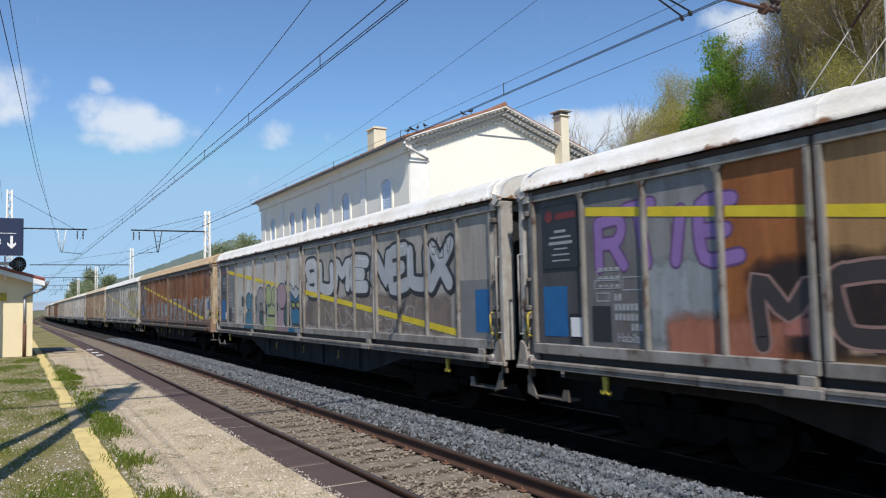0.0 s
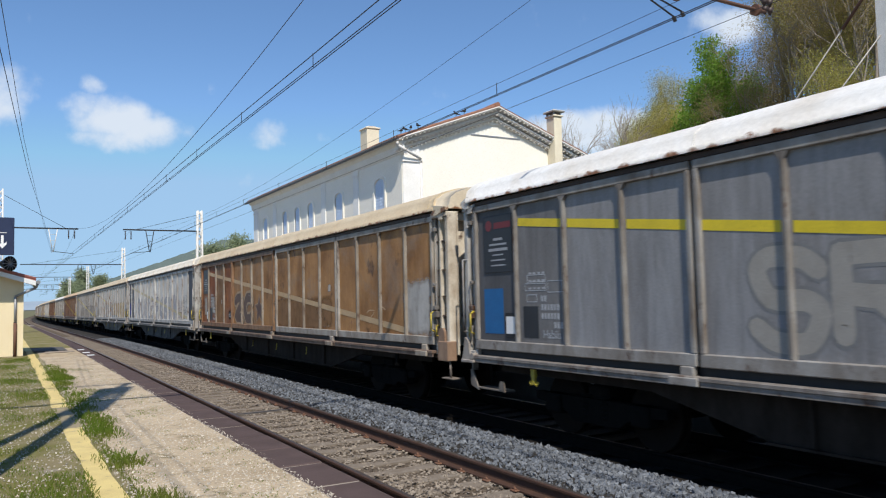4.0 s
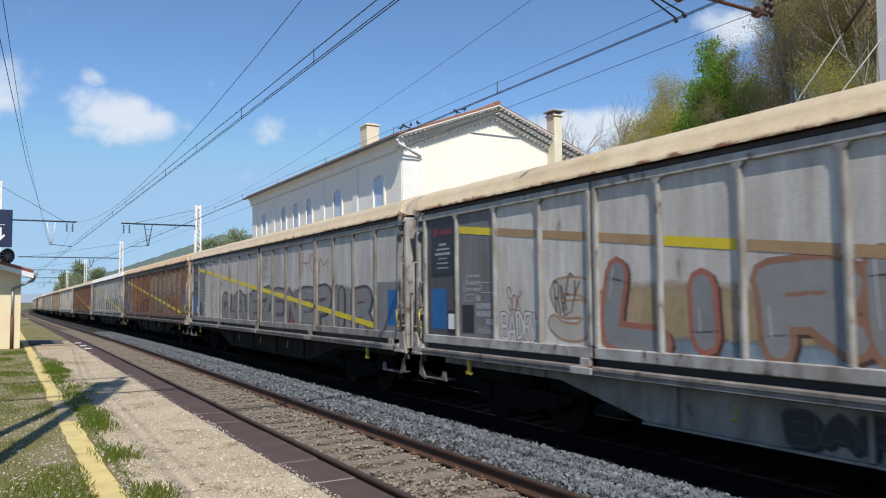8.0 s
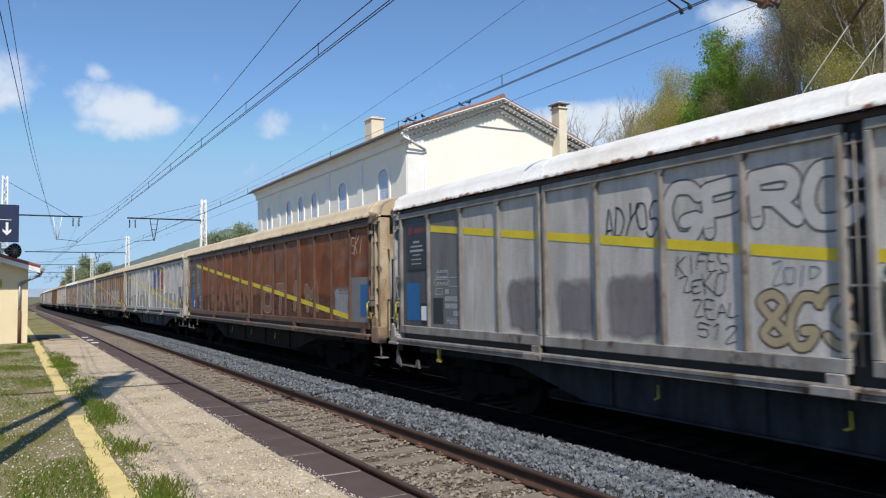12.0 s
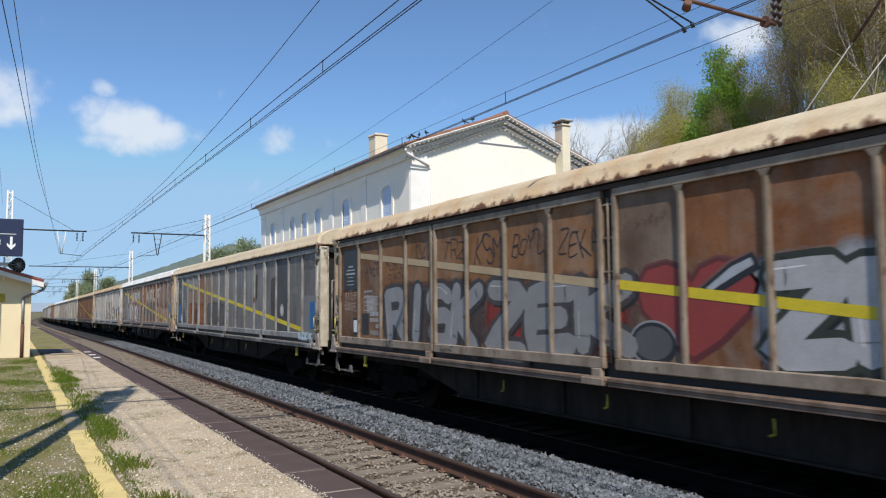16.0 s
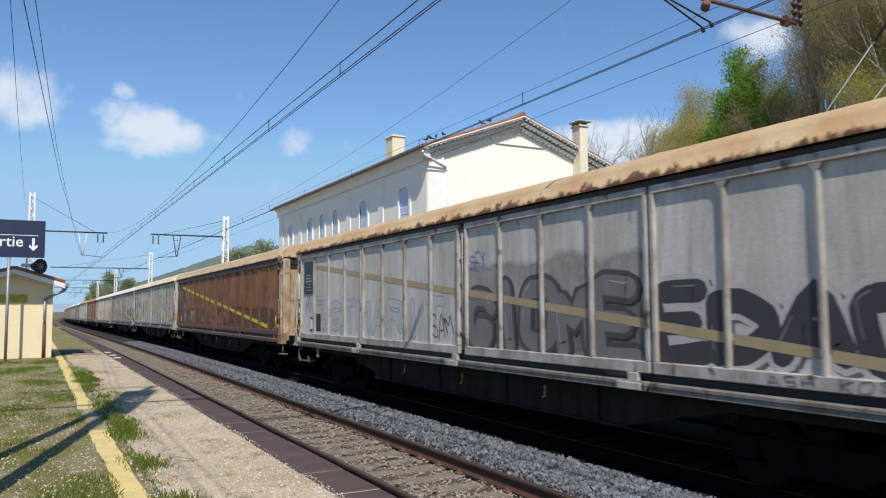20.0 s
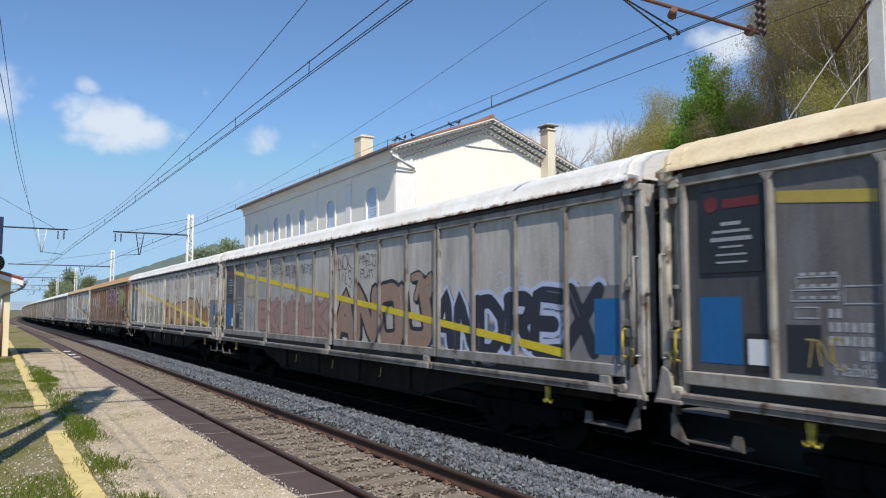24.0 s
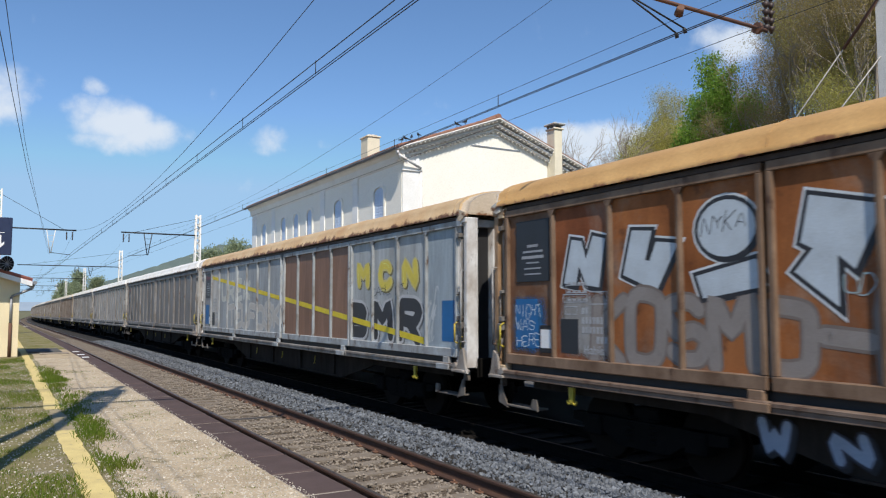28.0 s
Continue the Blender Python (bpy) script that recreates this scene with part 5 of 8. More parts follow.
            box(bm, (x - 0.12, y - 0.17, 0.34), (x + 0.12, y + 0.17, 0.62), bevel=0.03)
        for y in (-0.2, 0.2):
            for k in range(5):
                bar(bm, (x, y, 0.36 + k * 0.07), (x, y, 0.39 + k * 0.07), 0.09, n=10)
    box(bm, (-1.0, -0.22, 0.5), (1.0, 0.22, 0.8), bevel=0.03)
    for y in (-0.9, 0.9):
        bar(bm, (-0.75, y, 0.46), (0.75, y, 0.46), 0.08, n=8)


def make_buffer(bm):
    bar(bm, (0, 0, 0), (0, -0.16, 0), 0.14, n=12)
    bar(bm, (0, -0.1, 0), (0, -0.29, 0), 0.09, n=10)
    box(bm, (-0.24, -0.32, -0.17), (0.24, -0.28, 0.17), bevel=0.015)


def make_belly(bm):
    for x in (-1.12, 1.06):
        prism(bm, [(-9.2, 1.0), (-9.2, 0.86), (-5.85, 0.84), (-4.1, 0.46), (4.1, 0.46), (5.85, 0.84), (9.2, 0.86), (9.2, 1.0)], "x", x, x + 0.06)
    for x in (-1.18, 1.12):
        prism(bm, [(-4.15, 0.44), (4.15, 0.44), (4.15, 0.47), (-4.15, 0.47)], "x", x, x + 0.12)


def make_belly_rib(bm):
    prism(bm, [(-0.025, 0.48), (0.025, 0.48), (0.025, 0.98), (-0.025, 0.98)], "x", -1.17, -1.12)


def make_tie_hook(bm):
    bar(bm, (-1.19, 0, 0.86), (-1.21, -0.02, 0.70), 0.014, n=5)
    bar(bm, (-1.21, -0.02, 0.70), (-1.2, 0.06, 0.67), 0.014, n=5)


def make_gear(bm):
    box(bm, (-0.9, -1.6, 0.45), (-0.3, -0.4, 0.85), bevel=0.05)
    bar(bm, (0.1, -0.9, 0.6), (0.1, 0.9, 0.6), 0.2, n=14)
    bar(bm, (-0.2, -6.4, 0.5), (-0.2, 6.4, 0.5), 0.03, n=6)
    box(bm, (-1.05, 2.0, 0.45), (-0.55, 2.5, 0.8), bevel=0.03)


def make_door_frame(bm):
    """Frame of one sliding door, 4.8 m long, from y = 0 down to -4.8."""
    g = 0.03
    box(bm, (SIDE, -4.8 + g, 3.50), (SIDE + 0.08, -g, 3.608), bevel=0.008)
    box(bm, (SIDE - 0.005, -4.8 + g, 1.215), (SIDE + 0.08, -g, 1.37), bevel=0.012)
    for y0, y1 in ((-4.8 + g, -4.8 + 0.1), (-0.1, -g)):
        box(bm, (SIDE - 0.004, y0, 1.37), (SIDE + 0.08, y1, 3.50), bevel=0.008)


def make_rib(bm):
    prism(bm, [(SIDE + 0.075, -0.055), (SIDE + 0.012, -0.03), (SIDE, -0.02), (SIDE, 0.02), (SIDE + 0.012, 0.03), (SIDE + 0.075, 0.055)], "z", 1.37, 3.50)
    prism(bm, [(-0.085, 3.5), (0.085, 3.5), (0.03, 3.42), (-0.03, 3.42)], "x", SIDE + 0.002, SIDE + 0.07)


def make_panel(bm):
    """A recessed sheet panel between two ribs, slightly dished."""
    nx, nz = 3, 4
    grid = [[bm.verts.new((SIDE + 0.052 + 0.0006 * math.sin(math.pi * i / nx) * math.sin(math.pi * j / nz), -0.02 - 1.16 * i / nx, 1.31 + 2.21 * j / nz)) for i in range(nx + 1)] for j in range(nz + 1)]
    for j in range(nz):
        for i in range(nx):
            bm.faces.new((grid[j][i], grid[j + 1][i], grid[j + 1][i + 1], grid[j][i + 1])).smooth = True
    box(bm, (SIDE + 0.072, -1.19, 1.30), (SIDE + 0.085, -0.01, 3.53))


def make_band(bm):
    s = 0.107
    prism(bm, [(-0.07, 0.062), (-1.13, 0.062 - 1.06 * s), (-1.13, -0.062 - 1.06 * s), (-0.07, -0.062)], "x", SIDE + 0.0475, SIDE + 0.0485)


def make_body(bm):
    """The closed box inside, the far side and the dark track under the roof."""
    box(bm, (SIDE + 0.09, -DOOR - 0.1, 0.97), (1.24, DOOR + 0.1, 3.66))
    box(bm, (SIDE + 0.10, -DOOR - 0.1, 3.61), (SIDE + 0.2, DOOR + 0.1, 3.70))


def make_roof_rail(bm):
    """The long guide rail above the doors, under the roof's edge."""
    box(bm, (SIDE + 0.025, -DOOR - 0.1, 3.612), (SIDE + 0.098, DOOR + 0.1, 3.688), bevel=0.01)


def make_far_side(bm):
    box(bm, (1.24, -DOOR, 1.21), (1.32, DOOR, 3.6))
    for i in range(17):
        y = -DOOR + BAY * i
        box(bm, (1.32, y - 0.04, 1.25), (1.37, y + 0.04, 3.55))


SILL = 4.86


def make_sill(bm):
    """A quarter of the sill: a flat ledge with a folded edge below it."""
    n = SILL
    box(bm, (SIDE - 0.07, -n / 2 + 0.02, 1.055), (SIDE + 0.06, n / 2 - 0.02, 1.115), bevel=0.012)
    box(bm, (SIDE - 0.055, -n / 2 + 0.03, 1.0), (SIDE - 0.03, n / 2 - 0.03, 1.055))


def make_runner(bm):
    box(bm, (SIDE - 0.02, -0.1, 1.1), (SIDE + 0.05, 0.1, 1.22), bevel=0.012)
    box(bm, (SIDE - 0.1, -0.22, 1.0), (SIDE - 0.065, 0.22, 1.1), bevel=0.01)


def make_joint_rod(bm):
    bar(bm, (SIDE - 0.012, 0, 1.3), (SIDE - 0.012, 0, 3.5), 0.014, n=6)
    for z in (1.6, 2.05, 2.5, 2.95, 3.4):
        box(bm, (SIDE - 0.02, -0.1, z), (SIDE + 0.0, 0.1, z + 0.025))


def make_patch(bm):
    box(bm, (SIDE + 0.0488, -0.28, -0.365), (SIDE + 0.0495, 0.28, 0.365))


def make_repair(bm):
    box(bm, (SIDE + 0.0500, -0.545, -0.52), (SIDE + 0.0508, 0.545, 0.52))


def make_board(bm):
    box(bm, (SIDE + 0.036, -0.40, -0.46), (SIDE + 0.050, 0.42, 0.47), bevel=0.003)


def make_board_rows(bm):
    for k, (w, h) in enumerate(((0.13, 0.04), (0.24, 0.03), (0.27, 0.045), (0.15, 0.022), (0.2, 0.022), (0.2, 0.022))):
        z = 0.08 - k * 0.085
        box(bm, (SIDE + 0.032, -w, z - h / 2), (SIDE + 0.0355, w, z + h / 2))


def make_board_red(bm):
    box(bm, (SIDE + 0.032, -0.36, 0.25), (SIDE + 0.0355, 0.1, 0.35))
    bar(bm, (SIDE + 0.0355, 0.26, 0.31), (SIDE + 0.032, 0.26, 0.31), 0.09, n=14)


def make_marks(bm):
    """White stencil grid and rows of figures, drawn as plain bars."""
    t0, t1 = SIDE + 0.0488, SIDE + 0.0499

    def frame_line(y0, y1, z0, z1):
        for a, b, c, d in ((y0, y1, z0, z0 + 0.014), (y0, y1, z1 - 0.014, z1), (y0, y0 + 0.012, z0, z1), (y1 - 0.012, y1, z0, z1)):
            box(bm, (t0, a, c), (t1, b, d))
    frame_line(-0.02, 0.44, 2.28, 2.40)
    frame_line(-0.02, 0.50, 2.15, 2.27)
    frame_line(-0.42, -0.06, 2.12, 2.30)
    frame_line(0.2, 0.46, 1.98, 2.1)
    for k in range(3):
        for j in range(4):
            box(bm, (t0, 0.4 - j * 0.11 - 0.07, 2.175 + k * 0.115), (t1, 0.4 - j * 0.11, 2.205 + k * 0.115))
    for y0, y1, z in ((-0.1, 0.1, 1.99), (-0.38, 0.1, 1.86), (-0.42, 0.1, 1.73), (-0.46, -0.2, 1.60)):
        n = int((y1 - y0) / 0.075)
        for j in range(n):
            box(bm, (t0, y1 - j * 0.075 - 0.05, z), (t1, y1 - j * 0.075, z + 0.09))


def make_black(bm):
    box(bm, (SIDE + 0.0490, -0.19, -0.24), (SIDE + 0.0518, 0.19, 0.24))


def make_card(bm):
    box(bm, (SIDE + 0.036, -0.15, -0.2), (SIDE + 0.0518, 0.15, 0.2), bevel=0.004)


def make_card_sheet(bm):
    box(bm, (SIDE + 0.032, -0.12, -0.13), (SIDE + 0.0355, 0.12, 0.14))


# hand lettering: strokes through points of a grid five wide and seven high
STROKES = {"A": "002640 1232", "B": "0006 0636453303 0333413000", "C": "4536160402103041", "D": "0006 062644422000", "E": "46060040 0333", "F": "460600 0333",
           "G": "453616040210304222", "H": "0006 4046 0343", "I": "2026", "J": "4641301001", "K": "0006 4603 0340", "L": "060040", "M": "0006234640", "N": "00064046",
           "O": "160501103041453616", "P": "0006 0636453303", "Q": "160501103041453616 2240", "R": "0006 0636453303 2340", "S": "45361605133342301001", "T": "0646 2620",
           "U": "060110304146", "V": "062046", "W": "0610243046", "X": "0640 4600", "Y": "0623 462320", "Z": "06460040", "0": "160501103041453616", "1": "152620",
           "2": "051636450040", "3": "051636452342301001", "4": "30360242", "5": "46060334423000", "6": "452604011030413302", "7": "064620", "8": "230526452301204123",
           "9": "30443616041344", "!": "2622 2120", "*": "2521 0443 4403", "-": "0343", "~": "0314233243", "#": "0006134623314446 0545 1040"}


def curve_through(pts, soft, n=4):
    """A line through the points; soft 0 keeps its corners, 1 rounds them."""
    out = [pts[0]]
    for i in range(len(pts) - 1):
        a, b, c, d = Vector(pts[max(i - 1, 0)]), Vector(pts[i]), Vector(pts[i + 1]), Vector(pts[min(i + 2, len(pts) - 1)])
        for k in range(1, n + 1):
            u = k / n
            q = 0.5 * ((2 * b) + (c - a) * u + (2 * a - 5 * b + 4 * c - d) * u * u + (3 * b - a - 3 * c + d) * u ** 3)
            out.append(tuple(b.lerp(c, u).lerp(q, soft)))
    return out


def letters(body, width, height, seed, wild=0.1, soft=0.8):
    """Hand-drawn lettering: a list of letters, each a list of lines (right, up)."""
    rnd = random.Random(seed)
    out = []
    slot = width / max(1, len(body))
    for i, ch in enumerate(body):
        lean, rise, tall, turn = rnd.uniform(-1, 1) * wild, rnd.uniform(-0.5, 0.5) * wild * height, 1 + rnd.uniform(-1, 1) * wild, rnd.uniform(-1, 1) * wild * 0.6
        code = STROKES.get(ch.upper())
        if not code:
            continue
        sx, sy = min(slot * 0.78, height * 1.2) / 4, height * tall / 6
        c, s = math.cos(turn), math.sin(turn)
        lines = []
        for run in code.split():
            pts = []
            for k in range(0, len(run), 2):
                u, v = (int(run[k]) - 2) * sx, (int(run[k + 1]) - 3) * sy
                u += v * lean + rnd.uniform(-1, 1) * wild * sx * 0.9
                v += rnd.uniform(-1, 1) * wild * sy * 0.9
                pts.append((u * c - v * s + (i + 0.5) * slot, u * s + v * c + height / 2 + rise))
            lines.append(curve_through(pts, soft))
        out.append(lines)
    return out


def ribbon(lines, wide, taper=0.0, step=0.00003):
    """Brush strokes of a given width with round ends; every line lies a hair above the one before."""
    pts, faces = [], []
    h = wide / 2
    for n, line in enumerate(lines):
        lift = step * n
        m = len(line)
        base = len(pts)
        for i, p in enumerate(line):
            a, b = line[max(i - 1, 0)], line[min(i + 1, m - 1)]
            dx, dy = b[0] - a[0], b[1] - a[1]
            k = h * (1 - taper * i / m) / (math.hypot(dx, dy) or 1)
            up = lift + 0.000005 * i
            pts += [(p[0] - dy * k, p[1] + dx * k, up), (p[0] + dy * k, p[1] - dx * k, up)]
        for i in range(m - 1):
            j = base + 2 * i
            faces.append((j, j + 1, j + 3, j + 2))
        closed = math.hypot(line[0][0] - line[-1][0], line[0][1] - line[-1][1]) < wide * 0.7
        for e, p in ((0, line[0]), (1, line[-1])):
            if e and closed:
                continue
            j = len(pts)
            r = h * (1 - taper * e) * 0.98
            pts += [(p[0] + r * math.cos(a * 0.7854), p[1] + r * math.sin(a * 0.7854), lift + 0.0000025 + 0.000005 * (m + 1) * e) for a in range(8)]
            faces.append(tuple(range(j, j + 8)))
    return pts, faces


def flat_mesh(name, pts, faces, depth):
    """Paint on the side wall: points (right, up, lift) laid on the panels."""
    me = bpy.data.meshes.new(name)
    me.from_pydata([(depth - (p[2] if len(p) > 2 else 0.0), -p[0], p[1]) for p in pts], [], faces)
    me.materials.append(M["paint"])
    return me


def stain_mesh(name, pts, depth, soft):
    """A sprayed or rubbed field whose rim thins out: full cover inside, none at the outer edge."""
    n = len(pts)
    cx, cy = sum(p[0] for p in pts) / n, sum(p[1] for p in pts) / n
    rings, cover = [], []
    for d, c in ((soft, 0.0), (0.0, 0.5), (-soft, 1.0)):
        rings += [(depth, -q[0], q[1]) for q in grown(pts, d)[0]]
        cover += [c] * n
    faces = [(r * n + i, r * n + (i + 1) % n, (r + 1) * n + (i + 1) % n, (r + 1) * n + i) for r in (0, 1) for i in range(n)]
    faces.append(tuple(range(2 * n, 3 * n)))
    me = bpy.data.meshes.new(name)
    me.from_pydata(rings, [], faces)
    att = me.attributes.new("cover", "FLOAT", "POINT")
    att.data.foreach_set("value", cover)
    me.materials.append(M["stain"])
    return me


def blob(width, height, seed, n=56, rough=0.12):
    """A sprayed field with rounded corners and an uneven rim."""
    o = random.Random(seed).random() * 99
    pts = []
    amp = min(width, height) * rough * 0.8
    for i in range(n):
        a = 2 * math.pi * i / n
        ca, sa = math.cos(a), math.sin(a)
        k = (abs(ca) ** 8 + abs(sa) ** 8) ** (-1 / 8)
        x, y = width / 2 * (1 + ca * k), height / 2 * (1 + sa * k)
        r = amp * (noise.noise((x * 1.3 + o, y * 1.3, 0)) + 0.5 * noise.noise((x * 5 + o, y * 5, 3)))
        pts.append((x + ca * r, y + sa * r))
    return pts, [tuple(range(n))]


def grown(pts, d):
    """An outline pushed outwards by d, its corners mitred."""
    n = len(pts)
    area = sum(pts[i][0] * pts[(i + 1) % n][1] - pts[(i + 1) % n][0] * pts[i][1] for i in range(n))
    sg = 1 if area > 0 else -1
    out = []
    for i in range(n):
        p, a, b = Vector(pts[i]), Vector(pts[i - 1]), Vector(pts[(i + 1) % n])
        e0, e1 = (p - a).normalized(), (b - p).normalized()
        n0, n1 = Vector((e0.y, -e0.x)) * sg, Vector((e1.y, -e1.x)) * sg
        m = n0 + n1
        k = d / max(0.35, 1 + n0.dot(n1))
        out.append((p.x + m.x * k, p.y + m.y * k))
    return out, [tuple(range(n))]


OVAL = [(0.5 + 0.5 * math.cos(a * math.pi / 10), 0.5 + 0.5 * math.sin(a * math.pi / 10)) for a in range(20)]
BLOCK_N = [(0.0, 0.1), (0.2, 0.95), (0.45, 0.9), (0.55, 0.55), (0.72, 0.98), (1.0, 0.9), (0.85, 0.0), (0.55, 0.05), (0.38, 0.42), (0.3, 0.05)]
BLOCK_U = [(0.0, 0.28), (0.18, 1.0), (0.55, 0.96), (0.42, 0.5), (0.5, 0.48), (0.62, 0.78), (1.0, 0.72), (0.62, 0.0)]
BLOCK_L = [(0.0, 0.62), (0.85, 1.0), (1.0, 0.3), (0.1, 0.0)]
BLOCK_P = [(0.2, 1.0), (1.0, 0.84), (0.68, 0.32), (0.5, 0.45), (0.5, 0.0), (0.0, 0.32), (0.22, 0.52), (0.08, 0.58)]

FIG_TORSO = [(0.0, 0.0), (1.0, 0.0), (0.98, 0.45), (0.85, 0.8), (0.64, 1.0), (0.36, 1.0), (0.15, 0.8), (0.02, 0.45)]
FIG_BROW = [(0.04, 0.0), (0.0, 1.0), (0.22, 0.72), (0.5, 0.36), (0.78, 0.72), (1.0, 1.0), (0.96, 0.0), (0.74, 0.1), (0.5, 0.02), (0.26, 0.1)]
FIG_MASK = [(0.04, 0.0), (0.96, 0.0), (1.0, 0.5), (0.98, 1.0), (0.5, 0.9), (0.02, 1.0), (0.0, 0.5)]
FIG_LENS = [(0.0, 0.55), (0.25, 0.95), (0.6, 0.85), (1.0, 0.45), (0.65, 0.05), (0.25, 0.1)]
FIG_FACE = [(0.08, 0.0), (0.92, 0.0), (1.0, 0.35), (0.94, 0.72), (1.0, 1.0), (0.72, 0.82), (0.5, 0.92), (0.28, 0.82), (0.0, 1.0), (0.06, 0.72), (0.0, 0.35)]
FIG_HEART = [(0.5, 0.0), (0.28, 0.2), (0.06, 0.5), (0.0, 0.76), (0.1, 0.95), (0.28, 1.0), (0.42, 0.93), (0.5, 0.78), (0.58, 0.93), (0.72, 1.0), (0.9, 0.95), (1.0, 0.76), (0.94, 0.5), (0.72, 0.2)]
FIG_BLADE = [(0.0, 0.0), (0.55, 0.72), (0.95, 1.0), (1.0, 0.75), (0.72, 0.5), (0.12, -0.08)]
FIG_STAR = [(0.5 + (0.5 if a % 2 == 0 else 0.2) * math.sin(a * math.pi / 5), 0.5 + (0.5 if a % 2 == 0 else 0.2) * math.cos(a * math.pi / 5)) for a in range(10)]


def build_wagon(k, spec):
    """One bogie wagon with four sliding doors on the track side. Doors and bays count from its far end (+y)."""
    w = thing("freight_wagon", spec["label"], "wagon", "freight train")
    frame_c, roof_c = spec["frame"], spec["roof"]
    near = k <= 24
    part("body", shared("wagon_body", make_body, M["dark"]), None, w)
    # rail colour holds dark rust and the shadow band below the roof's edge
    part("roof_rail", shared("roof_rail", make_roof_rail, M["steel"]), None, w, color=(0.07, 0.045, 0.034))
    part("side_wall", shared("far_side", make_far_side, M["steel"]), None, w, color=frame_c)
    part("roof", shared("roof_rusty" if spec.get("rusty") else "wagon_roof", make_roof, M["rusty_roof"] if spec.get("rusty") else M["roof"]), None, w, color=roof_c)
    for s, kind in ((-1, spec.get("corner", "narrow")), (1, "narrow")):
        half = HALF[kind]
        wall = half - 0.32
        m = pose(0, s * wall, 0, 0, 0, 0 if s < 0 else 180)
        part("end_wall", shared("end_wall", make_end, M["steel"]), None, w, at=m, color=spec["end"])
        hood = part("roof_end", shared("roof_end_" + kind, functools.partial(make_roof_end, half=half), M["roof"]), None, w, at=pose(0, s * (DOOR + 0.2), 0, 0, 0, 0 if s < 0 else 180), color=spec.get("hood", tuple(0.65 * a + 0.35 * b for a, b in zip(roof_c, spec["end"]))))
        for x in (-0.62, 0.62):
            part("gusset", shared("gusset", make_gusset, M["steel"]), None, hood, at=(x, -(half - DOOR - 0.2) + 0.02, 0), color=spec["end"])
        for x in (-0.62, 0.62):
            part("end_post", shared("end_post", make_end_post, M["steel"]), None, w, at=m @ Matrix.Translation((x, 0, 0)), color=spec["end"])
        for z in (1.05, 3.5):
            part("end_beam", shared("end_beam", make_end_beam, M["steel"]), None, w, at=m @ Matrix.Translation((0, 0, z)), color=spec["end"])
        m = Matrix.Translation((0, s * DOOR, 0)) @ Matrix.Diagonal((1, s, 1, 1))
        part("corner_post", shared("corner_post_" + kind, functools.partial(make_corner, half=half), M["steel"]), None, w, at=m, color=spec.get("post", spec["end"]))
        part("locking_gear", shared("locking_gear", make_rods, M["steel"]), None, w, at=m, color=(0.2, 0.19, 0.18))
        if kind == "wide":
            for z in (1.75, 2.1, 2.58, 3.11):
                part("rung", shared("rung", functools.partial(make_rung, half=half), M["steel"]), None, w, at=m @ Matrix.Translation((0, 0, z)), color=(0.16, 0.11, 0.08))
            part("corner_foot", shared("foot_box", make_foot_box, M["steel"]), None, w, at=m, color=spec.get("foot", (0.33, 0.22, 0.15)))
            part("step", shared("stirrup", make_stirrup, M["steel"]), None, w, at=Matrix.Translation((SIDE + 0.0, s * (DOOR + 0.6), 0)) @ Matrix.Diagonal((1, s, 1, 1)), color=(0.22, 0.19, 0.165))
        else:
            part("grab_rail", shared("grab_rail", make_long_rail, M["steel"]), None, w, at=m, color=(0.40, 0.40, 0.40))
            part("corner_foot", shared("foot_gusset", make_foot_gusset, M["steel"]), None, w, at=m, color=spec.get("foot", (0.36, 0.33, 0.30)))
            part("step", shared("step", make_step, M["steel"]), None, w, at=Matrix.Translation((SIDE + 0.02, s * (DOOR + 0.05), 0)) @ Matrix.Diagonal((1, s, 1, 1)), color=(0.19, 0.17, 0.15))
        part("grip", shared("grip", make_grip, M["safety"]), None, w, at=(SIDE - 0.07, s * (DOOR + 0.1), 1.5))
        part("grip", shared("grip", make_grip, M["safety"]), None, w, at=Matrix.Translation((SIDE - 0.03, s * (DOOR + 0.22), 1.40)) @ Matrix.Diagonal((0.7, 1, 0.55, 1)))
        part("lashing_hook", shared("lashing_hook_" + kind, make_hook, M["safety" if kind == "narrow" else "under"]), None, w, at=Matrix.Translation((SIDE + 0.02, s * 8.08, 0.19)) @ Matrix.Diagonal((0.8, 0.8, 0.8, 1)))
        for x in (-0.87, 0.87):
            part("buffer", shared("buffer", make_buffer, M["under"]), None, w, at=pose(x, s * (wall + 0.02), 1.05, 0, 0, 0 if s < 0 else 180))
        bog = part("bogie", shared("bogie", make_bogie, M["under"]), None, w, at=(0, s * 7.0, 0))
        for y in (-0.9, 0.9):
            for x in (-0.75, 0.75):
                part("wheel", shared("wheel", make_wheel, M["wheel"]), None, bog, at=pose(x, y, 0.46, 0, 0, 0 if x < 0 else 180))
    for i in range(4):
        part("sill", shared("sill", make_sill, M["steel"]), None, w, at=(0, (i - 1.5) * SILL, 0), color=spec.get("sill", (0.26, 0.24, 0.22)))
    # the default beam colour is darkened for the shade below the sill
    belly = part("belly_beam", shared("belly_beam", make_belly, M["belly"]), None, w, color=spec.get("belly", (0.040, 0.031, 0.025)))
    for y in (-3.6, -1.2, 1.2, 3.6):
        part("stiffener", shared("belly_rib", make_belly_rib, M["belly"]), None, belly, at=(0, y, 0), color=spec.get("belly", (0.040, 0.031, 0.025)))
    if near:
        for y in (-2.4, 0.2, 2.7):
            part("tie_hook", shared("tie_hook", make_tie_hook, M["safety"]), None, belly, at=(0, y, 0))
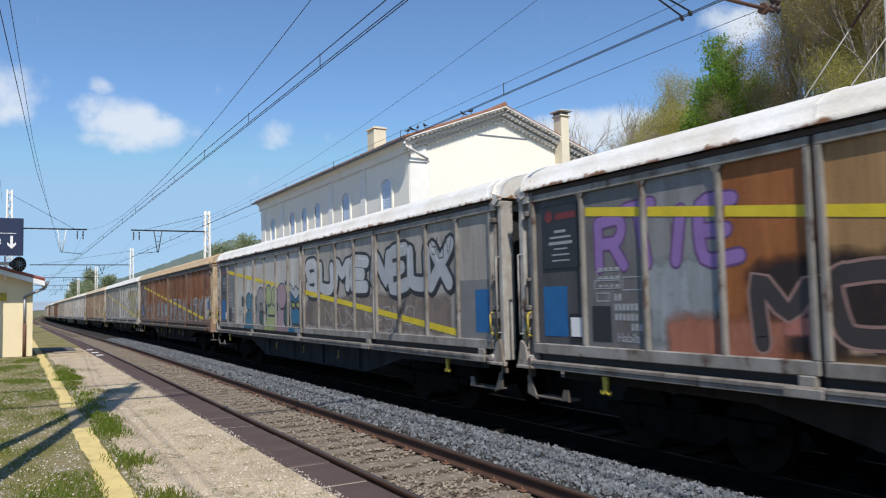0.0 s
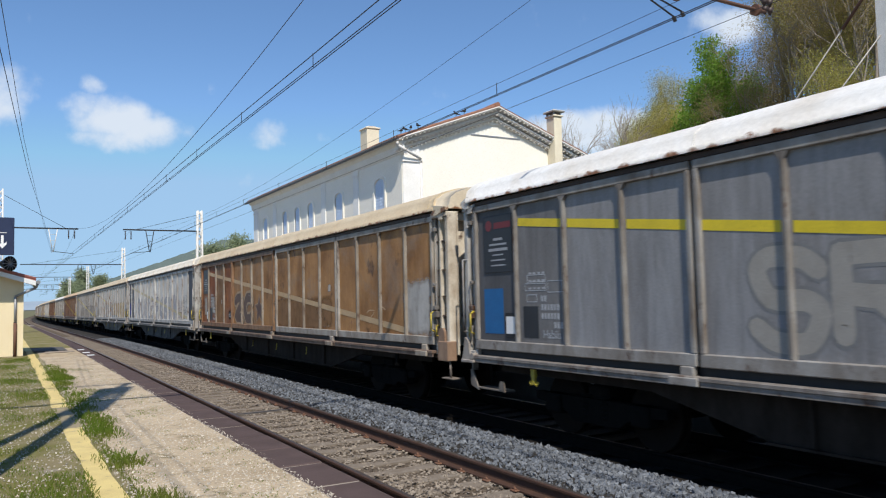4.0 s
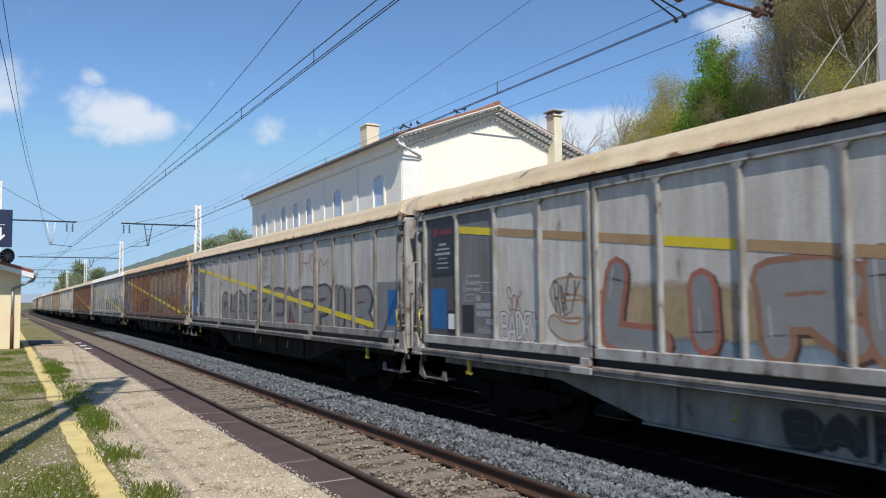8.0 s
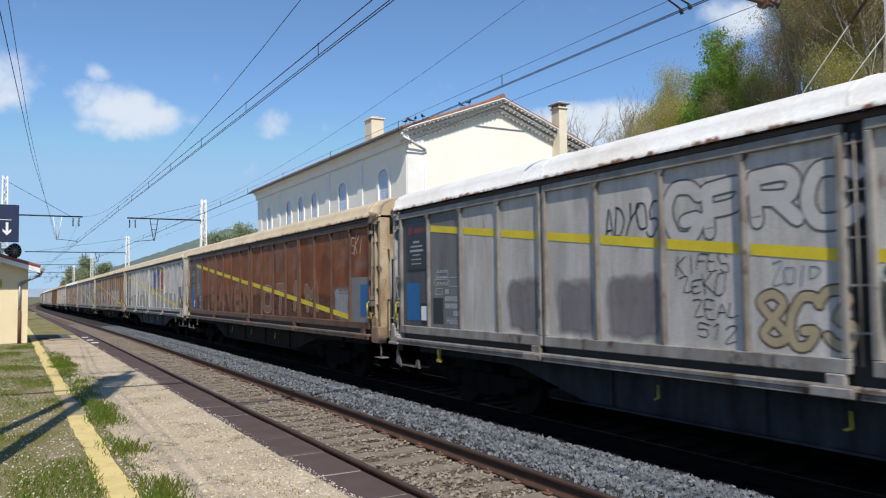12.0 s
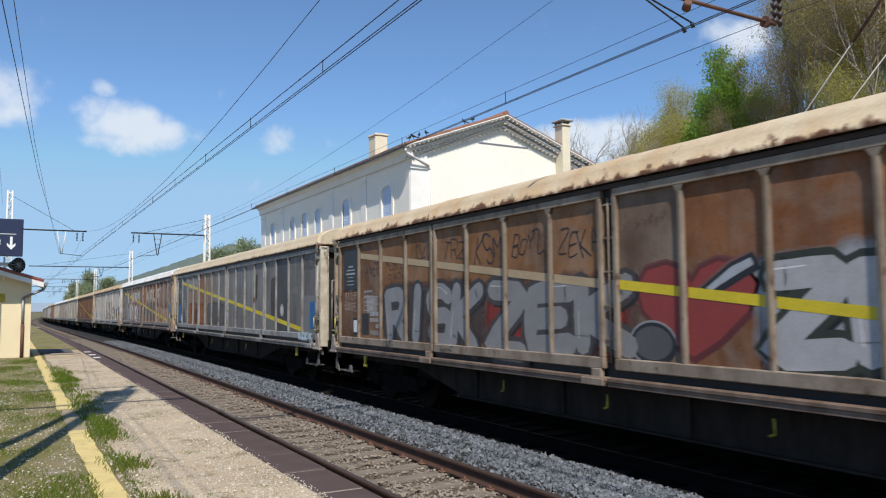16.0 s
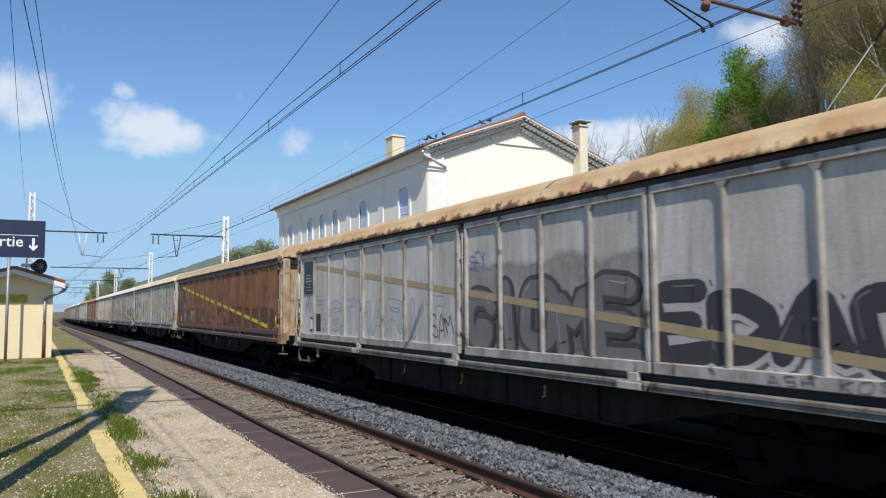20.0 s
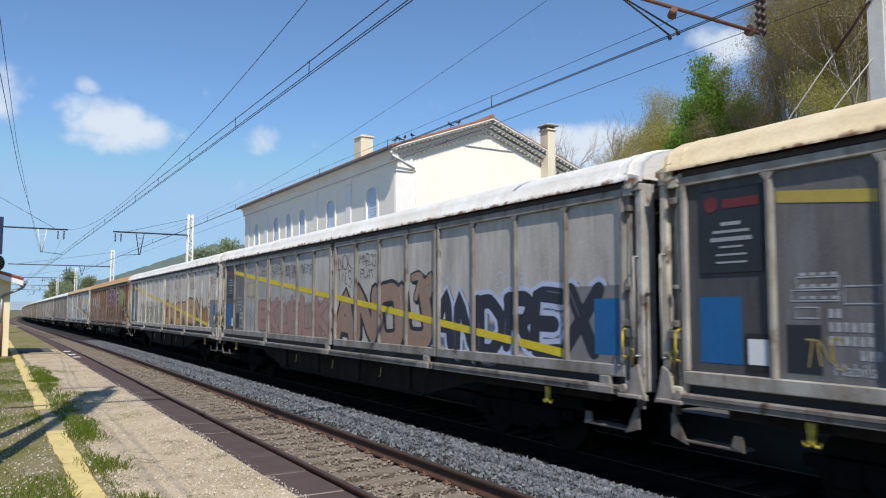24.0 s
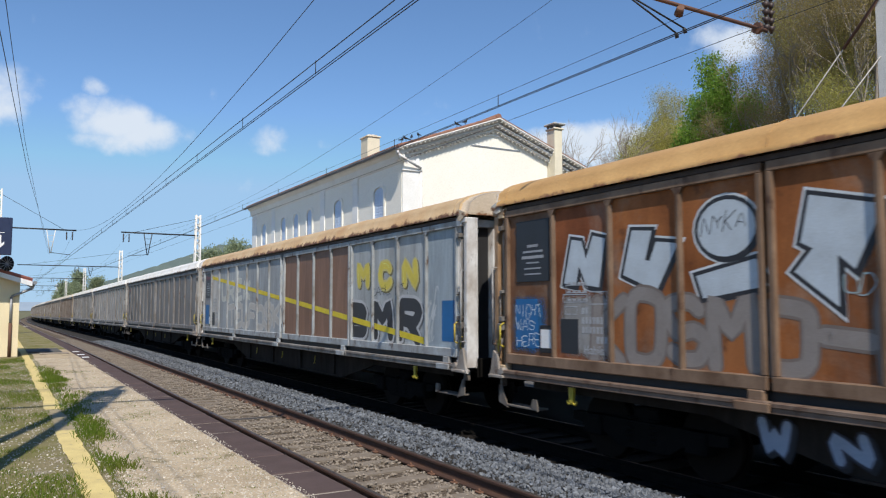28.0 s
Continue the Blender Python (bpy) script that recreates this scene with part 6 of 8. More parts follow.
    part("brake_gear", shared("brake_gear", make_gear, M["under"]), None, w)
    for i in range(1, 5):
        part("door_runner", shared("door_runner", make_runner, M["steel"]), None, w, at=(0, DOOR - 4.8 * i + (0.3 if i == 4 else 0.25), 0), color=frame_c)
    part("joint_rod", shared("joint_rod", make_joint_rod, M["steel"]), None, w, at=(0.05, 0.0, 0), color=frame_c)
    colors = list(spec["panels"])
    if colors[15] == MID:
        # the lower half of the last panel was painted over in grey
        colors[15] = colors[14]
        part("repainted_field", shared("repainted_field", make_repair, M["paint"]), None, w, at=(0, -9.08, 1.86), color=MID)
    skin = spec.get("skin", "panel")
    for d in range(4):
        door = part("sliding_door", shared("door_frame", make_door_frame, M["steel"]), None, w, at=(0, DOOR - 4.8 * d + (0.085 if d < 2 else -0.085), 0), color=frame_c if not spec.get("frames") else spec["frames"][d])
        for j in range(4):
            i = d * 4 + j
            jig = 1 + 0.06 * math.sin(i * 12.9 + k * 7.7)
            part("panel", shared("panel_" + skin, make_panel, M[skin]), None, door, at=(0, -BAY * j, 0), color=tuple(c * jig for c in colors[i]))
            if j:
                part("rib", shared("rib", make_rib, M["steel"]), None, door, at=(0, -BAY * j, 0), color=tuple(0.78 * c for c in spec.get("rib", frame_c)))
            if 1 <= i <= 14 and spec.get("band", True):
                part("yellow_band", shared("yellow_band", make_band, M["paint"]), None, door, at=(0, -BAY * j, 3.36 - 0.128 * i), color=spec.get("band_c", (0.74, 0.57, 0.025)) if i not in spec.get("bright", ()) else (0.74, 0.57, 0.025))
    # marks that every wagon carries at its far end, and the blue fields at both ends
    y0 = DOOR - 0.62
    if spec.get("blue", True):
        part("blue_field", shared("blue_field", make_patch, M["paint"]), None, w, at=(0, 9.155, 1.845), color=(0.007, 0.12, 0.33))
        part("blue_field", shared("blue_field", make_patch, M["paint"]), None, w, at=(0, -9.33, 1.845), color=(0.007, 0.12, 0.33))
    bd = part("notice_board", shared("notice_board", make_board, M["sign_black"]), None, w, "black notice board with white lines of type", at=(0, y0, 2.93))
    part("type_block", shared("type_block", make_board_rows, M["faded_type"]), None, bd)
    if spec.get("red", True):
        part("red_mark", shared("red_mark", make_board_red, M["red"]), None, bd)
    part("stencil_block", shared("stencil_block", make_marks, M["stencil"]), None, w, at=(0, DOOR - 1.82, 0))
    if near:
        me = SHARED.get("type_name")
        if me is None:
            me = SHARED["type_name"] = text_mesh("Habils", 0.17, 0.002)
            me.materials.append(M["stencil"])
        part("type_name", me, None, w, at=pose(SIDE + 0.0486, DOOR - 1.75, 1.45, 90, 0, -90))
    part("black_field", shared("black_field", make_black, M["sign_black"]), None, w, at=(0, DOOR - 1.45, 1.68))
    cd = part("card_holder", shared("card_holder", make_card, M["dark"]), None, w, at=(0, DOOR - 0.93, 1.62))
    part("paper_card", shared("paper_card", make_card_sheet, M["white"]), None, cd)
    # spray paint
    blocks = 0
    for n, g in enumerate(spec.get("paint", ())):
        kind, body, bay, z, width, height, fill, edge = g[:8]
        y = DOOR - BAY * bay
        seed = k * 31 + n
        base = SIDE + (-0.0065 if z < 1.3 and height <= 0.2 else 0.0515)
        if z < 0.98:
            base = -1.135
        if kind == "field":
            pts, fs = blob(width * BAY, height, seed)
            soft = min(0.09, 0.16 * min(width * BAY, height))
            part("paint_field", stain_mesh("paint_field", pts, base - 0.00006 * n, soft), None, w, at=(0, y, z), color=fill)
        elif kind == "block":
            # angular block shapes: pale halo, black edge with a thick shadow side, silver fill
            pts = [(u * width * BAY, v * height) for u, v in body]
            ring = tuple(range(len(pts)))
            face = base - 0.0006 * blocks
            blocks += 1
            halo = part("painted_block", flat_mesh("painted_block", *grown(pts, 0.075), face - 0.0002), None, w, at=(0, y, z), color=g[8] if len(g) > 8 else (0.66, 0.69, 0.72))
            low = [(u + 0.03, v - 0.03) for u, v in grown(pts, 0.04)[0]]
            part("block_shadow", flat_mesh("block_shadow", low, [ring], face - 0.00034), None, halo, color=edge)
            part("block_edge", flat_mesh("block_edge", *grown(pts, 0.047), face - 0.00048), None, halo, color=edge)
            part("block_fill", flat_mesh("block_fill", pts, [ring], face - 0.00062), None, halo, color=fill)
        elif kind in ("piece", "outline"):
            # swollen letters: a dark rim, a fill, and for a full piece a thick shadow side
            slot = width * BAY / len(body)
            core = min(slot * 0.32, height * 0.30) if kind == "piece" else min(slot * 0.25, height * 0.22)
            rim = core + (0.12 if kind == "piece" else 0.06) * min(1.3, height / 0.8)
            for n2, lines in enumerate(letters(body, width * BAY, height - core, seed, 0.16, 0.55 if kind == "piece" else 0.85)):
                lines = [[(u, v + core / 2) for u, v in line] for line in lines]
                lift = 0.00004 * (n2 % 2) + 0.00005 * n
                if kind == "piece":
                    slip = [[(u + 0.05, v - 0.035) for u, v in line] for line in lines]
                    part("letter_shadow", flat_mesh("letter_shadow", *ribbon(slip, rim, 0, 0.00002), base - 0.0006 - lift), None, w, at=(0, y, z), color=tuple(c * 0.25 for c in edge))
                pc = part("painted_letter", flat_mesh("painted_letter", *ribbon(lines, rim, 0, 0.00002), base - 0.0011 - lift), None, w, at=(0, y, z), color=edge)
                part("letter_fill", flat_mesh("letter_fill", *ribbon(lines, core, 0, 0.00002), base - 0.0016 - lift), None, pc, color=fill)
                if kind == "piece" and height > 0.5:
                    glint = [[(u - core * 0.22, v + core * 0.22) for u, v in line[:max(3, len(line) // 4)]] for line in lines[:1]]
                    part("letter_glint", flat_mesh("letter_glint", *ribbon(glint, 0.022, 0.5), base - 0.0022 - lift), None, pc, color=tuple(min(0.8, c * 1.5 + 0.12) for c in fill))
        else:
            for lines in letters(body, width * BAY * 0.94, height * 0.9, seed, 0.3, 1.0):
                part("tag_letter", flat_mesh("tag_letter", *ribbon(lines, max(0.014, min(0.034, height * 0.075)), 0.35), base - 0.0029), None, w, at=(0, y, z), color=fill)
    return w


# wheel colour: grime plus the deep shade under the wagon
M["wheel"] = surface("grimy_shaded_wheel", (0.016, 0.011, 0.008), (0.009, 0.007, 0.006), 6, 0.85, 0.05, 0.2, 60, shine=0.08)
M["sign_black"] = surface("black_plate", (0.02, 0.022, 0.028), (0.012, 0.012, 0.014), 3, 0.5, 0, 0)
M["stencil"] = surface("worn_stencil", (0.44, 0.45, 0.47), (0.24, 0.245, 0.26), 14, 0.6, 0, 0, amount=0.9)
M["faded_type"] = surface("faded_type", (0.36, 0.37, 0.39), (0.22, 0.22, 0.24), 20, 0.6, 0, 0)
M["red"] = surface("red_mark", (0.16, 0.018, 0.022), (0.11, 0.013, 0.016), 3, 0.5, 0, 0)

GREY, PALE, MID, SLATE = (0.56, 0.53, 0.495), (0.735, 0.70, 0.65), (0.20, 0.196, 0.198), (0.10, 0.10, 0.108)
RUST, ORANGE, BROWN, TAN = (0.28, 0.093, 0.037), (0.36, 0.133, 0.046), (0.21, 0.105, 0.058), (0.42, 0.25, 0.115)
WHITE, CREAM, SAND, OCHRE = (0.80, 0.79, 0.77), (0.62, 0.51, 0.35), (0.56, 0.41, 0.24), (0.52, 0.31, 0.12)
BLACK, SILVER, PURPLE, GOLD = (0.02, 0.02, 0.025), (0.52, 0.53, 0.55), (0.28, 0.16, 0.42), (0.62, 0.42, 0.08)


def all_of(c):
    return [c] * 16


GREY_WAGON = dict(label="grey sliding-wall freight wagon with spray paint, on the track", frame=(0.315, 0.30, 0.28), roof=WHITE, end=(0.45, 0.44, 0.42), panels=[SLATE, MID] + [GREY] * 13 + [MID])
RUST_WAGON = dict(label="rust-brown sliding-wall freight wagon, heavily weathered, on the track", frame=(0.16, 0.09, 0.058), roof=SAND, end=(0.52, 0.41, 0.28), panels=[MID, MID] + [RUST] * 13 + [MID], sill=(0.21, 0.15, 0.115), skin="rusted")


def like(base, **kw):
    d = dict(base)
    d.update(kw)
    return d


ASH, SOOT = (0.30, 0.30, 0.31), (0.05, 0.045, 0.045)
WAGONS = {
    -1: like(GREY_WAGON, label="grey and orange sliding-wall wagon with purple lettering", panels=[SLATE, MID, ASH, ORANGE, TAN, TAN, BROWN, BROWN] + [BROWN] * 7 + [MID],
             paint=[("field", "", 1.9, 1.4, 0.95, 1.1, (0.34, 0.37, 0.39), BLACK), ("outline", "RTIE", 1.15, 2.35, 2.0, 0.85, PURPLE, (0.13, 0.06, 0.17)), ("field", "", 3.2, 1.4, 2.2, 1.0, (0.04, 0.03, 0.03), BLACK), ("outline", "MOB", 3.25, 1.45, 2.2, 0.85, (0.045, 0.035, 0.035), (0.34, 0.20, 0.17)), ("field", "", 2.2, 1.3, 1.4, 0.5, (0.42, 0.17, 0.11), BLACK), ("field", "", 3.25, 2.0, 0.2, 0.22, (0.5, 0.5, 0.22), BLACK), ("field", "", 3.55, 1.6, 0.3, 0.2, (0.5, 0.2, 0.16), BLACK), ("field", "", 4.5, 1.6, 0.4, 0.35, (0.5, 0.2, 0.15), BLACK), ("field", "", 4.15, 1.45, 0.2, 0.2, (0.5, 0.35, 0.25), BLACK)]),
    0: like(GREY_WAGON, belly=(0.05, 0.052, 0.055), panels=[SLATE, MID] + [GREY] * 6 + [(0.44, 0.41, 0.375)] * 7 + [MID],
            paint=[("field", "", 8.2, 1.42, 6.6, 0.75, (0.27, 0.22, 0.19), BLACK), ("piece", "SUME", 8.15, 2.2, 3.6, 0.95, SILVER, BLACK), ("piece", "NEUX", 11.9, 2.25, 3.0, 0.95, (0.42, 0.44, 0.47), BLACK), ("tag", "SUN", 14.2, 2.9, 0.7, 0.35, BLACK, BLACK), ("tag", "KOSMO", 8.15, 1.45, 0.5, 0.6, (0.12, 0.1, 0.1), BLACK), ("tag", "NEUX KOSMO", 9.4, 1.55, 4.5, 0.4, (0.42, 0.4, 0.37), BLACK),
                   ("field", "", 2.55, 1.95, 0.4, 0.35, (0.035, 0.085, 0.095), BLACK), ("field", "", 2.7, 1.4, 0.3, 0.3, (0.05, 0.17, 0.26), BLACK), ("field", "", 2.9, 1.36, 5.1, 0.39, (0.10, 0.19, 0.21), BLACK), ("field", "", 3.85, 1.6, 0.45, 0.65, (0.035, 0.085, 0.095), BLACK), ("field", "", 4.85, 1.6, 0.3, 0.9, (0.035, 0.085, 0.095), BLACK), ("field", "", 5.85, 1.6, 0.25, 0.9, (0.035, 0.085, 0.095), BLACK), ("field", "", 6.6, 2.0, 0.4, 0.65, (0.035, 0.085, 0.095), BLACK), ("field", "", 7.8, 1.4, 0.2, 0.5, (0.035, 0.085, 0.095), BLACK), ("block", FIG_TORSO, 2.98, 1.37, 1.0, 0.48, (0.05, 0.17, 0.26), BLACK, (0.58, 0.60, 0.61)), ("block", OVAL, 3.07, 1.85, 0.53, 0.55, (0.05, 0.17, 0.26), BLACK, (0.58, 0.60, 0.61)), ("block", OVAL, 3.48, 1.82, 0.47, 0.54, (0.05, 0.17, 0.26), BLACK, (0.58, 0.60, 0.61)), ("block", FIG_TORSO, 4.05, 1.37, 0.9, 0.53, (0.30, 0.285, 0.29), BLACK, (0.58, 0.60, 0.61)), ("block", OVAL, 4.17, 1.75, 0.73, 0.8, (0.30, 0.285, 0.29), BLACK, (0.58, 0.60, 0.61)), ("block", OVAL, 4.45, 1.38, 0.33, 0.38, (0.035, 0.085, 0.095), BLACK, BLACK), ("block", OVAL, 4.5, 1.82, 0.15, 0.2, (0.2, 0.22, 0.23), BLACK, BLACK), ("block", FIG_TORSO, 5.04, 1.37, 0.94, 0.43, (0.36, 0.41, 0.19), BLACK, (0.58, 0.60, 0.61)), ("block", FIG_FACE, 5.2, 1.7, 0.62, 0.35, (0.36, 0.41, 0.19), BLACK, (0.58, 0.60, 0.61)), ("block", OVAL, 5.05, 2.0, 0.48, 0.6, (0.36, 0.41, 0.19), BLACK, (0.58, 0.60, 0.61)), ("block", OVAL, 5.55, 2.0, 0.39, 0.52, (0.36, 0.41, 0.19), BLACK, (0.58, 0.60, 0.61)), ("block", FIG_TORSO, 6.02, 1.37, 0.68, 0.58, (0.37, 0.255, 0.285), BLACK, (0.58, 0.60, 0.61)), ("block", OVAL, 6.5, 1.38, 0.5, 0.87, (0.37, 0.255, 0.285), BLACK, (0.58, 0.60, 0.61)), ("block", OVAL, 6.62, 1.36, 0.36, 0.64, (0.035, 0.085, 0.095), BLACK, BLACK), ("block", OVAL, 6.05, 1.9, 0.71, 0.72, (0.37, 0.255, 0.285), BLACK, (0.58, 0.60, 0.61)), ("block", FIG_FACE, 7.08, 1.42, 0.84, 1.18, (0.42, 0.44, 0.47), BLACK, (0.58, 0.60, 0.61)), ("block", FIG_MASK, 7.18, 1.47, 0.68, 0.51, (0.02, 0.15, 0.29), BLACK, (0.58, 0.60, 0.61)), ("block", FIG_BROW, 7.12, 1.98, 0.74, 0.36, (0.02, 0.15, 0.29), BLACK, (0.58, 0.60, 0.61)), ("block", FIG_LENS, 7.2, 1.92, 0.25, 0.14, (0.38, 0.42, 0.12), BLACK, BLACK), ("block", FIG_LENS, 7.56, 1.92, 0.24, 0.14, (0.38, 0.42, 0.12), BLACK, BLACK), ("tag", "v", 4.5, 2.2, 0.15, 0.3, BLACK, BLACK), ("tag", "1", 5.68, 2.1, 0.1, 0.36, BLACK, BLACK), ("tag", "JADE", 2.15, 1.65, 0.45, 0.2, (0.12, 0.1, 0.1), BLACK), ("field", "", 3.0, 1.22, 0.98, 0.12, (0.05, 0.17, 0.26), BLACK), ("field", "", 5.0, 1.22, 1.0, 0.12, (0.36, 0.41, 0.19), BLACK), ("field", "", 6.0, 1.22, 1.0, 0.12, (0.37, 0.255, 0.285), BLACK), ("field", "", 7.05, 1.22, 0.45, 0.12, (0.02, 0.15, 0.29), BLACK), ("field", "", 7.5, 1.22, 0.45, 0.12, (0.25, 0.32, 0.37), BLACK)]),
    1: like(RUST_WAGON, corner="wide", frames=[(0.18, 0.11, 0.08), (0.2, 0.14, 0.11), (0.2, 0.14, 0.11), (0.18, 0.11, 0.08)], panels=[SLATE, MID] + [ORANGE] * 13 + [RUST],
            paint=[("field", "", 4.95, 1.42, 1.4, 0.85, (0.28, 0.29, 0.31), BLACK), ("field", "", 8.05, 1.25, 5.0, 0.8, (0.15, 0.12, 0.105), BLACK), ("field", "", 13.0, 1.3, 2.0, 0.9, (0.14, 0.12, 0.11), BLACK), ("field", "", 14.95, 1.42, 1.0, 0.9, GREY, BLACK), ("outline", "MAS", 2.1, 1.34, 2.2, 0.9, (0.17, 0.12, 0.10), (0.50, 0.50, 0.50), BLACK), ("outline", "RS", 5.5, 1.34, 1.35, 0.9, (0.20, 0.15, 0.13), (0.50, 0.50, 0.50), BLACK), ("field", "", 6.9, 1.45, 0.9, 0.75, (0.3, 0.33, 0.37), BLACK),
                   ("outline", "F", 8.45, 1.32, 0.75, 1.0, (0.27, 0.27, 0.28), (0.46, 0.46, 0.46), BLACK), ("outline", "REAL", 9.2, 1.34, 3.1, 1.05, (0.20, 0.16, 0.15), (0.46, 0.46, 0.46), BLACK), ("outline", "ITY", 12.4, 1.34, 2.4, 1.05, (0.20, 0.17, 0.16), (0.52, 0.52, 0.53), BLACK), ("tag", "OUNK DAGGE", 9.1, 2.75, 2.6, 0.38, (0.07, 0.04, 0.05), BLACK), ("tag", "ROM", 14.9, 2.4, 0.9, 0.35, (0.6, 0.42, 0.28), BLACK), ("tag", "514", 10.3, 0.6, 0.4, 0.26, (0.42, 0.42, 0.42), BLACK), ("tag", "WOLF", 4.2, 0.62, 0.6, 0.25, (0.2, 0.2, 0.2), BLACK)]),
    2: like(GREY_WAGON, label="grey wagon with faded yellow-green spray paint", panels=[SLATE, MID] + [ASH] * 6 + [PALE] * 7 + [MID], paint=[("field", "", 12.2, 1.4, 3.4, 1.8, (0.4, 0.38, 0.2), BLACK), ("outline", "SRIN", 4.5, 1.5, 3.2, 1.0, (0.33, 0.31, 0.28), (0.2, 0.2, 0.2)), ("outline", "YOKES", 8.1, 1.5, 4.5, 1.1, (0.42, 0.42, 0.4), (0.22, 0.22, 0.24)), ("tag", "CTS", 9.6, 2.8, 1.2, 0.5, BLACK, BLACK)]),
    3: like(RUST_WAGON, corner="wide", end=(0.72, 0.66, 0.55), label="tan-brown freight wagon with a star and faded lettering", frame=(0.38, 0.33, 0.27), roof=CREAM, panels=[ORANGE, RUST, (0.3, 0.16, 0.07), ORANGE] + [(0.42, 0.225, 0.095)] * 12, band_c=(0.52, 0.36, 0.2), blue=False, red=False, frames=[(0.27, 0.15, 0.08), (0.28, 0.17, 0.10), (0.38, 0.35, 0.31), (0.38, 0.35, 0.31)],
            paint=[("field", "", 8.1, 1.35, 3.6, 0.8, (0.26, 0.14, 0.065), BLACK), ("piece", "2C", 4.1, 1.45, 1.95, 1.0, (0.10, 0.055, 0.04), (0.36, 0.25, 0.15)), ("block", FIG_STAR, 6.25, 1.5, 0.62, 0.72, (0.09, 0.045, 0.035), (0.16, 0.09, 0.06), (0.34, 0.24, 0.15)), ("field", "", 0.3, 1.6, 0.35, 0.7, (0.42, 0.38, 0.33), BLACK), ("field", "", 1.2, 1.7, 0.45, 0.65, (0.42, 0.38, 0.33), BLACK), ("field", "", 2.5, 2.05, 0.12, 0.17, (0.5, 0.45, 0.4), BLACK), ("field", "", 3.4, 1.5, 0.45, 0.3, SOOT, BLACK), ("tag", "KOLD", 3.42, 1.6, 0.4, 0.1, (0.5, 0.5, 0.5), BLACK), ("field", "", 11.5, 2.3, 0.15, 0.17, (0.6, 0.55, 0.5), BLACK), ("tag", "2C", 13.4, 1.55, 1.0, 0.35, (0.5, 0.34, 0.2), BLACK), ("field", "", 15.0, 1.4, 0.9, 1.0, (0.5, 0.48, 0.45), BLACK)]),
    4: like(GREY_WAGON, belly=(0.15, 0.145, 0.135), label="whitish grey freight wagon with pale faded lettering", frame=(0.5, 0.5, 0.49), roof=(0.80, 0.74, 0.63), panels=[SLATE, (0.09, 0.095, 0.12)] + [PALE] * 13 + [(0.06, 0.065, 0.09)], blue=False, band_c=(0.55, 0.46, 0.26),
            paint=[("field", "", 0.15, 1.5, 0.5, 0.75, (0.03, 0.06, 0.3), BLACK), ("outline", "ROUILLE", 2.85, 1.36, 4.5, 1.12, (0.38, 0.37, 0.39), (0.20, 0.18, 0.22)), ("outline", "PASSION", 8.15, 1.36, 4.9, 1.12, (0.39, 0.38, 0.40), (0.20, 0.18, 0.22)), ("tag", "MASTERS", 7.22, 2.2, 0.7, 0.2, (0.28, 0.05, 0.09), BLACK), ("tag", "OF REALITY", 7.22, 1.93, 0.72, 0.2, (0.28, 0.05, 0.09), BLACK), ("tag", "*", 7.3, 1.5, 0.25, 0.28, (0.12, 0.06, 0.12), BLACK), ("tag", "*", 6.35, 2.1, 0.25, 0.28, (0.12, 0.08, 0.14), BLACK), ("tag", "*", 8.15, 2.5, 0.3, 0.3, (0.34, 0.14, 0.12), BLACK), ("tag", "COLORS", 6.6, 0.6, 1.3, 0.26, (0.07, 0.06, 0.06), BLACK), ("tag", "ROUILLE", 13.1, 2.05, 0.85, 0.24, (0.28, 0.1, 0.07), BLACK), ("tag", "PASSION", 13.1, 1.78, 0.85, 0.24, (0.28, 0.1, 0.07), BLACK), ("tag", "PAR FLASH", 13.05, 1.45, 0.9, 0.2, (0.3, 0.12, 0.08), BLACK), ("field", "", 13.0, 1.63, 1.0, 0.1, (0.36, 0.24, 0.17), BLACK), ("field", "", 14.0, 1.45, 1.0, 0.1, (0.36, 0.24, 0.17), BLACK), ("tag", "Obisk", 14.03, 2.15, 0.95, 0.32, (0.1, 0.09, 0.09), BLACK), ("tag", "SAE", 14.1, 1.65, 0.9, 0.34, BLACK, BLACK), ("tag", "LASI", 11.2, 2.8, 0.6, 0.35, (0.15, 0.15, 0.17), BLACK), ("tag", "~vvv~", 12.1, 3.1, 0.9, 0.25, (0.25, 0.25, 0.27), BLACK), ("tag", "SAE", 10.2, 0.6, 0.6, 0.3, BLACK, BLACK), ("tag", "*", 2.4, 1.5, 0.4, 0.4, (0.4, 0.2, 0.12), BLACK)]),
    # belly colour raised to stand for light caught by the steel
    5: like(GREY_WAGON, belly=(0.30, 0.275, 0.24), label="pale grey freight wagon with faded orange and teal lettering", frame=(0.46, 0.45, 0.43), roof=CREAM, panels=[SLATE, MID] + [(0.62, 0.585, 0.54)] * 13 + [ASH], bright=(1, 5), band_c=(0.40, 0.26, 0.13),
